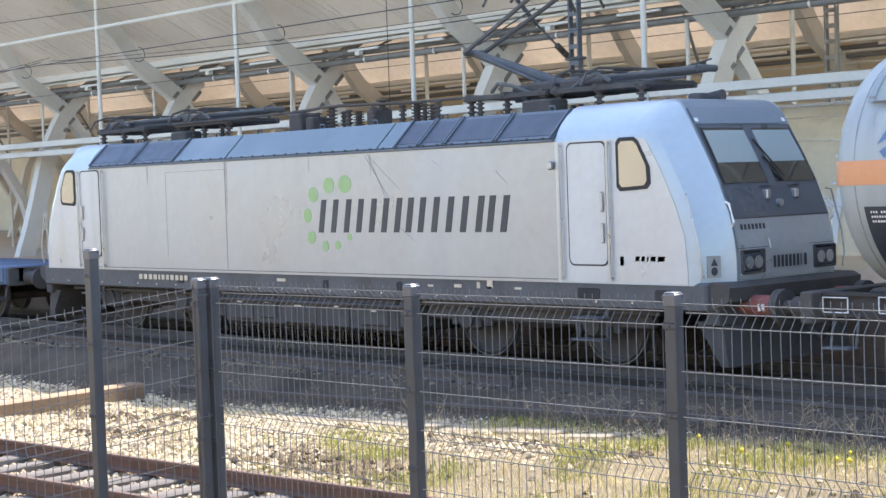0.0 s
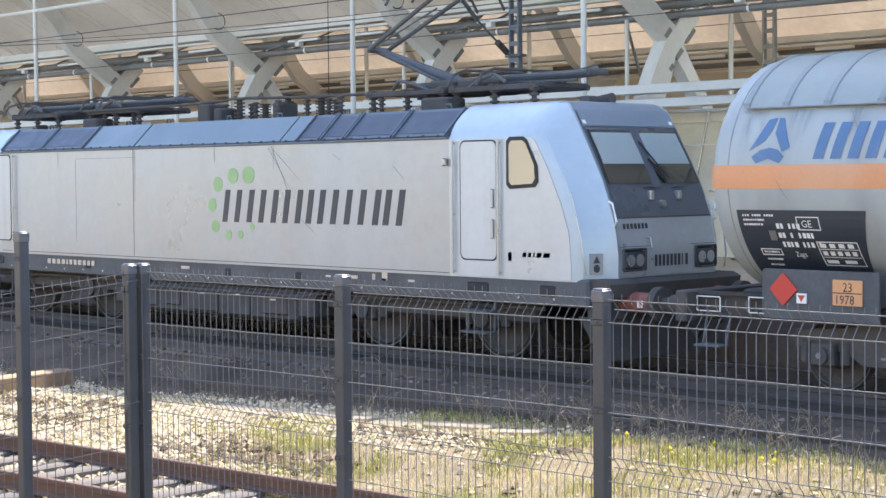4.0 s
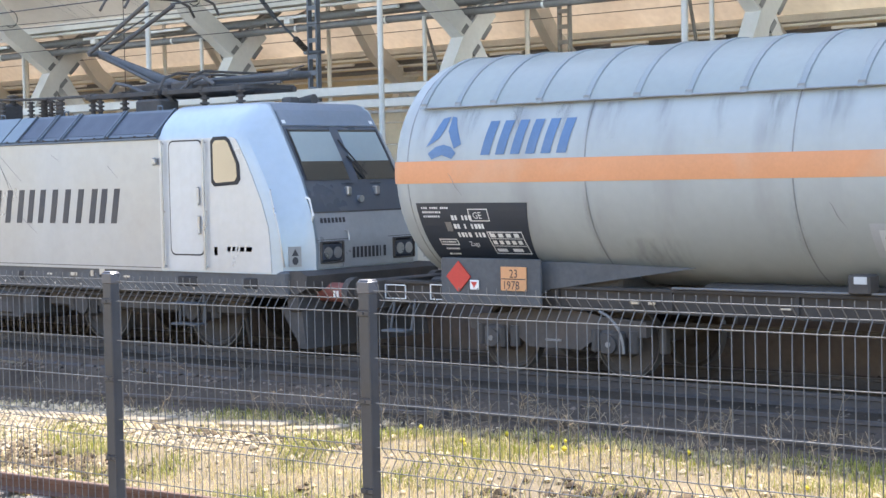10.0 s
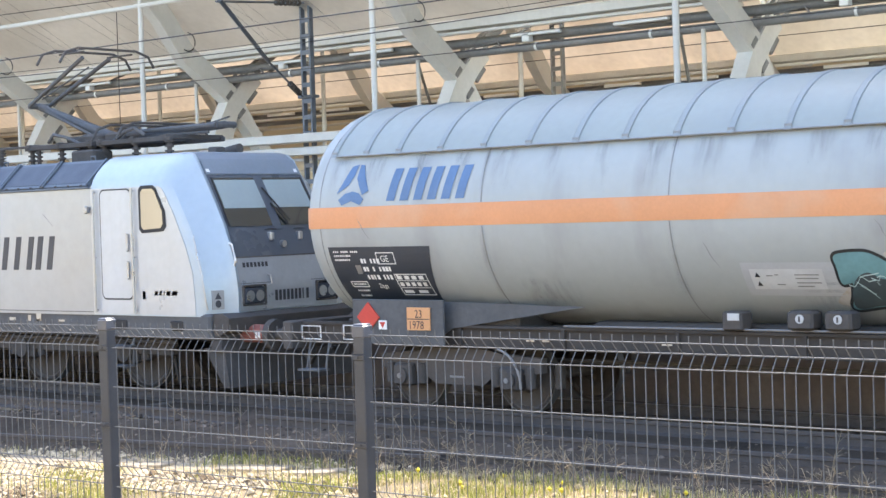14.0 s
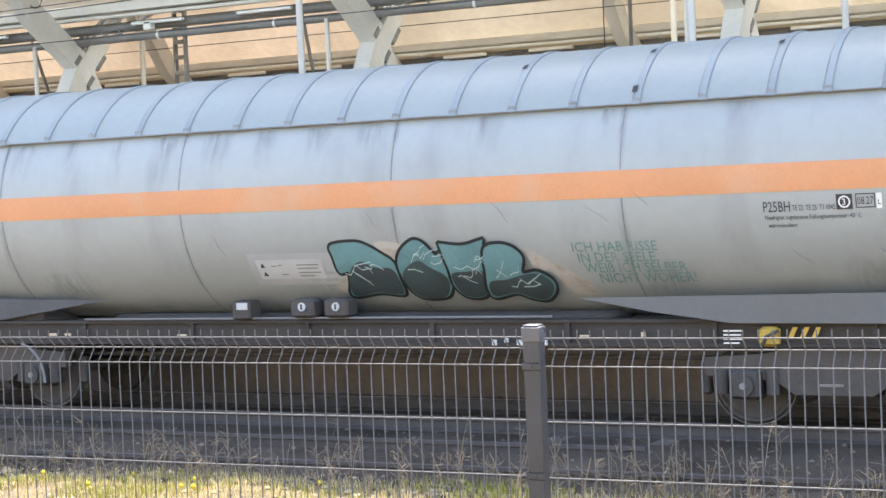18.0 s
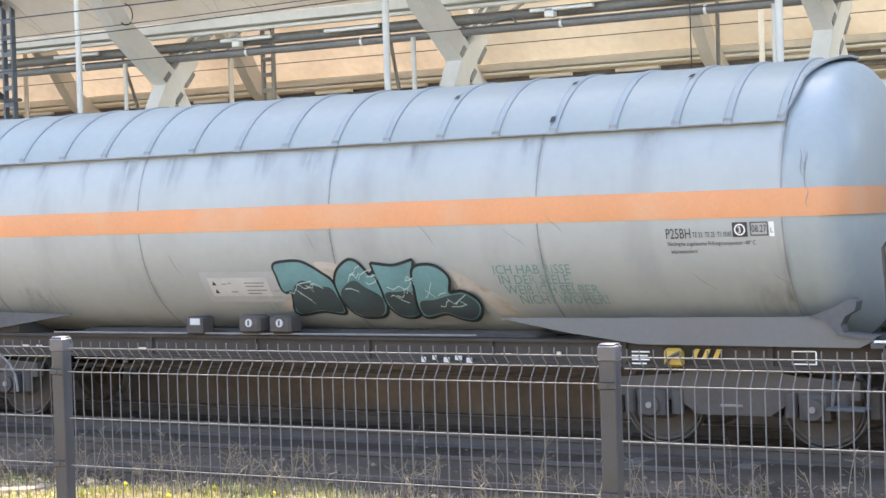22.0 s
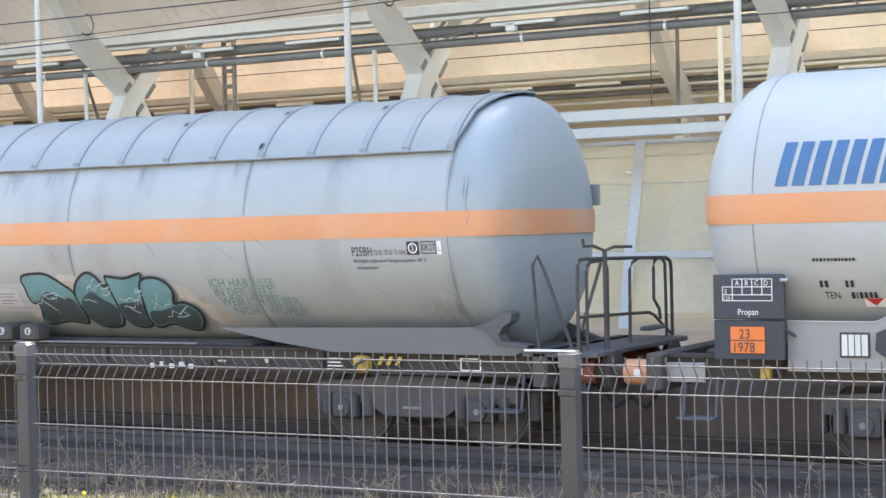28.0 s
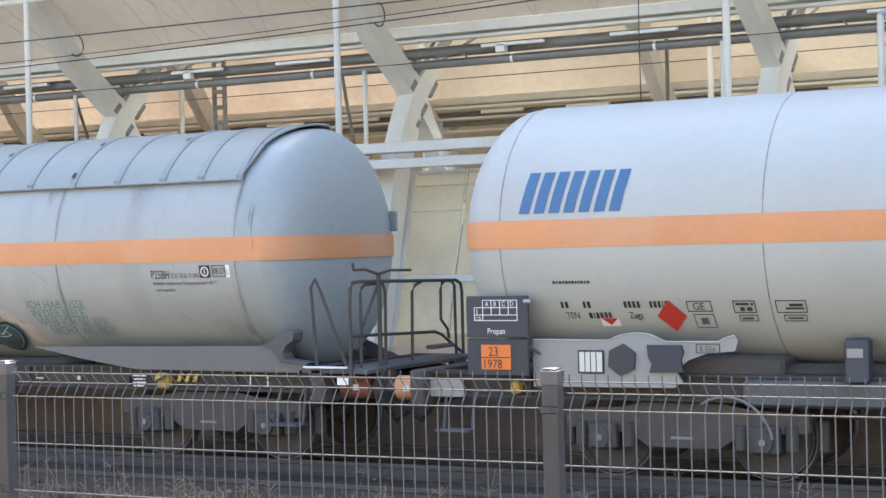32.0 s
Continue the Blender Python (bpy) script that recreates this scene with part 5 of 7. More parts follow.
def build_loco_under(L, W):
    for d in (1, -1):
        c = d * 5.2
        f = Shape().box(c - 2.3, c + 2.3, -1.16, -0.98, 0.55, 0.95, 0.04).box(c - 2.3, c + 2.3, 0.98, 1.16, 0.55, 0.95, 0.04)
        f.box(c - 0.35, c + 0.35, -1.1, 1.1, 0.5, 0.9, 0.05)
        bogie = part("bogie", f, LOCO_DARK, L, "dusty bogie frame", at=(0, 0, RAIL))
        for k in (-1.3, 1.3):
            wheelset(L, c + k, 0.625, LOCO_DARK, WHEEL_RIM)
            for y in (-1.12, 1.12):
                s = Shape().box(c + k - 0.22, c + k + 0.22, y - 0.1, y + 0.1, 0.42, 0.84, 0.05)
                s.rod((c + k, y - 0.16, 0.625), (c + k, y + 0.16, 0.625), 0.16, 14)
                part("axle_box", s, LOCO_DARK, bogie)
                for q in (-0.36, 0.36):
                    sp = Shape().rod((c + k + q, y, 0.5), (c + k + q, y, 0.9), 0.075, 10)
                    part("spring", sp, LOCO_DARK, bogie)
        for y in (-1.2, 1.2):
            part("damper", Shape().rod((c - 0.9, y, 0.75), (c + 0.3, y, 0.98), 0.05, 8), LOCO_DARK, bogie)
            part("sand_pipe", Shape().tube([(c + 2.1, y * 0.9, 1.1), (c + 2.15, y * 0.8, 0.5), (c + 2.0, y * 0.63, 0.12)], 0.03, 6), LOCO_DARK, bogie)
        for k in (0.22, -0.08):
            st = Shape().box(d * 6.42, d * 6.98, -1.62, -1.40, 0.92 + k, 0.95 + k, 0.005)
            st.rod((d * 6.44, -1.45, 0.92 + k), (d * 6.44, -1.42, 1.3), 0.018, 6).rod((d * 6.96, -1.45, 0.92 + k), (d * 6.96, -1.42, 1.3), 0.018, 6)
            part("cab_step", st, FRAME_GREY, L, "metal cab step")
    part("transformer_box", Shape().box(-2.4, 2.4, -1.35, 1.35, 0.72, 1.30, 0.06), LOCO_DARK, L, "dark underfloor transformer box")
    for x, w, z0, z1 in ((-2.2, 0.7, 0.82, 1.22), (-1.3, 0.5, 0.86, 1.24), (-0.6, 0.9, 0.80, 1.2), (0.6, 0.6, 0.78, 1.22), (1.5, 0.7, 0.84, 1.18)):
        part("access_cover", Shape().box(x, x + w, -1.38, -1.35, z0, z1, 0.015), LOCO_DARK, L, "bolted dark access cover")
        part("cover_handle", Shape().box(x + w * 0.4, x + w * 0.6, -1.40, -1.378, z1 - 0.12, z1 - 0.09, 0.005), CHROME, L)
    part("air_pipe", Shape().tube([(-7.8, -1.3, 1.22), (-2.9, -1.3, 1.22), (-2.7, -1.42, 1.16), (2.7, -1.42, 1.16), (2.9, -1.3, 1.22), (7.8, -1.3, 1.22)], 0.028, 6), LOCO_DARK, L)
    for x, w, h in ((3.9, 0.16, 0.05), (4.4, 0.07, 0.09), (4.62, 0.12, 0.12), (4.62, 0.10, 0.03), (5.2, 0.14, 0.03), (3.3, 0.12, 0.03), (-0.6, 0.24, 0.05), (7.9, 0.1, 0.04)):
        part("sill_label", Shape().box(x, x + w, -1.476, -1.466, 1.50, 1.50 + h), CHROME, L, "small pale label")
    part("battery_box", Shape().box(-2.85, -2.45, -1.38, 1.38, 0.80, 1.28, 0.05), LOCO_DARK, L)
    part("battery_box", Shape().box(2.45, 2.85, -1.38, 1.38, 0.80, 1.28, 0.05), LOCO_DARK, L)
    # dark sockets in the sill
    for x, w in ((0.75, 0.16), (2.62, 0.16), (6.66, 0.44), (8.0, 0.3), (-6.9, 0.4), (-3.6, 0.2)):
        s = Shape().box(x - w / 2, x + w / 2, -1.485, -1.40, 1.40, 1.56, 0.02)
        part("sill_socket", s, RUBBER, L, "dark recess in the sill")
    lines = Shape()
    for i in range(26):
        x = -8.4 + i * 0.66
        lines.box(x, x + 0.03, -1.478, -1.468, 1.36, 1.39)
    o = part("sill_bolts", lines, CHROME, L)
    o["kind"] = "stuff"


def build_loco_marks(L, W):
    y = -(W + 0.006)
    def bars(x, z, widths, h, gap, m, name="marking", slant=0.0, label=""):
        for w in widths:
            s = Shape().prism([(x, z), (x + w, z), (x + w + slant * h, z + h), (x + slant * h, z + h)], "y", y, y + 0.012)
            part(name, s, m, L, label)
            x += w + gap
    # large slanted emblem of dark blocks
    x, z0, z1 = 0.64, 2.32, 2.85
    h = z1 - z0
    sl = 0.20
    for w in (0.66, 0.64, 0.62, 0.56, 0.64, 0.66, 0.24, 0.60):
        n = 1 if w < 0.3 else 2
        pitch = (w - 0.01) / n
        for q in range(n):
            c = x + q * pitch
            o = [(c, z0), (c + 0.13, z0), (c + 0.13 + sl * h, z1), (c + sl * h, z1)]
            part("emblem_bar", Shape().prism(o, "y", y, y + 0.012), LETTER, L, "slanted charcoal bar of an emblem")
        x += w
    # the ring of green dots
    for cxx, czz, rx, rz in ((1.37, 3.09, 0.165, 0.145), (0.95, 3.08, 0.145, 0.13), (0.53, 2.94, 0.135, 0.125), (0.36, 2.60, 0.11, 0.12),
                             (0.44, 2.24, 0.11, 0.105), (0.81, 2.10, 0.085, 0.09), (1.14, 2.12, 0.075, 0.072), (1.46, 2.25, 0.06, 0.055)):
        o = [(cxx + rx * math.cos(a), czz + rz * math.sin(a)) for a in (2 * math.pi * i / 20 for i in range(20))]
        part("green_dot", Shape().prism(o, "y", y + 0.002, y + 0.012), GREEN, L, "green painted dot")
    bars(-5.0, 1.46, [0.12, 0.12, 0.12, 0.12, 0.06, 0.1, 0.1, 0.12, 0.1, 0.1, 0.1], 0.09, 0.05, CHROME, "sill_marking")
    bars(7.28, 1.87, [0.07], 0.12, 0, LETTER, "cab_marking")
    bars(7.55, 1.93, [0.07, 0.06, 0.03, 0.09, 0.12], 0.065, 0.035, LETTER, "small_emblem", 0.2, "small dark emblem of plain bars")
    turn = Matrix.Rotation(radians(63), 4, "Z")
    def slope(o, t0, t1):
        q = Shape().prism(o, "y", -t1, -t0)
        return q.move(lambda a, b, c: tuple(Vector((8.705, -1.28, 0)) + turn @ Vector((a, b, c))))
    p = part("warning_plate", slope([(-0.09, 1.72), (0.09, 1.72), (0.09, 2.0), (-0.09, 2.0)], -0.02, 0.012), PLATE_WHITE, L, "pale warning plate")
    part("warning_sign", slope([(-0.05, 1.87), (0.05, 1.87), (0.0, 1.97)], 0.012, 0.016), LETTER, p)
    part("warning_disc", slope([(0.045 * math.cos(a), 1.80 + 0.055 * math.sin(a)) for a in (2 * math.pi * i / 14 for i in range(14))], 0.012, 0.016), LETTER, p)
    seam = Shape()
    for x in (-2.02, ):
        seam.box(x - 0.006, x + 0.006, -W - 0.002, -W + 0.01, 1.68, 3.56)
    seam.box(-6.7, 6.1, -W - 0.002, -W + 0.01, 1.66, 1.672)
    part("panel_seam", seam, FRAME_GREY, L)
    faint = Shape().box(-3.95, -3.945, -W - 0.002, -W + 0.01, 1.9, 3.42).box(-3.95, -2.02, -W - 0.002, -W + 0.01, 3.42, 3.425)
    part("panel_seam", faint, FRAME_GREY, L)
    for x, z, dx, dz in ((1.9, 3.52, 0.55, -0.65), (2.0, 3.5, 0.42, -0.7), (1.96, 3.54, 0.75, -0.55), (3.5, 3.4, 0.2, -0.1), (2.7, 2.4, 0.4, -0.25), (4.9, 3.2, 0.25, -0.2)):
        w = 0.012
        part("scratch", Shape().prism([(x, z), (x + w, z), (x + dx + w * 0.4, z + dz), (x + dx, z + dz)], "y", -W - 0.003, -W + 0.01), SCRATCH, L, "long dark scratch in the paint")
    for x, h in ((-2.0, 0.9), (2.0, 0.35), (-4.6, 0.3), (0.4, 0.25)):
        part("rust_streak", Shape().prism([(x, 3.55), (x + 0.05, 3.55), (x + 0.035, 3.55 - h), (x + 0.02, 3.55 - h)], "y", -W - 0.0025, -W + 0.01), STREAK, L, "faint dark run below the roof edge")


GLASS_DARK = window("dark_window_glass", (0.02, 0.028, 0.03), 2.0)
SIDE_GLASS = window("side_window_glass", (0.03, 0.03, 0.03), 3.2)


# ---------------------------------------------------------------- tank wagons
def ends(x0, x1, r, dish=0.4, power=0.5, n=16):
    """Profile (x, radius) of a tank with dished ends."""
    left = [(x0 + dish * (1 - math.cos(a)), r * math.sin(a) ** power) for a in (math.pi / 2 * (i / n) ** 1.6 for i in range(1, n + 1))]
    left = [(x0, 0.02)] + left
    right = [(x0 + x1 - x, q) for x, q in reversed(left)]
    return left + right


def skin(profile, a0, a1, off=0.0, n=24, cut=None):
    """The tank's surface between two angles (degrees from straight down on the near side, upwards)."""
    rings = []
    full = a1 - a0 >= 359.9
    for x, r in profile:
        q = r + off
        xx = x
        ring = []
        for i in range(n if full else n + 1):
            a = radians(a0 + (a1 - a0) * i / n)
            ring.append((xx, -q * math.sin(a), -q * math.cos(a)))
        rings.append(ring)
    return Shape().loft(rings, caps=full, closed=full)


def height_band(profile, z0, z1, off, n=4):
    """The part of the tank's surface between two heights above its axis, on the near and the far side."""
    out = []
    for sg in (-1, 1):
        rings = []
        for x, r in profile:
            q = max(r, abs(z0) + 1e-3, abs(z1) + 1e-3) if r < max(abs(z0), abs(z1)) else r
            if r < max(abs(z0), abs(z1)):
                continue
            ring = []
            for i in range(n + 1):
                z = z0 + (z1 - z0) * i / n
                dished = r < profile[len(profile) // 2][1] * 0.995
                ring.append((x + (0.016 if x > 0 else -0.016) * dished, sg * (math.sqrt(max(r * r - z * z, 0)) + (0.010 if dished else off * 0.9)), z))
            rings.append(ring)
        out.append(Shape().loft(rings, caps=False, closed=False))
    return out


def wrap(r, zc):
    """Lays a flat drawing (x, height) on the tank's near side, where v is the height seen from the side."""
    def fn(x, v, o):
        k = max(-1, min(1, (v - zc) / r))
        q = r + o
        a = math.asin(k)
        return (x, -q * math.cos(a), zc + q * math.sin(a))
    return fn


def fine_quad(s, x0, x1, z0, z1, o, nz=6, slant=0.0):
    """A strip cut into rows so that it can bend round the tank."""
    for k in range(nz):
        a, b = z0 + (z1 - z0) * k / nz, z0 + (z1 - z0) * (k + 1) / nz
        sa, sb = slant * (a - z0), slant * (b - z0)
        s.add([(x0 + sa, a, o), (x1 + sa, a, o), (x1 + sb, b, o), (x0 + sb, b, o)], [(0, 1, 2, 3)])
    return s


def tank_text(words, size, x, z, material, parent, r, zc, name="lettering", label="", off=0.006, slant=0.0, width=1.0):
    me = text_mesh(words, size, material, name, slant, width)
    f = wrap(r, zc)
    for v in me.vertices:
        v.co = f(v.co.x + x, v.co.y + z, off)
    return part(name, me, None, parent, label)


def wagon_bogie(parent, c, d=1):
    f = Shape()
    for y in (-1.0, 1.0):
        f.prism([(c - 1.35, 0.55), (c - 1.35, 0.74), (c - 0.7, 0.78), (c - 0.45, 0.83), (c + 0.45, 0.83), (c + 0.7, 0.78), (c + 1.35, 0.74), (c + 1.35, 0.55),
                 (c + 0.6, 0.5), (c + 0.4, 0.36), (c - 0.4, 0.36), (c - 0.6, 0.5)], "y", y - 0.06, y + 0.06)
    f.box(c - 0.25, c + 0.25, -1.0, 1.0, 0.5, 0.82, 0.03)
    b = part("bogie", f, BRAKE_DUST, parent, "brown-dusted freight bogie frame", at=(0, 0, RAIL))
    for k in (-0.9, 0.9):
        wheelset(parent, c + k, 0.46, BRAKE_DUST, WHEEL_RIM)
        for y in (-1.05, 1.05):
            s = Shape().box(c + k - 0.16, c + k + 0.16, y - 0.12, y + 0.12, 0.32, 0.62, 0.03)
            s.rod((c + k, y - 0.16, 0.46), (c + k, y + 0.16, 0.46), 0.11, 12)
            part("axle_box", s, BLACK, b)
            for q in (-0.27, 0.27):
                part("spring", Shape().rod((c + k + q, y, 0.36), (c + k + q, y, 0.62), 0.07, 10), BLACK, b)
    for k in (-0.9, 0.9):
        for q in (-0.52, 0.52):
            part("brake_shoe", Shape().box(c + k + q - 0.05, c + k + q + 0.05, -0.83, -0.70, 0.32, 0.66, 0.02), BLACK, b, "brake shoe beside the wheel")
        part("axle_mark", Shape().rod((c + k, -1.225, 0.46), (c + k, -1.21, 0.46), 0.035, 10), PIPE, b)
    for z in (0.40, 0.48, 0.56):
        part("bogie_mark", Shape().box(c - 0.62, c - 0.58, -1.075, -1.06, z, z + 0.04), WHITE, b, "small white mark")
    part("bogie_plate", Shape().box(c - 0.14, c + 0.10, -1.075, -1.06, 0.45, 0.475), PIPE, b)
    part("side_bearer", Shape().box(c - 0.32, c + 0.32, -1.02, -0.72, 0.80, 0.845, 0.01), BLACK, b)
    return b


def wagon_frame(parent, left, right, left_buffer, right_buffer):
    def put(name, s, m, owner, label=""):
        return part(name, s.move(lambda x, y, z: (x, y, z + 0.28)), m, owner, label)
    for y in (-1.05, 1.05):
        k = 0.05
        s = Shape().prism([(y - 0.1, 0.995), (y + 0.1, 0.995), (y + 0.1, 1.03), (y + k, 1.03), (y + k, 1.25), (y + 0.1, 1.25), (y + 0.1, 1.285),
                           (y - 0.1, 1.285), (y - 0.1, 1.25), (y - k, 1.25), (y - k, 1.03), (y - 0.1, 1.03)], "x", -left, right)
        put("sole_bar", s, SOLE, parent, "black steel sole bar")
    for d, half, m in ((1, right, right_buffer), (-1, left, left_buffer)):
        put("head_stock", Shape().box(d * (half - 0.18), d * half, -1.35, 1.35, 0.9, 1.3, 0.02), BLACK, parent)
        for y in (-0.875, 0.875):
            put("buffer_sleeve", Shape().rod((d * half, y, 1.06), (d * (half + 0.40), y, 1.06), 0.14, 16), m, parent, "painted buffer sleeve")
            if m is not BLACK:
                put("buffer_mark", Shape().box(d * (half + 0.2), d * (half + 0.27), y - 0.148, y - 0.13, 1.03, 1.10), WHITE, parent, "small white mark")
            b = Shape().rod((d * (half + 0.38), y, 1.06), (d * (half + 0.57), y, 1.06), 0.09, 14)
            b.rod((d * (half + 0.56), y, 1.06), (d * (half + 0.62), y, 1.06), 0.23, 20)
            put("buffer", b, BLACK, parent, "round buffer")
        put("coupling_hook", Shape().tube([(d * half, 0, 1.05), (d * (half + 0.35), 0, 1.05), (d * (half + 0.45), 0, 0.9), (d * (half + 0.3), 0, 0.8)], 0.04, 8), BLACK, parent)
        put("brake_hose", Shape().tube([(d * half, -0.4, 1.0), (d * (half + 0.2), -0.4, 0.85), (d * (half + 0.4), -0.38, 0.62), (d * (half + 0.6), -0.35, 0.75)], 0.03, 8), RUBBER, parent, "rubber brake hose")
        st = Shape().box(d * (half - 0.75), d * (half - 0.35), -1.42, -1.18, 0.62, 0.65, 0.005)
        for k in (0.73, 0.37):
            st.rod((d * (half - k), -1.25, 0.62), (d * (half - k), -1.15, 1.05), 0.018, 6)
        put("foot_step", st, FRAME_GREY, parent, "grey shunter's step")
    put("brake_rod", Shape().tube([(-left + 2, -0.4, 0.8), (right - 2, -0.4, 0.8)], 0.03, 6), BLACK, parent)
    for k in range(9):
        x = -left + 1.4 + k * (left + right - 2.8) / 8
        put("frame_rib", Shape().box(x - 0.025, x + 0.025, -1.145, -1.101, 1.032, 1.248), SOLE, parent)
    for x, w, h in ((-4.4, 0.12, 0.03), (-4.15, 0.10, 0.03), (-2.4, 0.14, 0.02), (2.9, 0.12, 0.02), (3.6, 0.05, 0.05)):
        put("frame_label", Shape().box(x, x + w, -1.166, -1.148, 1.10, 1.10 + h), CHROME, parent, "small pale label on the frame")
    put("centre_sill", Shape().box(-left + 0.3, right - 0.3, -0.35, 0.35, 0.92, 1.28, 0.03), BLACK, parent)


def railing(parent, pts, r=0.02, m=None, name="railing", label="grey tube railing"):
    return part(name, Shape().tube(pts, r, 7), m or BLACK, parent, label)


def build_tank_a():
    cx = -4.15
    T = thing("tank_wagon", "weathered grey gas tank wagon with orange stripe and spray-painted side", "tank wagon", "tank wagons of the train", at=(cx, AXIS, 0))
    r, zc = 1.48, 3.0
    prof = ends(-8.11, 7.01, r)
    def put(name, s, m, label="", up=zc, parent=None):
        s.move(lambda x, y, z: (x, y, z + up))
        return part(name, s, m, parent or T, label)
    body = [p for p in prof if p[0] < 6.3] + [(6.32, r)]
    put("tank_shell", skin(body, 0, 360, 0, 64), TANK_A, "pale grey weathered tank shell")
    put("tank_end", skin([(6.32, r)] + [p for p in prof if p[0] > 6.4], 0, 360, 0, 64), TANK_END, "blue-grey dished tank end")
    for s in height_band(prof, -0.145, 0.14, 0.005):
        put("stripe", s, ORANGE, "scuffed orange stripe")
    for d in (-8.11, 7.01):
        k = 0.017 if d > 0 else -0.017
        put("stripe", Shape().box(min(d, d + k), max(d, d + k), -0.27, 0.27, -0.145, 0.14), ORANGE)
    # sunshade sheets with ribs
    e0 = math.degrees(math.acos(-0.80 / r))
    marks = [-7.49, -6.92, -6.34] + [-6.34 + 0.7165 * k for k in range(1, 17)] + [5.70, 6.28]
    for a, c in zip(marks, marks[1:]):
        put("sunshade_sheet", skin([(a + 0.012, r), ((a + c) / 2, r + rnd.uniform(-0.008, 0.006)), (c - 0.012, r)], e0, 360 - e0, 0.045, 18), TANK_SHADE, "blue-grey sunshade sheet")
    for x in marks:
        st = put("sunshade_strap", skin([(x - 0.040, r), (x - 0.036, r + 0.016), (x + 0.036, r + 0.016), (x + 0.040, r)], e0 - 0.6, 360.6 - e0, 0.044, 18), STRAP, "pale flat strap over a sunshade joint")
        put("strap_edge", skin([(x - 0.048, r), (x - 0.040, r + 0.012)], e0 - 0.6, 360.6 - e0, 0.046, 18), SHADE_RIB, "dark edge of the strap", parent=st)
        put("strap_foot", Shape().box(x - 0.05, x + 0.05, -(r + 0.065) * math.sin(radians(e0 + 1.5)), -(r + 0.045) * math.sin(radians(e0 + 1.5)), -(r + 0.05) * math.cos(radians(e0 + 1.5)) - 0.04, -(r + 0.05) * math.cos(radians(e0 + 1.5)) + 0.03, 0.006), SHADE_RIB, "bolted strap foot", parent=st)
    for x, a in ((2.24, 148), (3.67, 128), (3.69, 154), (5.10, 153)):
        put("strap_tear", skin([(x - 0.05, r), (x + 0.01, r + 0.012)], a, a + 3.2, 0.062, 2), RUBBER, "dark torn spot at a strap")
    for sg in (-1, 1):
        y, z = -sg * (r + 0.05) * math.sin(radians(e0)), -(r + 0.05) * math.cos(radians(e0))
        put("sunshade_edge", Shape().rod((marks[0], y, z), (marks[-1], y, z), 0.012, 8), SHADE_RIB, "grey sunshade edge strip")
    # the upturned end of the sunshade
    lip = [(6.26 + 0.06 * math.sin(math.pi * min(1.0, k / 5)) + 0.40 * (k / 12) ** 1.4, radians(e0 + 52 * (k / 12) ** 1.15 * (1.5 - 0.5 * k / 12))) for k in range(13)]
    pts = [(x, -(r + 0.05) * math.sin(a), -(r + 0.05) * math.cos(a)) for x, a in lip]
    pts += [(x, -y, z) for x, y, z in reversed(pts)]
    put("sunshade_lip", Shape().tube(pts, 0.015, 7), SHADE_RIB, "curved grey edge of the sunshade")
    for k in range(12):
        (xa, aa), (xb, ab) = lip[k], lip[k + 1]
        da, db = math.degrees(aa), math.degrees(ab)
        put("sunshade_gore", skin([(6.29, r), ((xa + xb) / 2, r)], da, db, 0.043, 2), TANK_SHADE)
        put("sunshade_gore", skin([(6.29, r), ((xa + xb) / 2, r)], 360 - db, 360 - da, 0.043, 2), TANK_SHADE)
    put("sunshade_gore", skin([(6.29, r), (6.66, r)], e0 + 52, 308 - e0, 0.043, 8), TANK_SHADE)
    for x in (-7.62, -4.81, -2.05, 0.84, 3.56, 6.32):
        put("seam", skin([(x - 0.007, r), (x + 0.007, r)], 0, 360, 0.004, 48), SEAM, "thin weld seam")
    wagon_frame(T, 8.55, 7.45, BLACK, BUFFER_RED)
    wagon_bogie(T, -5.6)
    wagon_bogie(T, 5.6)
    # tapered support sheets under the tank
    part("saddle_plate", Shape().prism([(-7.35, 1.30), (-7.35, 1.86), (-5.3, 1.86), (-3.5, 1.82), (-5.6, 1.52), (-6.0, 1.30)], "y", -1.16, -1.12), FRAME_GREY, T, "dark tapered support plate")
    part("saddle_plate", Shape().prism([(2.95, 1.80), (3.76, 1.65), (4.62, 1.53), (7.0, 1.52), (7.18, 1.60), (6.84, 1.66), (6.76, 1.74), (6.62, 1.84), (6.4, 1.83)], "y", -1.24, -1.20), SKIRT, T, "grey tapered support plate")
    part("saddle_plate", Shape().prism([(-7.35, 1.30), (-7.35, 1.86), (-5.3, 1.86), (-6.0, 1.30)], "y", 1.12, 1.16), FRAME_GREY, T)
    part("saddle_plate", Shape().prism([(3.0, 1.83), (4.87, 1.54), (7.0, 1.54), (6.3, 1.84)], "y", 1.20, 1.24), SKIRT, T)
    part("gusset", Shape().prism([(6.50, 1.83), (6.74, 1.92), (6.94, 2.02), (7.0, 1.99), (6.98, 1.90), (6.88, 1.84), (6.83, 1.75), (6.86, 1.68), (7.2, 1.64), (7.15, 1.60), (6.80, 1.64), (6.72, 1.74), (6.66, 1.80)], "y", -1.27, -1.06), FRAME_GREY, T, "dark bent gusset plate")
    for d in (1, -1):
        part("saddle", Shape().box(d * 4.6, d * 6.6, -1.05, 1.05, 1.28, 1.7, 0.04), BLACK, T)
    part("belly_beam", Shape().box(-3.6, 3.2, -0.9, 0.9, 1.36, 1.62, 0.05), BLACK, T, "dark beam under the tank")
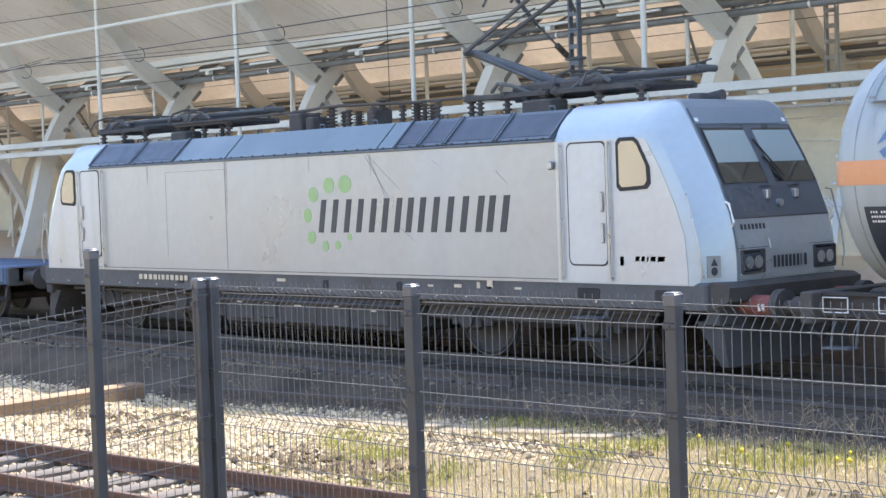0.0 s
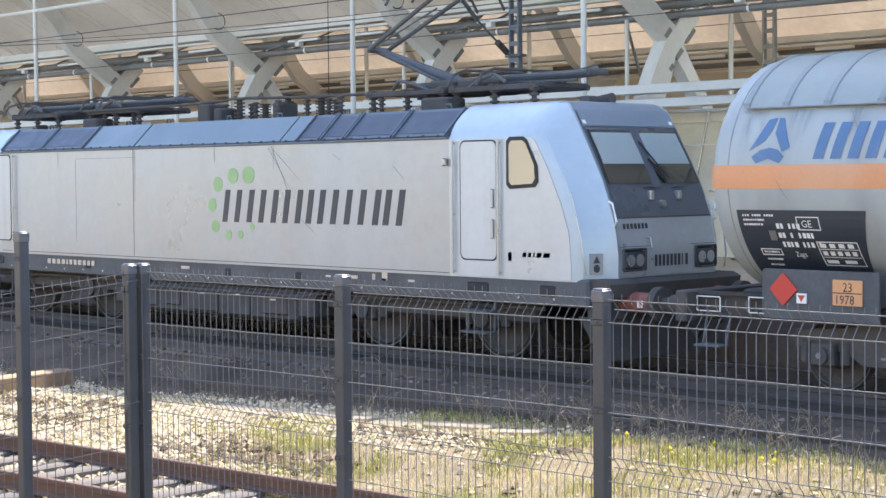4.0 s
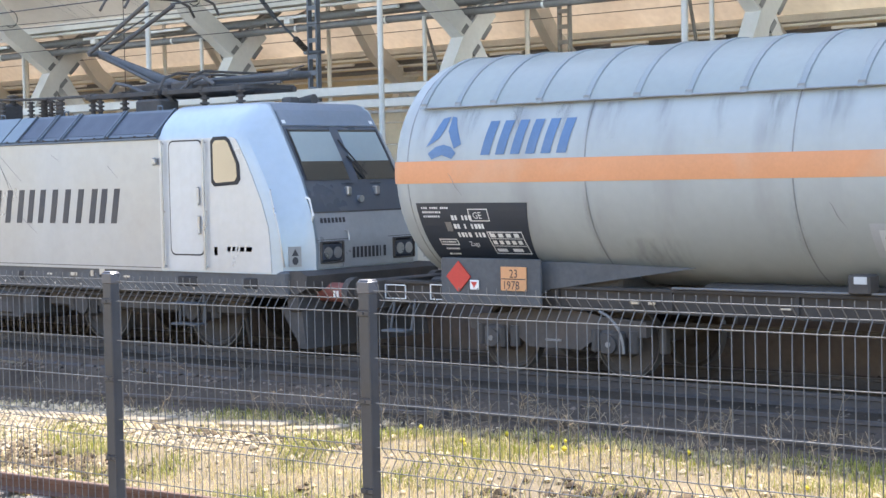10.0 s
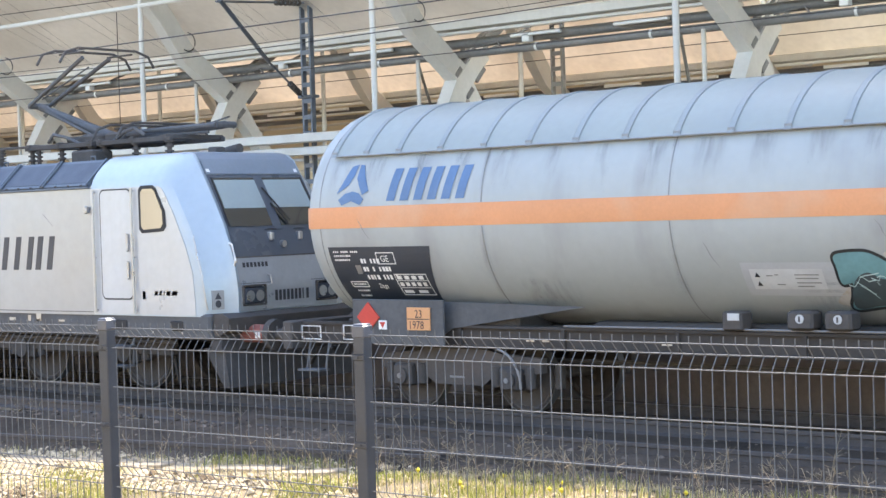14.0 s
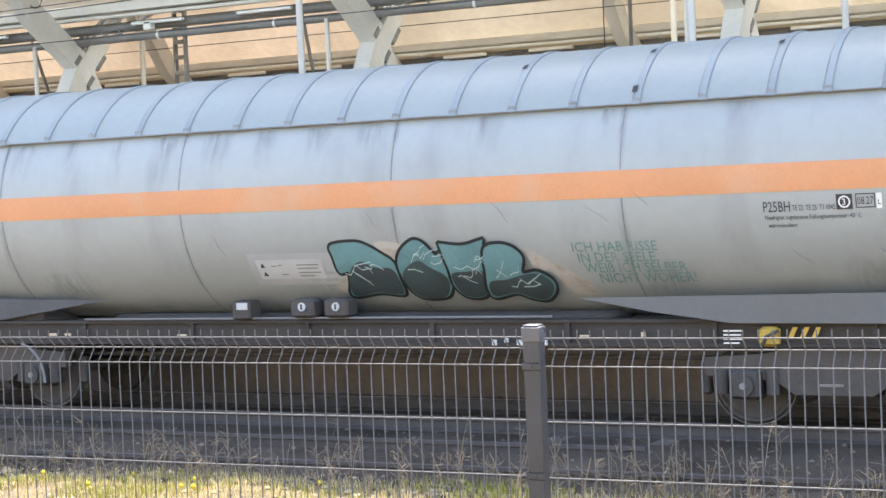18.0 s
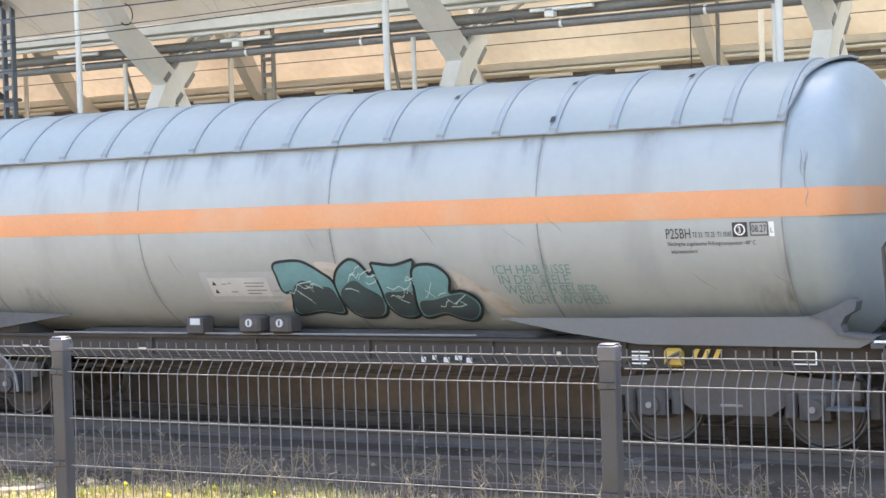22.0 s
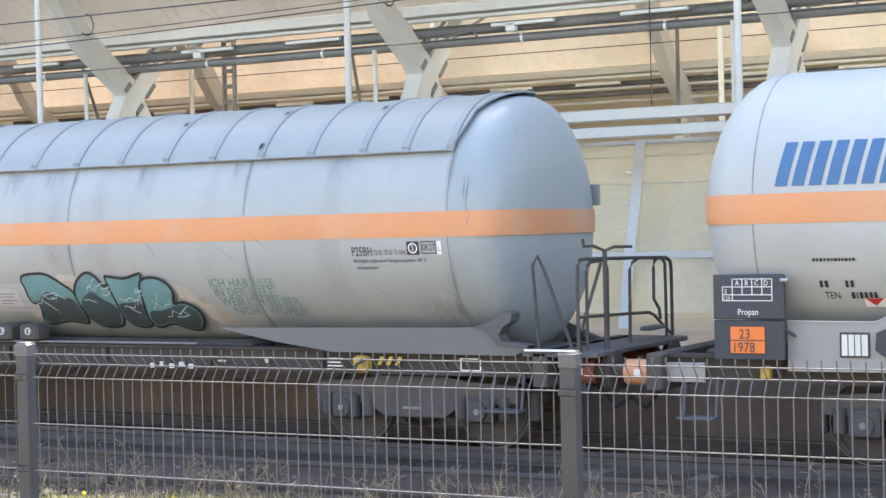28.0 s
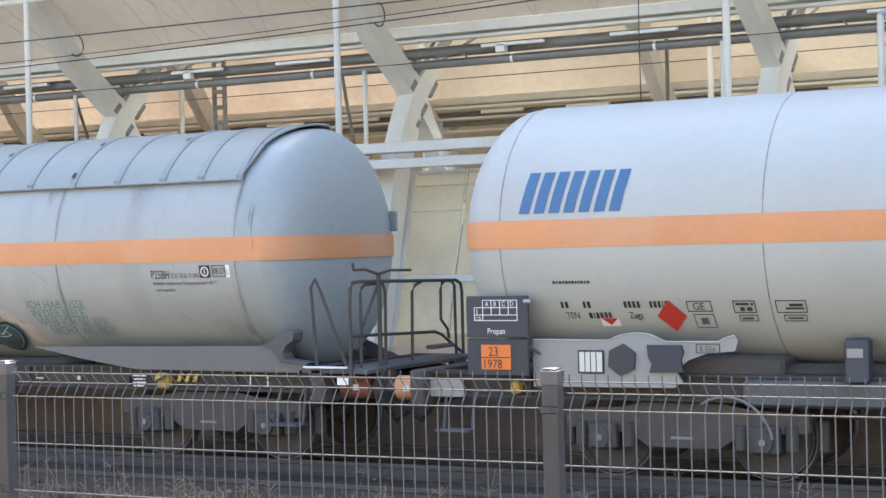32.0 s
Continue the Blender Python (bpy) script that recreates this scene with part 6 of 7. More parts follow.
    # valve boxes
    for x in (-0.535, -0.075):
        bx = part("valve_box", Shape().box(x - 0.17, x + 0.15, -1.26, -1.0, 1.60, 1.82, 0.03), BLACK, T, "dark valve box with a round gauge")
        part("gauge", Shape().rod((x, -1.275, 1.73), (x, -1.25, 1.73), 0.05, 18), PLATE_LIGHT, bx, "white round gauge")
        part("gauge_hand", Shape().box(x - 0.008, x + 0.008, -1.285, -1.275, 1.70, 1.76), LETTER, bx)
    part("label_box", Shape().box(-1.53, -1.27, -1.25, -1.0, 1.58, 1.80, 0.02), BLACK, T)
    part("label_plate", Shape().box(-1.45, -1.30, -1.262, -1.25, 1.70, 1.78), PLATE_LIGHT, T)
    # end platform with railings across the wagon's tail
    part("end_platform", Shape().box(7.15, 8.05, -1.35, 1.35, 1.52, 1.58, 0.01), FRAME_GREY, T, "grey end platform")
    part("platform_edge", Shape().box(7.20, 7.80, -1.40, -1.36, 1.585, 1.61, 0.005), WHITE, T)
    def bar(name, *pts, r=0.019):
        railing(T, [(7.85, y, z) for y, z in pts], r, name=name)
    bar("railing", (-1.38, 1.40), (-1.38, 2.30), (-1.36, 2.50), (-1.30, 2.57), (-1.15, 2.58), (0.31, 2.55), (1.20, 2.53), (1.33, 2.48), (1.36, 2.38), (1.36, 1.58), r=0.021)
    bar("middle_rail", (-1.38, 1.96), (-1.02, 1.95), (0.62, 1.90), (0.78, 1.86), (0.92, 1.79), (1.33, 1.60))
    bar("hoop", (-1.15, 1.58), (-1.14, 2.44), (-1.10, 2.51), (-1.03, 2.54), (-0.70, 2.55), (-0.62, 2.53), (-0.57, 2.44), (-0.59, 1.58))
    bar("baluster", (-0.75, 2.52), (-1.31, 1.80), (-1.32, 1.58))
    bar("baluster", (0.31, 2.54), (0.15, 2.50), (0.07, 2.42), (0.04, 1.58))
    bar("hoop", (0.98, 1.80), (0.95, 1.92), (0.78, 2.05), (0.79, 2.42), (0.83, 2.50), (0.92, 2.53), (1.08, 2.52), (1.16, 2.46), (1.17, 1.58))
    part("folding_seat", Shape().box(7.78, 7.92, 0.50, 0.98, 1.69, 1.74, 0.01), FRAME_GREY, T, "small dark shelf on the railing")
    railing(T, [(7.35, -1.32, 1.58), (7.30, -1.34, 2.52), (7.36, -1.34, 2.62), (7.45, -1.34, 2.45), (7.75, -1.32, 1.62)], 0.02, name="hand_loop", label="bent grab loop")
    post = part("hand_brake_column", Shape().rod((7.98, -0.93, 1.3), (7.98, -0.93, 2.68), 0.026, 10), BLACK, T, "dark hand-brake column")
    part("hand_brake_crank", Shape().tube([(7.98, -1.50, 2.80), (7.98, -1.48, 2.72), (7.98, -1.22, 2.72), (7.98, -0.93, 2.66), (7.98, -0.66, 2.70), (7.98, -0.18, 2.69)], 0.017, 7), BLACK, post)
    part("tail_bracket", Shape().box(6.80, 7.0, 1.18, 1.23, 3.18, 3.44, 0.01), SHADE_RIB, T, "small grey bracket on the tank end")
    ysw = part("brake_switch", Shape().box(4.90, 5.10, -1.26, -1.12, 1.29, 1.49, 0.03), YELLOW, T, "yellow brake changeover box")
    part("switch_lever", Shape().tube([(4.94, -1.29, 1.30), (5.0, -1.32, 1.40), (5.12, -1.30, 1.46)], 0.02, 6), BLACK, ysw)
    for x in (5.18, 5.30, 5.42):
        part("hazard_bar", Shape().prism([(x, 1.38), (x + 0.05, 1.38), (x + 0.10, 1.48), (x + 0.05, 1.48)], "y", -1.165, -1.15), YELLOW, T)
    def frame_mark(x, z, w, h):
        s = Shape()
        for a in ((x, x + w, z, z + 0.012), (x, x + w, z + h, z + h + 0.012), (x, x + 0.012, z, z + h), (x + w, x + w + 0.012, z, z + h)):
            s.box(a[0], a[1], -1.166, -1.152, a[2], a[3])
        part("frame_mark", s, WHITE, T, "thin white outline mark")
    frame_mark(6.28, 1.335, 0.25, 0.13)
    frame_mark(-7.55, 1.33, 0.36, 0.19)
    frame_mark(-7.05, 1.33, 0.24, 0.19)
    frame_mark(-8.35, 1.32, 0.36, 0.18)
    for k in range(4):
        part("frame_bar", Shape().box(4.5, 4.5 + rnd.uniform(0.14, 0.24), -1.166, -1.152, 1.31 + k * 0.042, 1.325 + k * 0.042), WHITE, T)
    for k in range(5):
        part("frame_bar", Shape().box(1.85 + k * 0.15, 1.85 + k * 0.15 + rnd.uniform(0.04, 0.10), -1.166, -1.152, 1.285 + 0.03 * (k % 2), 1.345 + 0.02 * (k % 2)), PLATE_LIGHT, T)
    part("tread_plate_mark", Shape().box(8.02 - 0.35, 8.02 - 0.2, -1.40, -1.385, 1.40, 1.49), WHITE, T)
    part("hanging_hose", Shape().tube([(-4.9 + 0.42 * math.sin(a), -1.2, 0.78 + 0.5 * math.cos(a)) for a in (radians(9 * k) for k in range(1, 11))], 0.018, 6), PIPE, T, "thin pale hanging hose")
    part("belly_pipe", Shape().rod((-3.8, -1.18, 1.585), (2.6, -1.18, 1.60), 0.014, 6), PIPE, T, "thin pipe along the frame")
    build_tank_a_marks(T, r, zc, cx)
    build_tank_a_side(T, r, zc, cx)
    return T


def build_tank_a_marks(T, r, zc, cx):
    f = wrap(r, zc)
    X = lambda x: x - cx
    def flat(s, name, m, label="", parent=None):
        s.move(f)
        return part(name, s, m, parent or T, label, smooth=60)
    # faded emblem of three blades, and slanted bars
    for o in ([(-1.0, -0.42), (-0.50, 0.50), (-0.30, 0.92), (0.10, 1.0), (-0.02, 0.45), (-0.30, -0.02), (-0.62, -0.22)],
              [(0.20, 1.0), (0.46, 0.95), (0.62, 0.52), (1.0, -0.32), (0.62, -0.52), (0.40, -0.12), (0.16, 0.32)],
              [(-0.86, -0.72), (-0.45, -0.42), (0.0, -0.32), (0.42, -0.42), (0.74, -0.72), (0.52, -1.0), (-0.04, -0.80), (-0.62, -1.0)]):
        ox, oz = sum(p[0] for p in o) / len(o), sum(p[1] for p in o) / len(o)
        s, n = Shape(), len(o)
        for i in range(n):
            for u0, u1 in ((0.0, 0.5), (0.5, 1.0)):
                q = [(ox + (p[0] - ox) * u, oz + (p[1] - oz) * u) for p, u in ((o[i], u0), (o[(i + 1) % n], u0), (o[(i + 1) % n], u1), (o[i], u1))]
                s.add([(X(-11.18) + 0.29 * a, 3.43 + 0.27 * c, 0.006) for a, c in q], [(0, 1, 2, 3)])
        flat(s, "emblem_blade", FADED_BLUE, "faded blue curved blade")
    x = X(-10.62)
    for k in range(6):
        c = x + 0.06 + 0.235 * k
        flat(fine_quad(Shape(), c, c + 0.145, 3.20, 3.62, 0.006, 6, 0.22), "emblem_bar", FADED_BLUE, "plain slanted blue bar")
    # dark data panel
    s = Shape()
    for k in range(8):
        a, b = 1.82 + k * 0.098, 1.82 + (k + 1) * 0.098
        s.add([(X(-11.68), a, 0.006), (X(-10.06 + 0.19 * k / 8), a, 0.006), (X(-10.06 + 0.19 * (k + 1) / 8), b, 0.006), (X(-11.68), b, 0.006)], [(0, 1, 2, 3)])
    flat(s, "data_panel", BOARD, "dark painted data panel")
    def glyphs(x, z, groups, w, h, gap):
        for n in groups:
            for _ in range(n):
                flat(fine_quad(Shape(), X(x), X(x + w * rnd.uniform(0.7, 1.15)), z, z + h, 0.011, 1), "data_bar", WHITE, "small white mark")
                x += w + gap
            x += w + gap
    for k, z in enumerate((2.53, 2.475, 2.42)):
        glyphs(-11.6, z, ((3, 4, 4), (9,), (8,))[k], 0.026, 0.024, 0.009)
    glyphs(-11.14, 2.385, (2, 3), 0.042, 0.062, 0.015)
    glyphs(-11.14, 2.275, (2, 1, 4), 0.042, 0.062, 0.015)
    glyphs(-11.12, 2.165, (4, 3, 1), 0.042, 0.062, 0.015)
    glyphs(-11.44, 2.09, (7,), 0.025, 0.022, 0.008)
    glyphs(-11.44, 2.00, (7,), 0.025, 0.022, 0.008)
    glyphs(-11.44, 1.93, (6,), 0.025, 0.022, 0.008)
    flat(fine_quad(Shape(), X(-11.27), X(-11.17), 2.24, 2.36, 0.011, 1), "data_plate", CHROME, "small pale plate")
    def outline(x0, x1, z0, z1, name):
        for a in ((x0, x1, z0, z0 + 0.012), (x0, x1, z1 - 0.012, z1), (x0, x0 + 0.012, z0 + 0.012, z1 - 0.012), (x1 - 0.012, x1, z0 + 0.012, z1 - 0.012)):
            flat(fine_quad(Shape(), X(a[0]), X(a[1]), a[2], a[3], 0.011, 2), name, WHITE)
    outline(-10.84, -10.52, 2.37, 2.53, "code_frame")
    outline(-11.48, -11.18, 2.06, 2.14, "code_frame")
    outline(-10.64, -10.08, 1.95, 2.24, "load_table")
    for z in (2.05, 2.145):
        flat(fine_quad(Shape(), X(-10.62), X(-10.10), z, z + 0.008, 0.011, 1), "table_line", WHITE)
    for k, (n, z, h) in enumerate(((4, 2.165, 0.05), (5, 2.075, 0.05), (2, 1.98, 0.04))):
        for i in range(n):
            x = -10.60 + i * 0.50 / n
            flat(fine_quad(Shape(), X(x), X(x + 0.32 / n), z, z + h, 0.011, 1), "table_bar", WHITE)
    tank_text("Zags", 0.085, X(-11.0), 2.05, WHITE, T, r, zc, off=0.011)
    tank_text("GE", 0.12, X(-10.78), 2.405, WHITE, T, r, zc, off=0.011)
    # hazard plate and placard on a bracket below
    B = Shape().box(X(-11.35), X(-9.75), -1.34, -1.30, 1.30, 1.90, 0.01)
    b = part("placard_board", B, FRAME_GREY, T, "dark bracket board")
    p = part("hazard_plate", Shape().box(X(-10.36), X(-9.96), -1.36, -1.342, 1.50, 1.80, 0.004), FADED_PLATE, b, "orange hazard plate")
    for w, z in (("23", 1.665), ("1978", 1.52)):
        me = text_mesh(w, 0.15, LETTER, "plate_number", width=0.9)
        k = 0.055 if w == "23" else 0.0
        for v in me.vertices:
            v.co = (v.co.x + X(-10.33) + k * 2, -1.364, v.co.y + z)
        part("plate_number", me, None, b)
    part("plate_line", Shape().box(X(-10.35), X(-9.97), -1.364, -1.358, 1.642, 1.654), LETTER, b)
    q = 0.2
    part("placard", Shape().prism([(X(-11.05) - q, 1.66), (X(-11.05), 1.66 - q), (X(-11.05) + q, 1.66), (X(-11.05), 1.66 + q)], "y", -1.36, -1.342), RED, b, "red diamond placard")
    part("small_sign", Shape().box(X(-10.86), X(-10.72), -1.36, -1.342, 1.50, 1.62, 0.003), WHITE, b)
    part("small_triangle", Shape().prism([(X(-10.84), 1.60), (X(-10.74), 1.60), (X(-10.79), 1.52)], "y", -1.366, -1.358), RED, b)


def build_tank_a_side(T, r, zc, cx):
    """Plates, lettering and spray paint on the near side."""
    f = wrap(r, zc)
    X = lambda x: x - cx
    def flat(s, name, m, label="", parent=None):
        s.move(f)
        return part(name, s, m, parent or T, label, smooth=60)
    def quad(x0, x1, z0, z1, o=0.006, n=4):
        return fine_quad(Shape(), X(x0), X(x1), z0, z1, o, n)
    # white label plate on its grey field
    flat(quad(-5.38, -4.13, 1.98, 2.36, 0.005), "plate_field", FRAME_PALE, "grey painted field")
    pl = flat(quad(-5.28, -4.38, 2.06, 2.29, 0.012), "label_plate", PLATE_LIGHT, "white label plate with small signs")
    for x, z, w in ((-4.95, 2.21, 0.08), (-4.85, 2.22, 0.05), (-4.6, 2.22, 0.30), (-4.6, 2.18, 0.28), (-4.6, 2.13, 0.30), (-4.85, 2.11, 0.1), (-4.6, 2.09, 0.2)):
        flat(fine_quad(Shape(), X(x - 0.13), X(x - 0.13 + w), z, z + 0.012, 0.016, 1), "plate_mark", SCRATCH)
    for z in (2.20, 2.10):
        flat(Shape().add([(X(-5.23), z, 0.016), (X(-5.16), z, 0.016), (X(-5.195), z + 0.055, 0.016)], [(0, 1, 2)]), "plate_mark", LETTER)
    tank_text("P25BH", 0.15, X(0.90), 2.655, LETTER, T, r, zc, label="black stencilled letters", width=0.68)
    tank_text("TE 22  TE 25  T1 0045", 0.075, X(1.20), 2.665, LETTER, T, r, zc, width=0.62)
    tank_text("Niedrigste zugelassene Füllungstemperatur -40° C", 0.062, X(0.91), 2.58, LETTER, T, r, zc, width=0.77)
    tank_text("wärmeisoliert", 0.062, X(0.94), 2.50, LETTER, T, r, zc, width=0.85)
    flat(quad(1.64, 1.80, 2.66, 2.81, 0.006, 2), "badge", LETTER, "black square badge")
    flat(Shape().add([(X(1.72) + q * math.cos(a), 2.735 + q * math.sin(a), 0.010) for q in (0.060, 0.045) for a in (2 * math.pi * i / 18 for i in range(18))],
                     [(i, (i + 1) % 18, 18 + (i + 1) % 18, 18 + i) for i in range(18)]), "badge_ring", WHITE)
    tank_text("3", 0.09, X(1.695), 2.705, WHITE, T, r, zc, off=0.014)
    s = Shape()
    for a in ((1.83, 2.01, 2.67, 2.68), (1.83, 2.01, 2.80, 2.81), (1.83, 1.84, 2.67, 2.81), (2.01, 2.02, 2.67, 2.81)):
        fine_quad(s, X(a[0]), X(a[1]), a[2], a[3], 0.006, 1)
    flat(s, "date_frame", LETTER)
    tank_text("08.27", 0.105, X(1.845), 2.705, LETTER, T, r, zc, width=0.68)
    flat(quad(2.03, 2.085, 2.66, 2.81, 0.006, 1), "date_field", WHITE)
    tank_text("L", 0.07, X(2.042), 2.70, LETTER, T, r, zc, off=0.010)
    # sprayed bubble shapes
    def blob(pts, o, name, m, label=""):
        cxx, czz = sum(p[0] for p in pts) / len(pts), sum(p[1] for p in pts) / len(pts)
        s, n = Shape(), len(pts)
        for k in range(5):
            for i in range(n):
                a, b = pts[i], pts[(i + 1) % n]
                u0, u1 = k / 5, (k + 1) / 5
                q = [(cxx + (p[0] - cxx) * u, czz + (p[1] - czz) * u, o) for p, u in ((a, u0), (b, u0), (b, u1), (a, u1))]
                s.add([(X(x), z, w) for x, z, w in q], [(0, 1, 2, 3)])
        return flat(s, name, m, label)
    def smooth_loop(pts, n=5):
        out = []
        m = len(pts)
        for i in range(m):
            p0, p1, p2, p3 = pts[i - 1], pts[i], pts[(i + 1) % m], pts[(i + 2) % m]
            for k in range(n):
                t = k / n
                out.append(tuple(0.5 * ((2 * b) + (c - a) * t + (2 * a - 5 * b + 4 * c - d) * t * t + (-a + 3 * b - 3 * c + d) * t ** 3) for a, b, c, d in zip(p0, p1, p2, p3)))
        return out
    first = [(-4.21, 2.42), (-4.11, 2.46), (-3.85, 2.47), (-3.70, 2.42), (-3.56, 2.33), (-3.44, 2.23), (-3.44, 2.06), (-3.49, 1.85), (-3.80, 1.87), (-4.18, 1.83), (-4.11, 1.99), (-4.07, 2.13), (-4.19, 2.12), (-4.20, 2.30)]
    first_dark = [(-4.04, 2.14), (-3.86, 2.25), (-3.70, 2.18), (-3.50, 2.16), (-3.45, 2.04), (-3.50, 1.86), (-3.81, 1.88), (-4.15, 1.85)]
    second = [(-3.39, 2.20), (-3.31, 2.35), (-3.18, 2.45), (-3.08, 2.48), (-2.98, 2.43), (-2.86, 2.29), (-2.76, 2.37), (-2.76, 2.23), (-2.79, 2.01), (-2.92, 1.84), (-3.15, 1.80), (-3.32, 1.84), (-3.38, 1.99)]
    second_dark = [(-3.37, 2.10), (-3.13, 2.25), (-2.99, 2.17), (-2.83, 2.06), (-2.86, 1.92), (-2.99, 1.82), (-3.22, 1.81), (-3.35, 1.90)]
    third = [(-2.79, 2.42), (-2.77, 2.435), (-2.51, 2.41), (-2.26, 2.465), (-2.25, 2.45), (-2.31, 2.23), (-2.28, 2.06), (-2.36, 1.91), (-2.51, 1.82), (-2.70, 1.83), (-2.78, 1.96), (-2.76, 2.15)]
    third_dark = [(-2.74, 2.10), (-2.55, 2.12), (-2.38, 2.13), (-2.30, 2.04), (-2.38, 1.90), (-2.51, 1.83), (-2.70, 1.84), (-2.76, 1.96)]
    fourth = [(-2.25, 2.37), (-2.07, 2.42), (-1.91, 2.38), (-1.82, 2.27), (-1.88, 2.10), (-1.69, 2.11), (-1.55, 2.01), (-1.58, 1.89), (-1.74, 1.79), (-1.91, 1.81), (-2.06, 1.87), (-2.34, 1.82), (-2.38, 1.90), (-2.31, 2.13)]
    fourth_dark = [(-2.30, 2.01), (-2.10, 2.03), (-1.88, 2.08), (-1.70, 2.09), (-1.57, 2.00), (-1.60, 1.89), (-1.74, 1.80), (-1.90, 1.82), (-2.05, 1.88), (-2.31, 1.84), (-2.36, 1.90)]
    shapes = [first, second, third, fourth]
    lower_halves = [first_dark, second_dark, third_dark, fourth_dark]
    sprays = [
        [(-1.9, 2.38), (-1.69, 2.32), (-1.49, 2.19), (-1.23, 2.03), (-1.11, 1.85), (-1.39, 1.84), (-1.44, 2.04), (-1.62, 2.11), (-1.75, 2.09), (-1.75, 2.21)],
        [(-3.63, 2.45), (-3.3, 2.44), (-3.29, 2.28), (-3.35, 2.2)],
        [(-4.34, 1.92), (-4.0, 2.13), (-3.94, 1.88), (-4.19, 1.86)]]
    for sh in sprays:
        blob(smooth_loop(sh), 0.005, "tan_overspray", SPRAY_PALE, "pale tan overspray")
    for k, sh in enumerate(shapes):
        lo = smooth_loop(sh)
        cxx, czz = sum(p[0] for p in lo) / len(lo), sum(p[1] for p in lo) / len(lo)
        rim = []
        area = sum(p[0] * q[1] - q[0] * p[1] for p, q in zip(lo, lo[1:] + lo[:1]))
        for i, p in enumerate(lo):
            t = Vector(lo[(i + 2) % len(lo)]) - Vector(lo[i - 2])
            n = Vector((t.y, -t.x)).normalized() * (0.034 if area > 0 else -0.034)
            rim.append((p[0] + n.x, p[1] + n.y))
        blob(rim, 0.008 + 0.009 * k, "spray_outline", SPRAY_BLACK, "black sprayed outline")
        blob(lo, 0.011 + 0.009 * k, "spray_fill", SPRAY_TEAL, "teal sprayed bubble shape")
        blob(smooth_loop(lower_halves[k]), 0.014 + 0.009 * k, "spray_shade", SPRAY_DARK, "dark teal lower half")
        o = 0.017 + 0.009 * k
        for _ in range(7):
            ax, az = cxx + rnd.uniform(-0.25, 0.25), czz + rnd.uniform(-0.12, 0.15)
            s = Shape()
            for _ in range(3):
                bx, bz = ax + rnd.uniform(0.02, 0.09), az + rnd.uniform(-0.07, 0.07)
                s.add([(X(ax), az, o), (X(bx), bz, o), (X(bx), bz + 0.011, o), (X(ax), az + 0.011, o)], [(0, 1, 2, 3)])
                ax, az = bx, bz
            flat(s, "spray_crack", SPRAY_LIGHT, "pale crack line")
    for k, (w, x) in enumerate((("ICH HAB RISSE", -1.24), ("IN DER SEELE,", -1.20), ("WEIß ICH SELBER", -1.15), ("NICHT WOHER!", -1.02))):
        tank_text(w, 0.15, X(x), 2.30 - k * 0.115, SPRAY_FADED, T, r, zc, "faded_scrawl", "faded green scrawled line", width=1.0)
    # dirt that has run down from the sunshade's joints and along the welds
    for k in range(19):
        x = -11.5 + 0.7165 * k + rnd.uniform(-0.05, 0.05)
        w, h = rnd.uniform(0.10, 0.24), rnd.uniform(0.25, 0.60)
        if rnd.random() < 0.75:
            flat(fine_quad(Shape(), X(x - w), X(x + w), 3.79 - h, 3.79, 0.0045, 6), "dirt_run", SMUDGE, "soft grey run of dirt")
    for x in (-8.96, -6.20, -3.31, -0.59, 2.17):
        flat(fine_quad(Shape(), X(x - 0.09), X(x + 0.07), 1.85, 2.86, 0.0045, 10), "weld_stain", SMUDGE_DOWN, "dark stain along a weld")
        flat(fine_quad(Shape(), X(x - 0.05), X(x + 0.06), 3.14, 3.79, 0.0045, 6), "weld_stain", SMUDGE, "dark stain along a weld")
    for k in range(7):
        x, w = rnd.uniform(-9.0, 2.2), rnd.uniform(0.25, 0.5)
        flat(fine_quad(Shape(), X(x - w), X(x + w), 1.80, 2.2, 0.0045, 5), "dirt_patch", SMUDGE_DOWN, "soft grey patch of dirt")
    # scratches and scuffs
    for x, z, dx, dz in ((-3.55, 2.62, -0.12, 0.2), (-3.3, 2.66, -0.05, 0.2), (-1.9, 2.62, -0.25, 0.32), (-0.75, 2.6, -0.3, 0.22), (-0.3, 2.75, -0.2, 0.2), (1.1, 2.3, 0.25, -0.2), (2.0, 2.28, 0.16, -0.12),
                         (2.42, 3.12, -0.02, 0.42), (2.40, 3.3, 0.03, 0.22), (2.38, 3.25, -0.03, 0.3), (2.43, 2.95, 0.015, 0.2), (-9.9, 3.4, -0.3, 0.4), (-10.9, 2.7, -0.2, 0.3), (-5.8, 2.6, 0.15, -0.3)):
        s = Shape()
        n = 6
        for k in range(n):
            a, b = k / n, (k + 1) / n
            wa, wb = 0.010 * math.sin(k * 1.3 + x), 0.010 * math.sin((k + 1) * 1.3 + x)
            ta, tb = 0.012 * (1 - abs(2 * a - 0.9)) + 0.002, 0.012 * (1 - abs(2 * b - 0.9)) + 0.002
            s.add([(X(x + dx * a) + wa, z + dz * a, 0.005), (X(x + dx * a) + wa + ta, z + dz * a, 0.005), (X(x + dx * b) + wb + tb, z + dz * b, 0.005), (X(x + dx * b) + wb, z + dz * b, 0.005)], [(0, 1, 2, 3)])
        flat(s, "scratch", SCRATCH, "dark scratch in the paint")


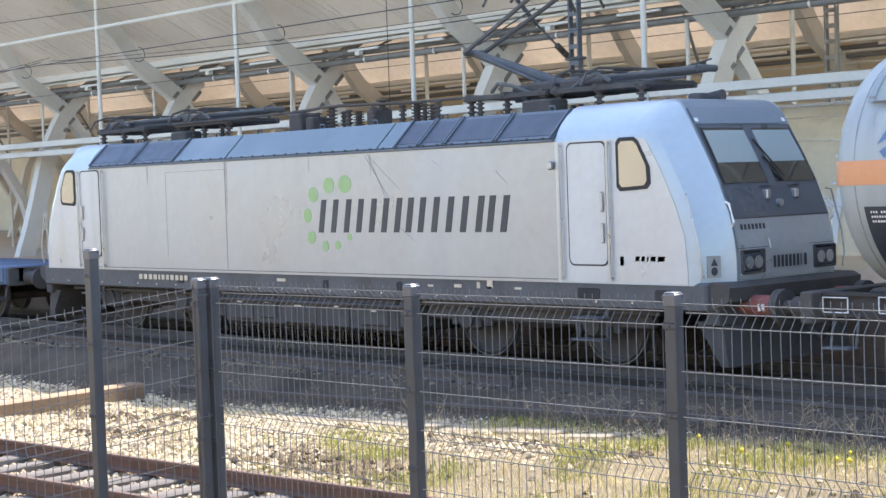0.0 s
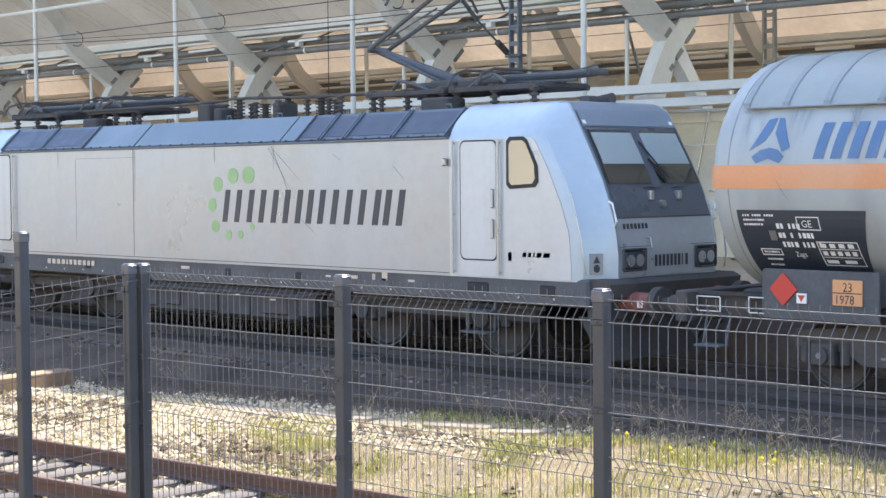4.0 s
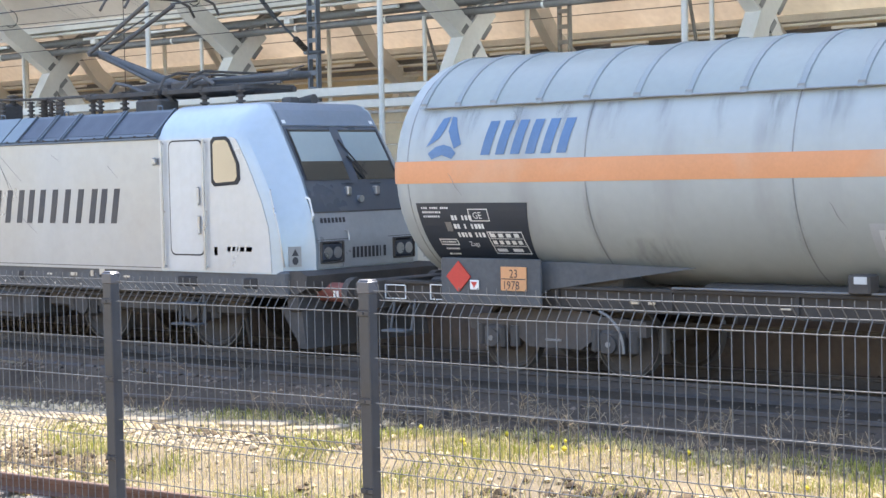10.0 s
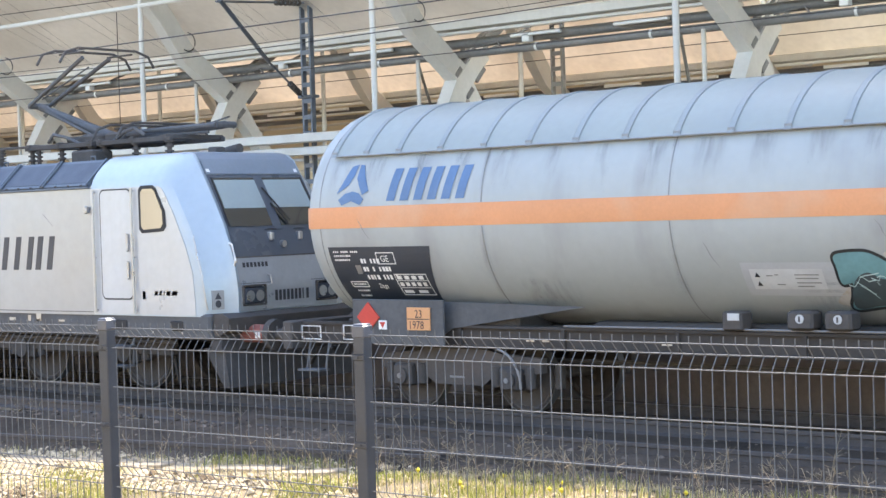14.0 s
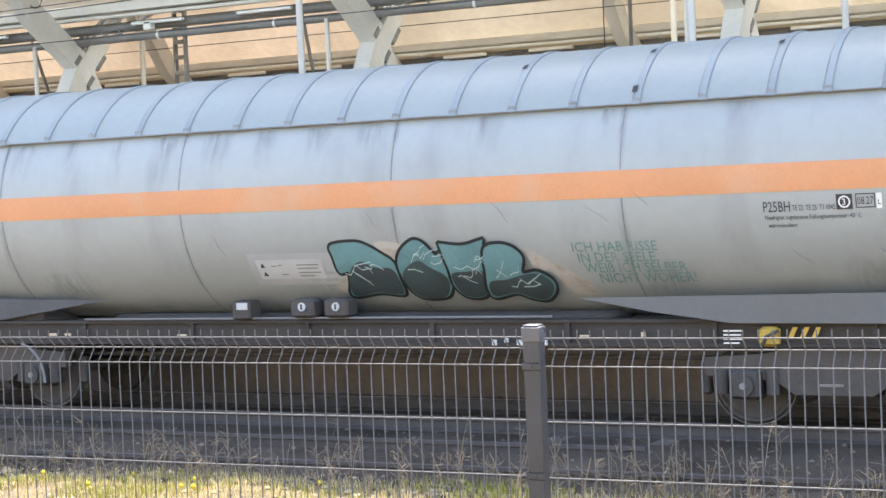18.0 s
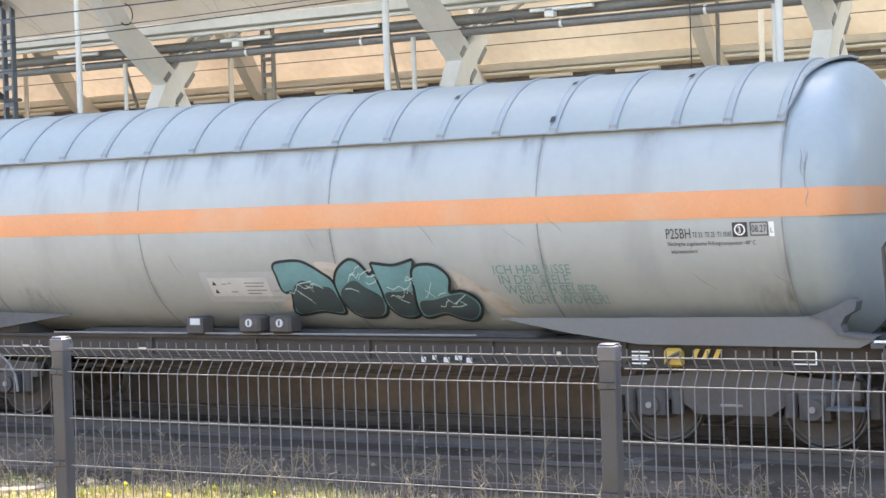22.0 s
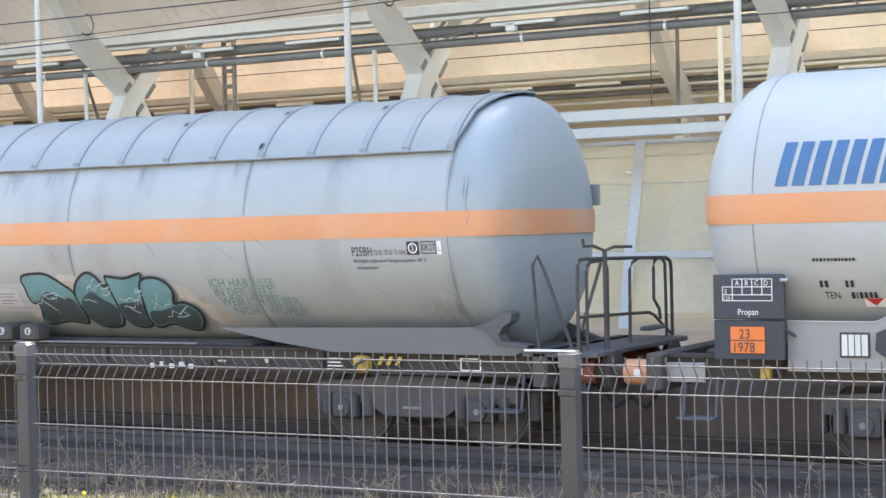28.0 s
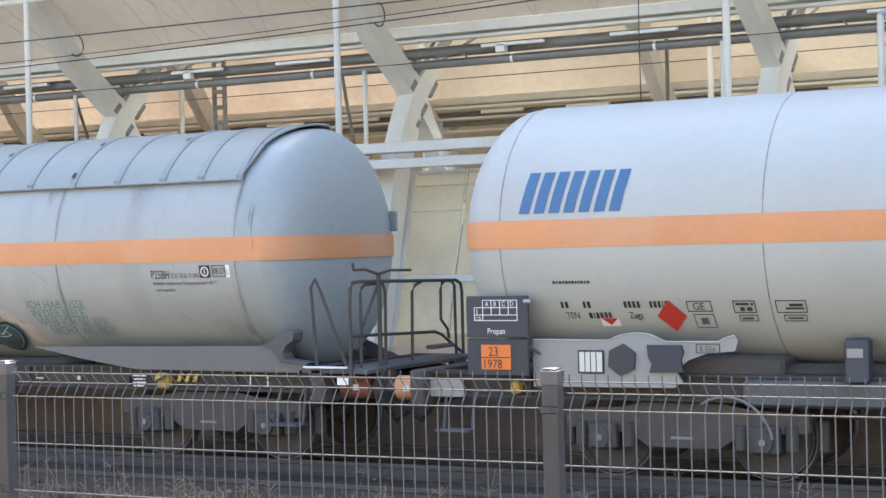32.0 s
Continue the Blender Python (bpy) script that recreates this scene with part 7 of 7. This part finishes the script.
BUFFER_RED = mat("faded_red_buffer", (0.24, 0.085, 0.07), 0.7, 0, 0.2, 3, 20, 0.05, (0.10, 0.08, 0.075), 0.6)
STREAK = mat("dark_run", (0.34, 0.33, 0.31), 0.6, 0, 0.2, 6, 30, 0.02)
MID_BLUE = mat("mid_blue_roof_paint", (0.125, 0.160, 0.180), 0.45, 0.0, 0.1, 0.9, 12, 0.03, (0.22, 0.24, 0.26), 0.5)
COWL = mat("dark_cowl_paint", (0.19, 0.225, 0.265), 0.4, 0, 0.1, 1.5, 14, 0.02)
PLATE_LIGHT = mat("worn_light_plate", (0.50, 0.51, 0.51), 0.5, 0, 0.08, 6, 40, 0.02, (0.40, 0.40, 0.40), 0.5)
PLATE_WHITE = mat("dull_white_plate", (0.29, 0.292, 0.285), 0.5, 0, 0.1, 1.5, 20, 0.03, (0.28, 0.27, 0.25), 0.5)
SKIRT = mat("grey_skirt_paint", (0.130, 0.133, 0.134), 0.5, 0, 0.1, 1, 20, 0.03, (0.15, 0.14, 0.13), 0.5)
FRAME_PALE = mat("grey_field_paint", (0.40, 0.41, 0.42), 0.5, 0, 0.08, 2, 30, 0.02)
SPRAY_PALE = mat("tan_overspray", (0.44, 0.41, 0.37), 0.6, 0, 0.1, 7, 20, 0.02, (0.30, 0.22, 0.14), 0.8)
SPRAY_DARK = mat("dark_teal_spray", (0.052, 0.068, 0.074), 0.6, 0, 0.2, 3, 20, 0.02, (0.05, 0.10, 0.11), 0.6)
STRAP = mat("pale_strap_sheet", (0.235, 0.262, 0.262), 0.5, 0, 0.10, 2.0, 20, 0.03, (0.19, 0.20, 0.20), 0.6, 0.04)
SHADE_RIB = mat("grey_sunshade_rib", (0.23, 0.245, 0.255), 0.5, 0.1, 0.2, 3, 20, 0.04, (0.12, 0.11, 0.10), 0.6)
SEAM = mat("weld_seam", (0.23, 0.23, 0.228), 0.55, 0, 0.35, 2.5, 20, 0.03)


def smudge(name, colour, strength, turned):
    """Thin dirt that lets the paint show: streaked along z, fading to its sides and to one end."""
    m = bpy.data.materials.new(name)
    m.use_nodes = True
    nt, p = m.node_tree, m.node_tree.nodes["Principled BSDF"]
    nd, ln = nt.nodes.new, nt.links.new
    p.inputs["Base Color"].default_value, p.inputs["Roughness"].default_value = (*colour, 1), 0.75
    co, mp, tex, cut = nd("ShaderNodeTexCoord"), nd("ShaderNodeMapping"), nd("ShaderNodeTexNoise"), nd("ShaderNodeMapRange")
    mp.inputs["Scale"].default_value = (8, 3, 1.0)
    tex.inputs["Scale"].default_value, tex.inputs["Detail"].default_value = 1.6, 6
    ln(co.outputs["Object"], mp.inputs["Vector"])
    ln(mp.outputs["Vector"], tex.inputs["Vector"])
    cut.inputs["From Min"].default_value, cut.inputs["From Max"].default_value = 0.36, 0.72
    ln(tex.outputs["Fac"], cut.inputs["Value"])
    sep = nd("ShaderNodeSeparateXYZ")
    ln(co.outputs["Generated"], sep.inputs["Vector"])
    def calc(op, a, b):
        n = nd("ShaderNodeMath")
        n.operation = op
        for i, q in enumerate((a, b)):
            if isinstance(q, float):
                n.inputs[i].default_value = q
            else:
                ln(q, n.inputs[i])
        return n.outputs[0]
    side = calc("MULTIPLY", calc("MULTIPLY", sep.outputs["X"], calc("SUBTRACT", 1.0, sep.outputs["X"])), 4.0)
    side = calc("POWER", side, 1.5)
    up = sep.outputs["Z"]
    end = calc("MULTIPLY", calc("MULTIPLY", up, calc("SUBTRACT", 1.0, up)), 3.0) if turned else up
    k = calc("MULTIPLY", calc("MULTIPLY", side, end), calc("MULTIPLY", cut.outputs["Result"], strength))
    ln(k, p.inputs["Alpha"])
    return m


SMUDGE = smudge("thin_grey_dirt", (0.12, 0.12, 0.12), 0.42, False)
SMUDGE_DOWN = smudge("thin_brown_dirt", (0.14, 0.135, 0.13), 0.36, True)
SPRAY_LIGHT = mat("pale_spray_line", (0.45, 0.58, 0.58), 0.6, 0, 0.1, 3, 20, 0.02)
SCRATCH = mat("scratch_mark", (0.20, 0.20, 0.20), 0.7, 0, 0.2, 3, 20, 0.02)


def build_tank_b():
    cx = 13.3
    T = thing("tank_wagon", "clean white gas tank wagon with orange stripe and blue emblem", "tank wagon", "tank wagons of the train", at=(cx, AXIS, 0))
    r, zc = 1.48, 3.05
    prof = ends(-8.45, 8.45, r, 0.85, 0.95)
    def put(name, s, m, label=""):
        s.move(lambda x, y, z: (x, y, z + zc))
        return part(name, s, m, T, label)
    put("tank_shell", skin(prof, 0, 360, 0, 64), TANK_B, "clean white tank shell")
    for s in height_band(prof, -0.13, 0.17, 0.005):
        put("stripe", s, ORANGE, "orange stripe")
    for d in (-8.45, 8.45):
        k = 0.017 if d > 0 else -0.017
        put("stripe", Shape().box(min(d, d + k), max(d, d + k), -0.27, 0.27, -0.13, 0.17), ORANGE)
    for x in (-7.6, -4.65, -1.7, 1.3, 4.3, 7.4):
        put("seam", skin([(x - 0.007, r), (x + 0.007, r)], 0, 360, 0.003, 48), SEAM, "thin weld seam")
    wagon_frame(T, 8.85, 8.2, ORANGE, BLACK)
    wagon_bogie(T, -5.7)
    wagon_bogie(T, 5.7)
    X = lambda x: x - cx
    f = wrap(r, zc)
    def flat(s, name, m, label="", parent=None):
        s.move(f)
        return part(name, s, m, parent or T, label, smooth=60)
    for d in (1, -1):
        part("saddle", Shape().box(d * 4.6, d * 6.6, -1.05, 1.05, 1.28, 1.75, 0.04), BLACK, T)
    # white side plate with its wavy upper edge
    wave = [(X(5.98), 1.925), (X(6.88), 1.92), (X(6.97), 1.96), (X(7.08), 1.99), (X(7.2), 2.0), (X(7.34), 1.985), (X(7.44), 1.945), (X(7.52), 1.91), (X(8.10), 1.91),
            (X(8.17), 1.955), (X(8.27), 1.975), (X(8.30), 1.92), (X(8.27), 1.82), (X(7.96), 1.79), (X(7.76), 1.72), (X(7.63), 1.60), (X(7.69), 1.50), (X(7.6), 1.43), (X(5.98), 1.42)]
    sp = part("side_plate", Shape().prism(wave, "y", -1.30, -1.27), PLATE_WHITE, T, "white support plate with a wavy top edge")
    part("plate_rim", Shape().tube([(x, -1.305, z + 0.004) for x, z in wave[:11]], 0.009, 6), TANK_B, sp)
    part("far_plate", Shape().prism([(-x, z) for x, z in wave], "y", 1.27, 1.30), TANK_B, T)
    part("belly_beam", Shape().box(-4.9, 4.9, -0.9, 0.9, 1.34, 1.66, 0.05), BLACK, T)
    part("side_box", Shape().box(X(8.3), X(10.8), -1.2, -0.9, 1.24, 1.52, 0.03), FRAME_GREY, T, "long grey box under the tank")
    part("wheel_hoop", Shape().tube([(X(8.12) + 0.50 * math.sin(a), -1.2, 0.80 + 0.54 * math.cos(a)) for a in (radians(-32 + 11 * k) for k in range(11))], 0.016, 6), PIPE, T, "thin pale hoop over a wheel")
    part("headstock_plate", Shape().box(X(4.50), X(5.05), -1.19, -1.16, 1.27, 1.48, 0.008), PLATE_WHITE, T, "pale grey headstock end plate")
    pl = part("rating_plate", Shape().box(X(6.52), X(6.82), -1.318, -1.302, 1.57, 1.82, 0.004), LETTER, T, "framed rating plate")
    part("plate_face", Shape().box(X(6.54), X(6.80), -1.324, -1.318, 1.59, 1.80), CONCRETE_WHITE, pl)
    for k in range(3):
        part("plate_rule", Shape().box(X(6.60 + 0.065 * k), X(6.608 + 0.065 * k), -1.328, -1.322, 1.59, 1.80), LETTER, pl)
    hexa = [(X(7.03) + 0.17 * math.cos(radians(60 * k + 25)), 1.72 + 0.17 * math.sin(radians(60 * k + 25))) for k in range(6)]
    part("placard_cover", Shape().prism(hexa, "y", -1.34, -1.302), BOARD, T, "dark folding placard")
    part("placard_cover", Shape().prism([(X(7.32), 1.88), (X(7.70), 1.88), (X(7.72), 1.80), (X(7.69), 1.72), (X(7.72), 1.60), (X(7.34), 1.59), (X(7.37), 1.68), (X(7.33), 1.75)], "y", -1.34, -1.302), BOARD, T, "dark folding placard")
    def outline(x0, x1, z0, z1, m=LETTER, name="outline_mark"):
        s = Shape()
        for a in ((x0, x1, z0, z0 + 0.010), (x0, x1, z1 - 0.010, z1), (x0, x0 + 0.010, z0, z1), (x1 - 0.010, x1, z0, z1)):
            fine_quad(s, X(a[0]), X(a[1]), a[2], a[3], 0.006, 2)
        return flat(s, name, m)
    t = part("plate_text", text_mesh("R 55m", 0.085, LETTER, "plate_text", width=0.8), None, T)
    for v in t.data.vertices:
        v.co = (v.co.x + X(7.89), -1.308, v.co.y + 1.81)
    s = Shape()
    for a in ((7.85, 8.11, 1.795, 1.803), (7.85, 8.11, 1.885, 1.893), (7.85, 7.858, 1.795, 1.893), (8.102, 8.11, 1.795, 1.893)):
        s.box(X(a[0]), X(a[1]), -1.308, -1.30, a[2], a[3])
    part("plate_outline", s, LETTER, T)
    # emblem of plain slanted blue bars
    z0, z1, sl = 3.29, 3.73, 0.20
    for k in range(7):
        c = 5.93 + 0.175 * k
        flat(fine_quad(Shape(), X(c), X(c + 0.125), z0, z1, 0.006, 8, sl), "emblem_bar", EMBLEM_BLUE, "plain slanted blue bar")
    # lettering
    def bars(x, z, widths, h, gap=0.02, m=LETTER, name="number_bar"):
        for w in widths:
            flat(fine_quad(Shape(), X(x), X(x + w), z, z + h, 0.006, 2), name, m)
            x += w + gap
    bars(6.28, 2.535, [0.03, 0.02, 0.03, 0.02, 0.03, 0.02, 0.03, 0.02, 0.02, 0.03, 0.02, 0.03], 0.03, 0.012)
    bars(6.32, 2.27, [0.03, 0.035], 0.07)
    bars(6.58, 2.27, [0.03, 0.035], 0.07)
    bars(7.05, 2.27, [0.03, 0.03, 0.03, 0.03], 0.07)
    bars(7.34, 2.27, [0.03, 0.03, 0.03, 0.012, 0.03], 0.07, 0.018)
    bars(6.62, 2.155, [0.035, 0.012, 0.03, 0.03, 0.03, 0.03], 0.065, 0.018)
    tank_text("TEN", 0.10, X(6.35), 2.155, LETTER, T, r, zc, width=0.85)
    tank_text("Zags", 0.10, X(7.08), 2.155, LETTER, T, r, zc, width=0.85)
    outline(7.75, 8.02, 2.225, 2.34)
    tank_text("GE", 0.11, X(7.81), 2.245, LETTER, T, r, zc, width=1.0)
    outline(7.80, 8.02, 2.05, 2.20, FRAME_GREY)
    flat(fine_quad(Shape(), X(7.87), X(7.95), 2.09, 2.16, 0.006, 2), "mark_block", FRAME_GREY)
    outline(8.25, 8.49, 2.21, 2.34)
    outline(8.29, 8.49, 2.12, 2.19, FRAME_GREY)
    bars(8.28, 2.29, [0.14, 0.03], 0.025)
    bars(8.32, 2.23, [0.05, 0.06], 0.04)
    bars(8.32, 2.14, [0.12], 0.025, m=FRAME_GREY)
    outline(8.70, 9.02, 2.21, 2.34)
    outline(8.76, 9.00, 2.12, 2.19, FRAME_GREY)
    bars(8.80, 2.245, [0.19], 0.02)
    bars(8.84, 2.275, [0.14], 0.03)
    bars(8.80, 2.145, [0.16], 0.02, m=FRAME_GREY)
    q = 0.165
    flat(Shape().add([(X(7.56 + q * a), 2.18 + 0.17 * b, 0.008) for a, b in ((-1, 0), (-0.5, -0.5), (0, -1), (0.5, -0.5), (1, 0), (0.5, 0.5), (0, 1), (-0.5, 0.5))], [tuple(range(8))]), "placard", RED, "red diamond placard")
    flat(fine_quad(Shape(), X(6.74), X(6.95), 2.07, 2.16, 0.007, 2), "warning_field", WHITE)
    flat(Shape().add([(X(6.75), 2.16, 0.011), (X(6.94), 2.16, 0.011), (X(6.845), 2.085, 0.011)], [(0, 1, 2)]), "warning_triangle", RED, "red warning triangle")
    # data board at the wagon's end
    b = part("data_board", Shape().box(X(5.26), X(6.01), -1.47, -1.42, 1.955, 2.41, 0.01), BOARD, T, "dark folding data board")
    lo = part("hazard_board", Shape().box(X(5.26), X(6.0), -1.465, -1.42, 1.54, 1.945, 0.01), BOARD, T, "dark board with an orange hazard plate")
    part("board_latch", Shape().rod((X(5.98), -1.49, 2.35), (X(6.06), -1.49, 2.35), 0.025, 8), CHROME, b)
    s = Shape()
    for z in (2.14, 2.20, 2.28, 2.36):
        s.box(X(5.36 if z < 2.3 else 5.48), X(5.88), -1.476, -1.468, z, z + 0.008)
    for k in range(6):
        s.box(X(5.36 + 0.104 * k), X(5.367 + 0.104 * k), -1.476, -1.468, 2.14 if k in (0, 1, 5) else 2.20, 2.368 if k else 2.288)
    part("data_grid", s, WHITE, b, "white load table lines")
    def board_text(w, size, x, z, m, parent, y=-1.478, width=0.85):
        me = text_mesh(w, size, m, "board_text", width=width)
        for v in me.vertices:
            v.co = (v.co.x + X(x), y, v.co.y + z)
        part("board_text", me, None, parent)
    for k, w in enumerate("ABCD"):
        board_text(w, 0.075, 5.50 + 0.1 * k, 2.30, WHITE, b)
    board_text("S", 0.07, 5.385, 2.215, WHITE, b)
    board_text("120", 0.06, 5.37, 2.145, WHITE, b)
    board_text("Propan", 0.09, 5.52, 2.00, WHITE, b)
    part("hazard_plate", Shape().box(X(5.44), X(5.80), -1.482, -1.468, 1.61, 1.88, 0.004), PLATE, lo, "orange hazard plate")
    board_text("23", 0.14, 5.53, 1.76, LETTER, lo, -1.487, 0.9)
    board_text("1978", 0.14, 5.455, 1.625, LETTER, lo, -1.487, 0.88)
    part("plate_line", Shape().box(X(5.445), X(5.795), -1.487, -1.480, 1.738, 1.748), LETTER, lo)
    part("board_stay", Shape().rod((X(5.9), -1.42, 1.9), (X(6.3), -1.1, 1.6), 0.02, 6), FRAME_GREY, T)
    part("brake_switch", Shape().box(X(5.66), X(5.76), -1.24, -1.1, 1.32, 1.46, 0.02), YELLOW, T, "yellow brake changeover box")
    lug = part("label_post", Shape().box(X(9.38), X(9.62), -1.25, -1.05, 1.5, 1.95, 0.02), GRILLE, T)
    part("label_plate", Shape().box(X(9.41), X(9.57), -1.262, -1.25, 1.76, 1.85), PLATE_WHITE, lug)
    return T


CONCRETE_WHITE = mat("off_white_enamel", (0.66, 0.66, 0.62), 0.5, 0, 0.08, 3, 30, 0.02)


def build_blue_wagon():
    T = thing("flat_wagon", "dark blue low freight wagon coupled behind the locomotive", "freight wagon", at=(-41.5, AXIS, 0))
    wagon_frame(T, 8.0, 8.15, BLACK, BLACK)
    part("deck", Shape().box(-8.0, 8.0, -1.4, 1.4, 1.25, 1.58, 0.02), WAGON_BLUE, T, "blue wagon deck edge")
    part("end_board", Shape().box(7.6, 8.1, -1.38, 1.38, 1.2, 1.6, 0.03), WAGON_BLUE, T)
    wagon_bogie(T, -5.5)
    wagon_bogie(T, 5.5)
    return T


BLUE_WAGON = build_blue_wagon()
LOCO = build_loco()
TANK_WAGON_A = build_tank_a()
TANK_WAGON_B = build_tank_b()


# ---------------------------------------------------------------- what moves
def motions():
    for ob in (LOCO, TANK_WAGON_A, TANK_WAGON_B, BLUE_WAGON):
        x, y, z = ob.location
        walk(ob, [(t, pose(x + s, y, z)) for t, s in ADVANCE])
    times, way = zip(*ADVANCE)
    steps = [(0.8 * k, float(np.interp(0.8 * k, times, way))) for k in range(41)]
    for w, r, (x, y, z) in WHEELS:
        walk(w, [(t, pose(x, y, z) @ Matrix.Rotation(s / r, 4, "Y")) for t, s in steps])


motions()
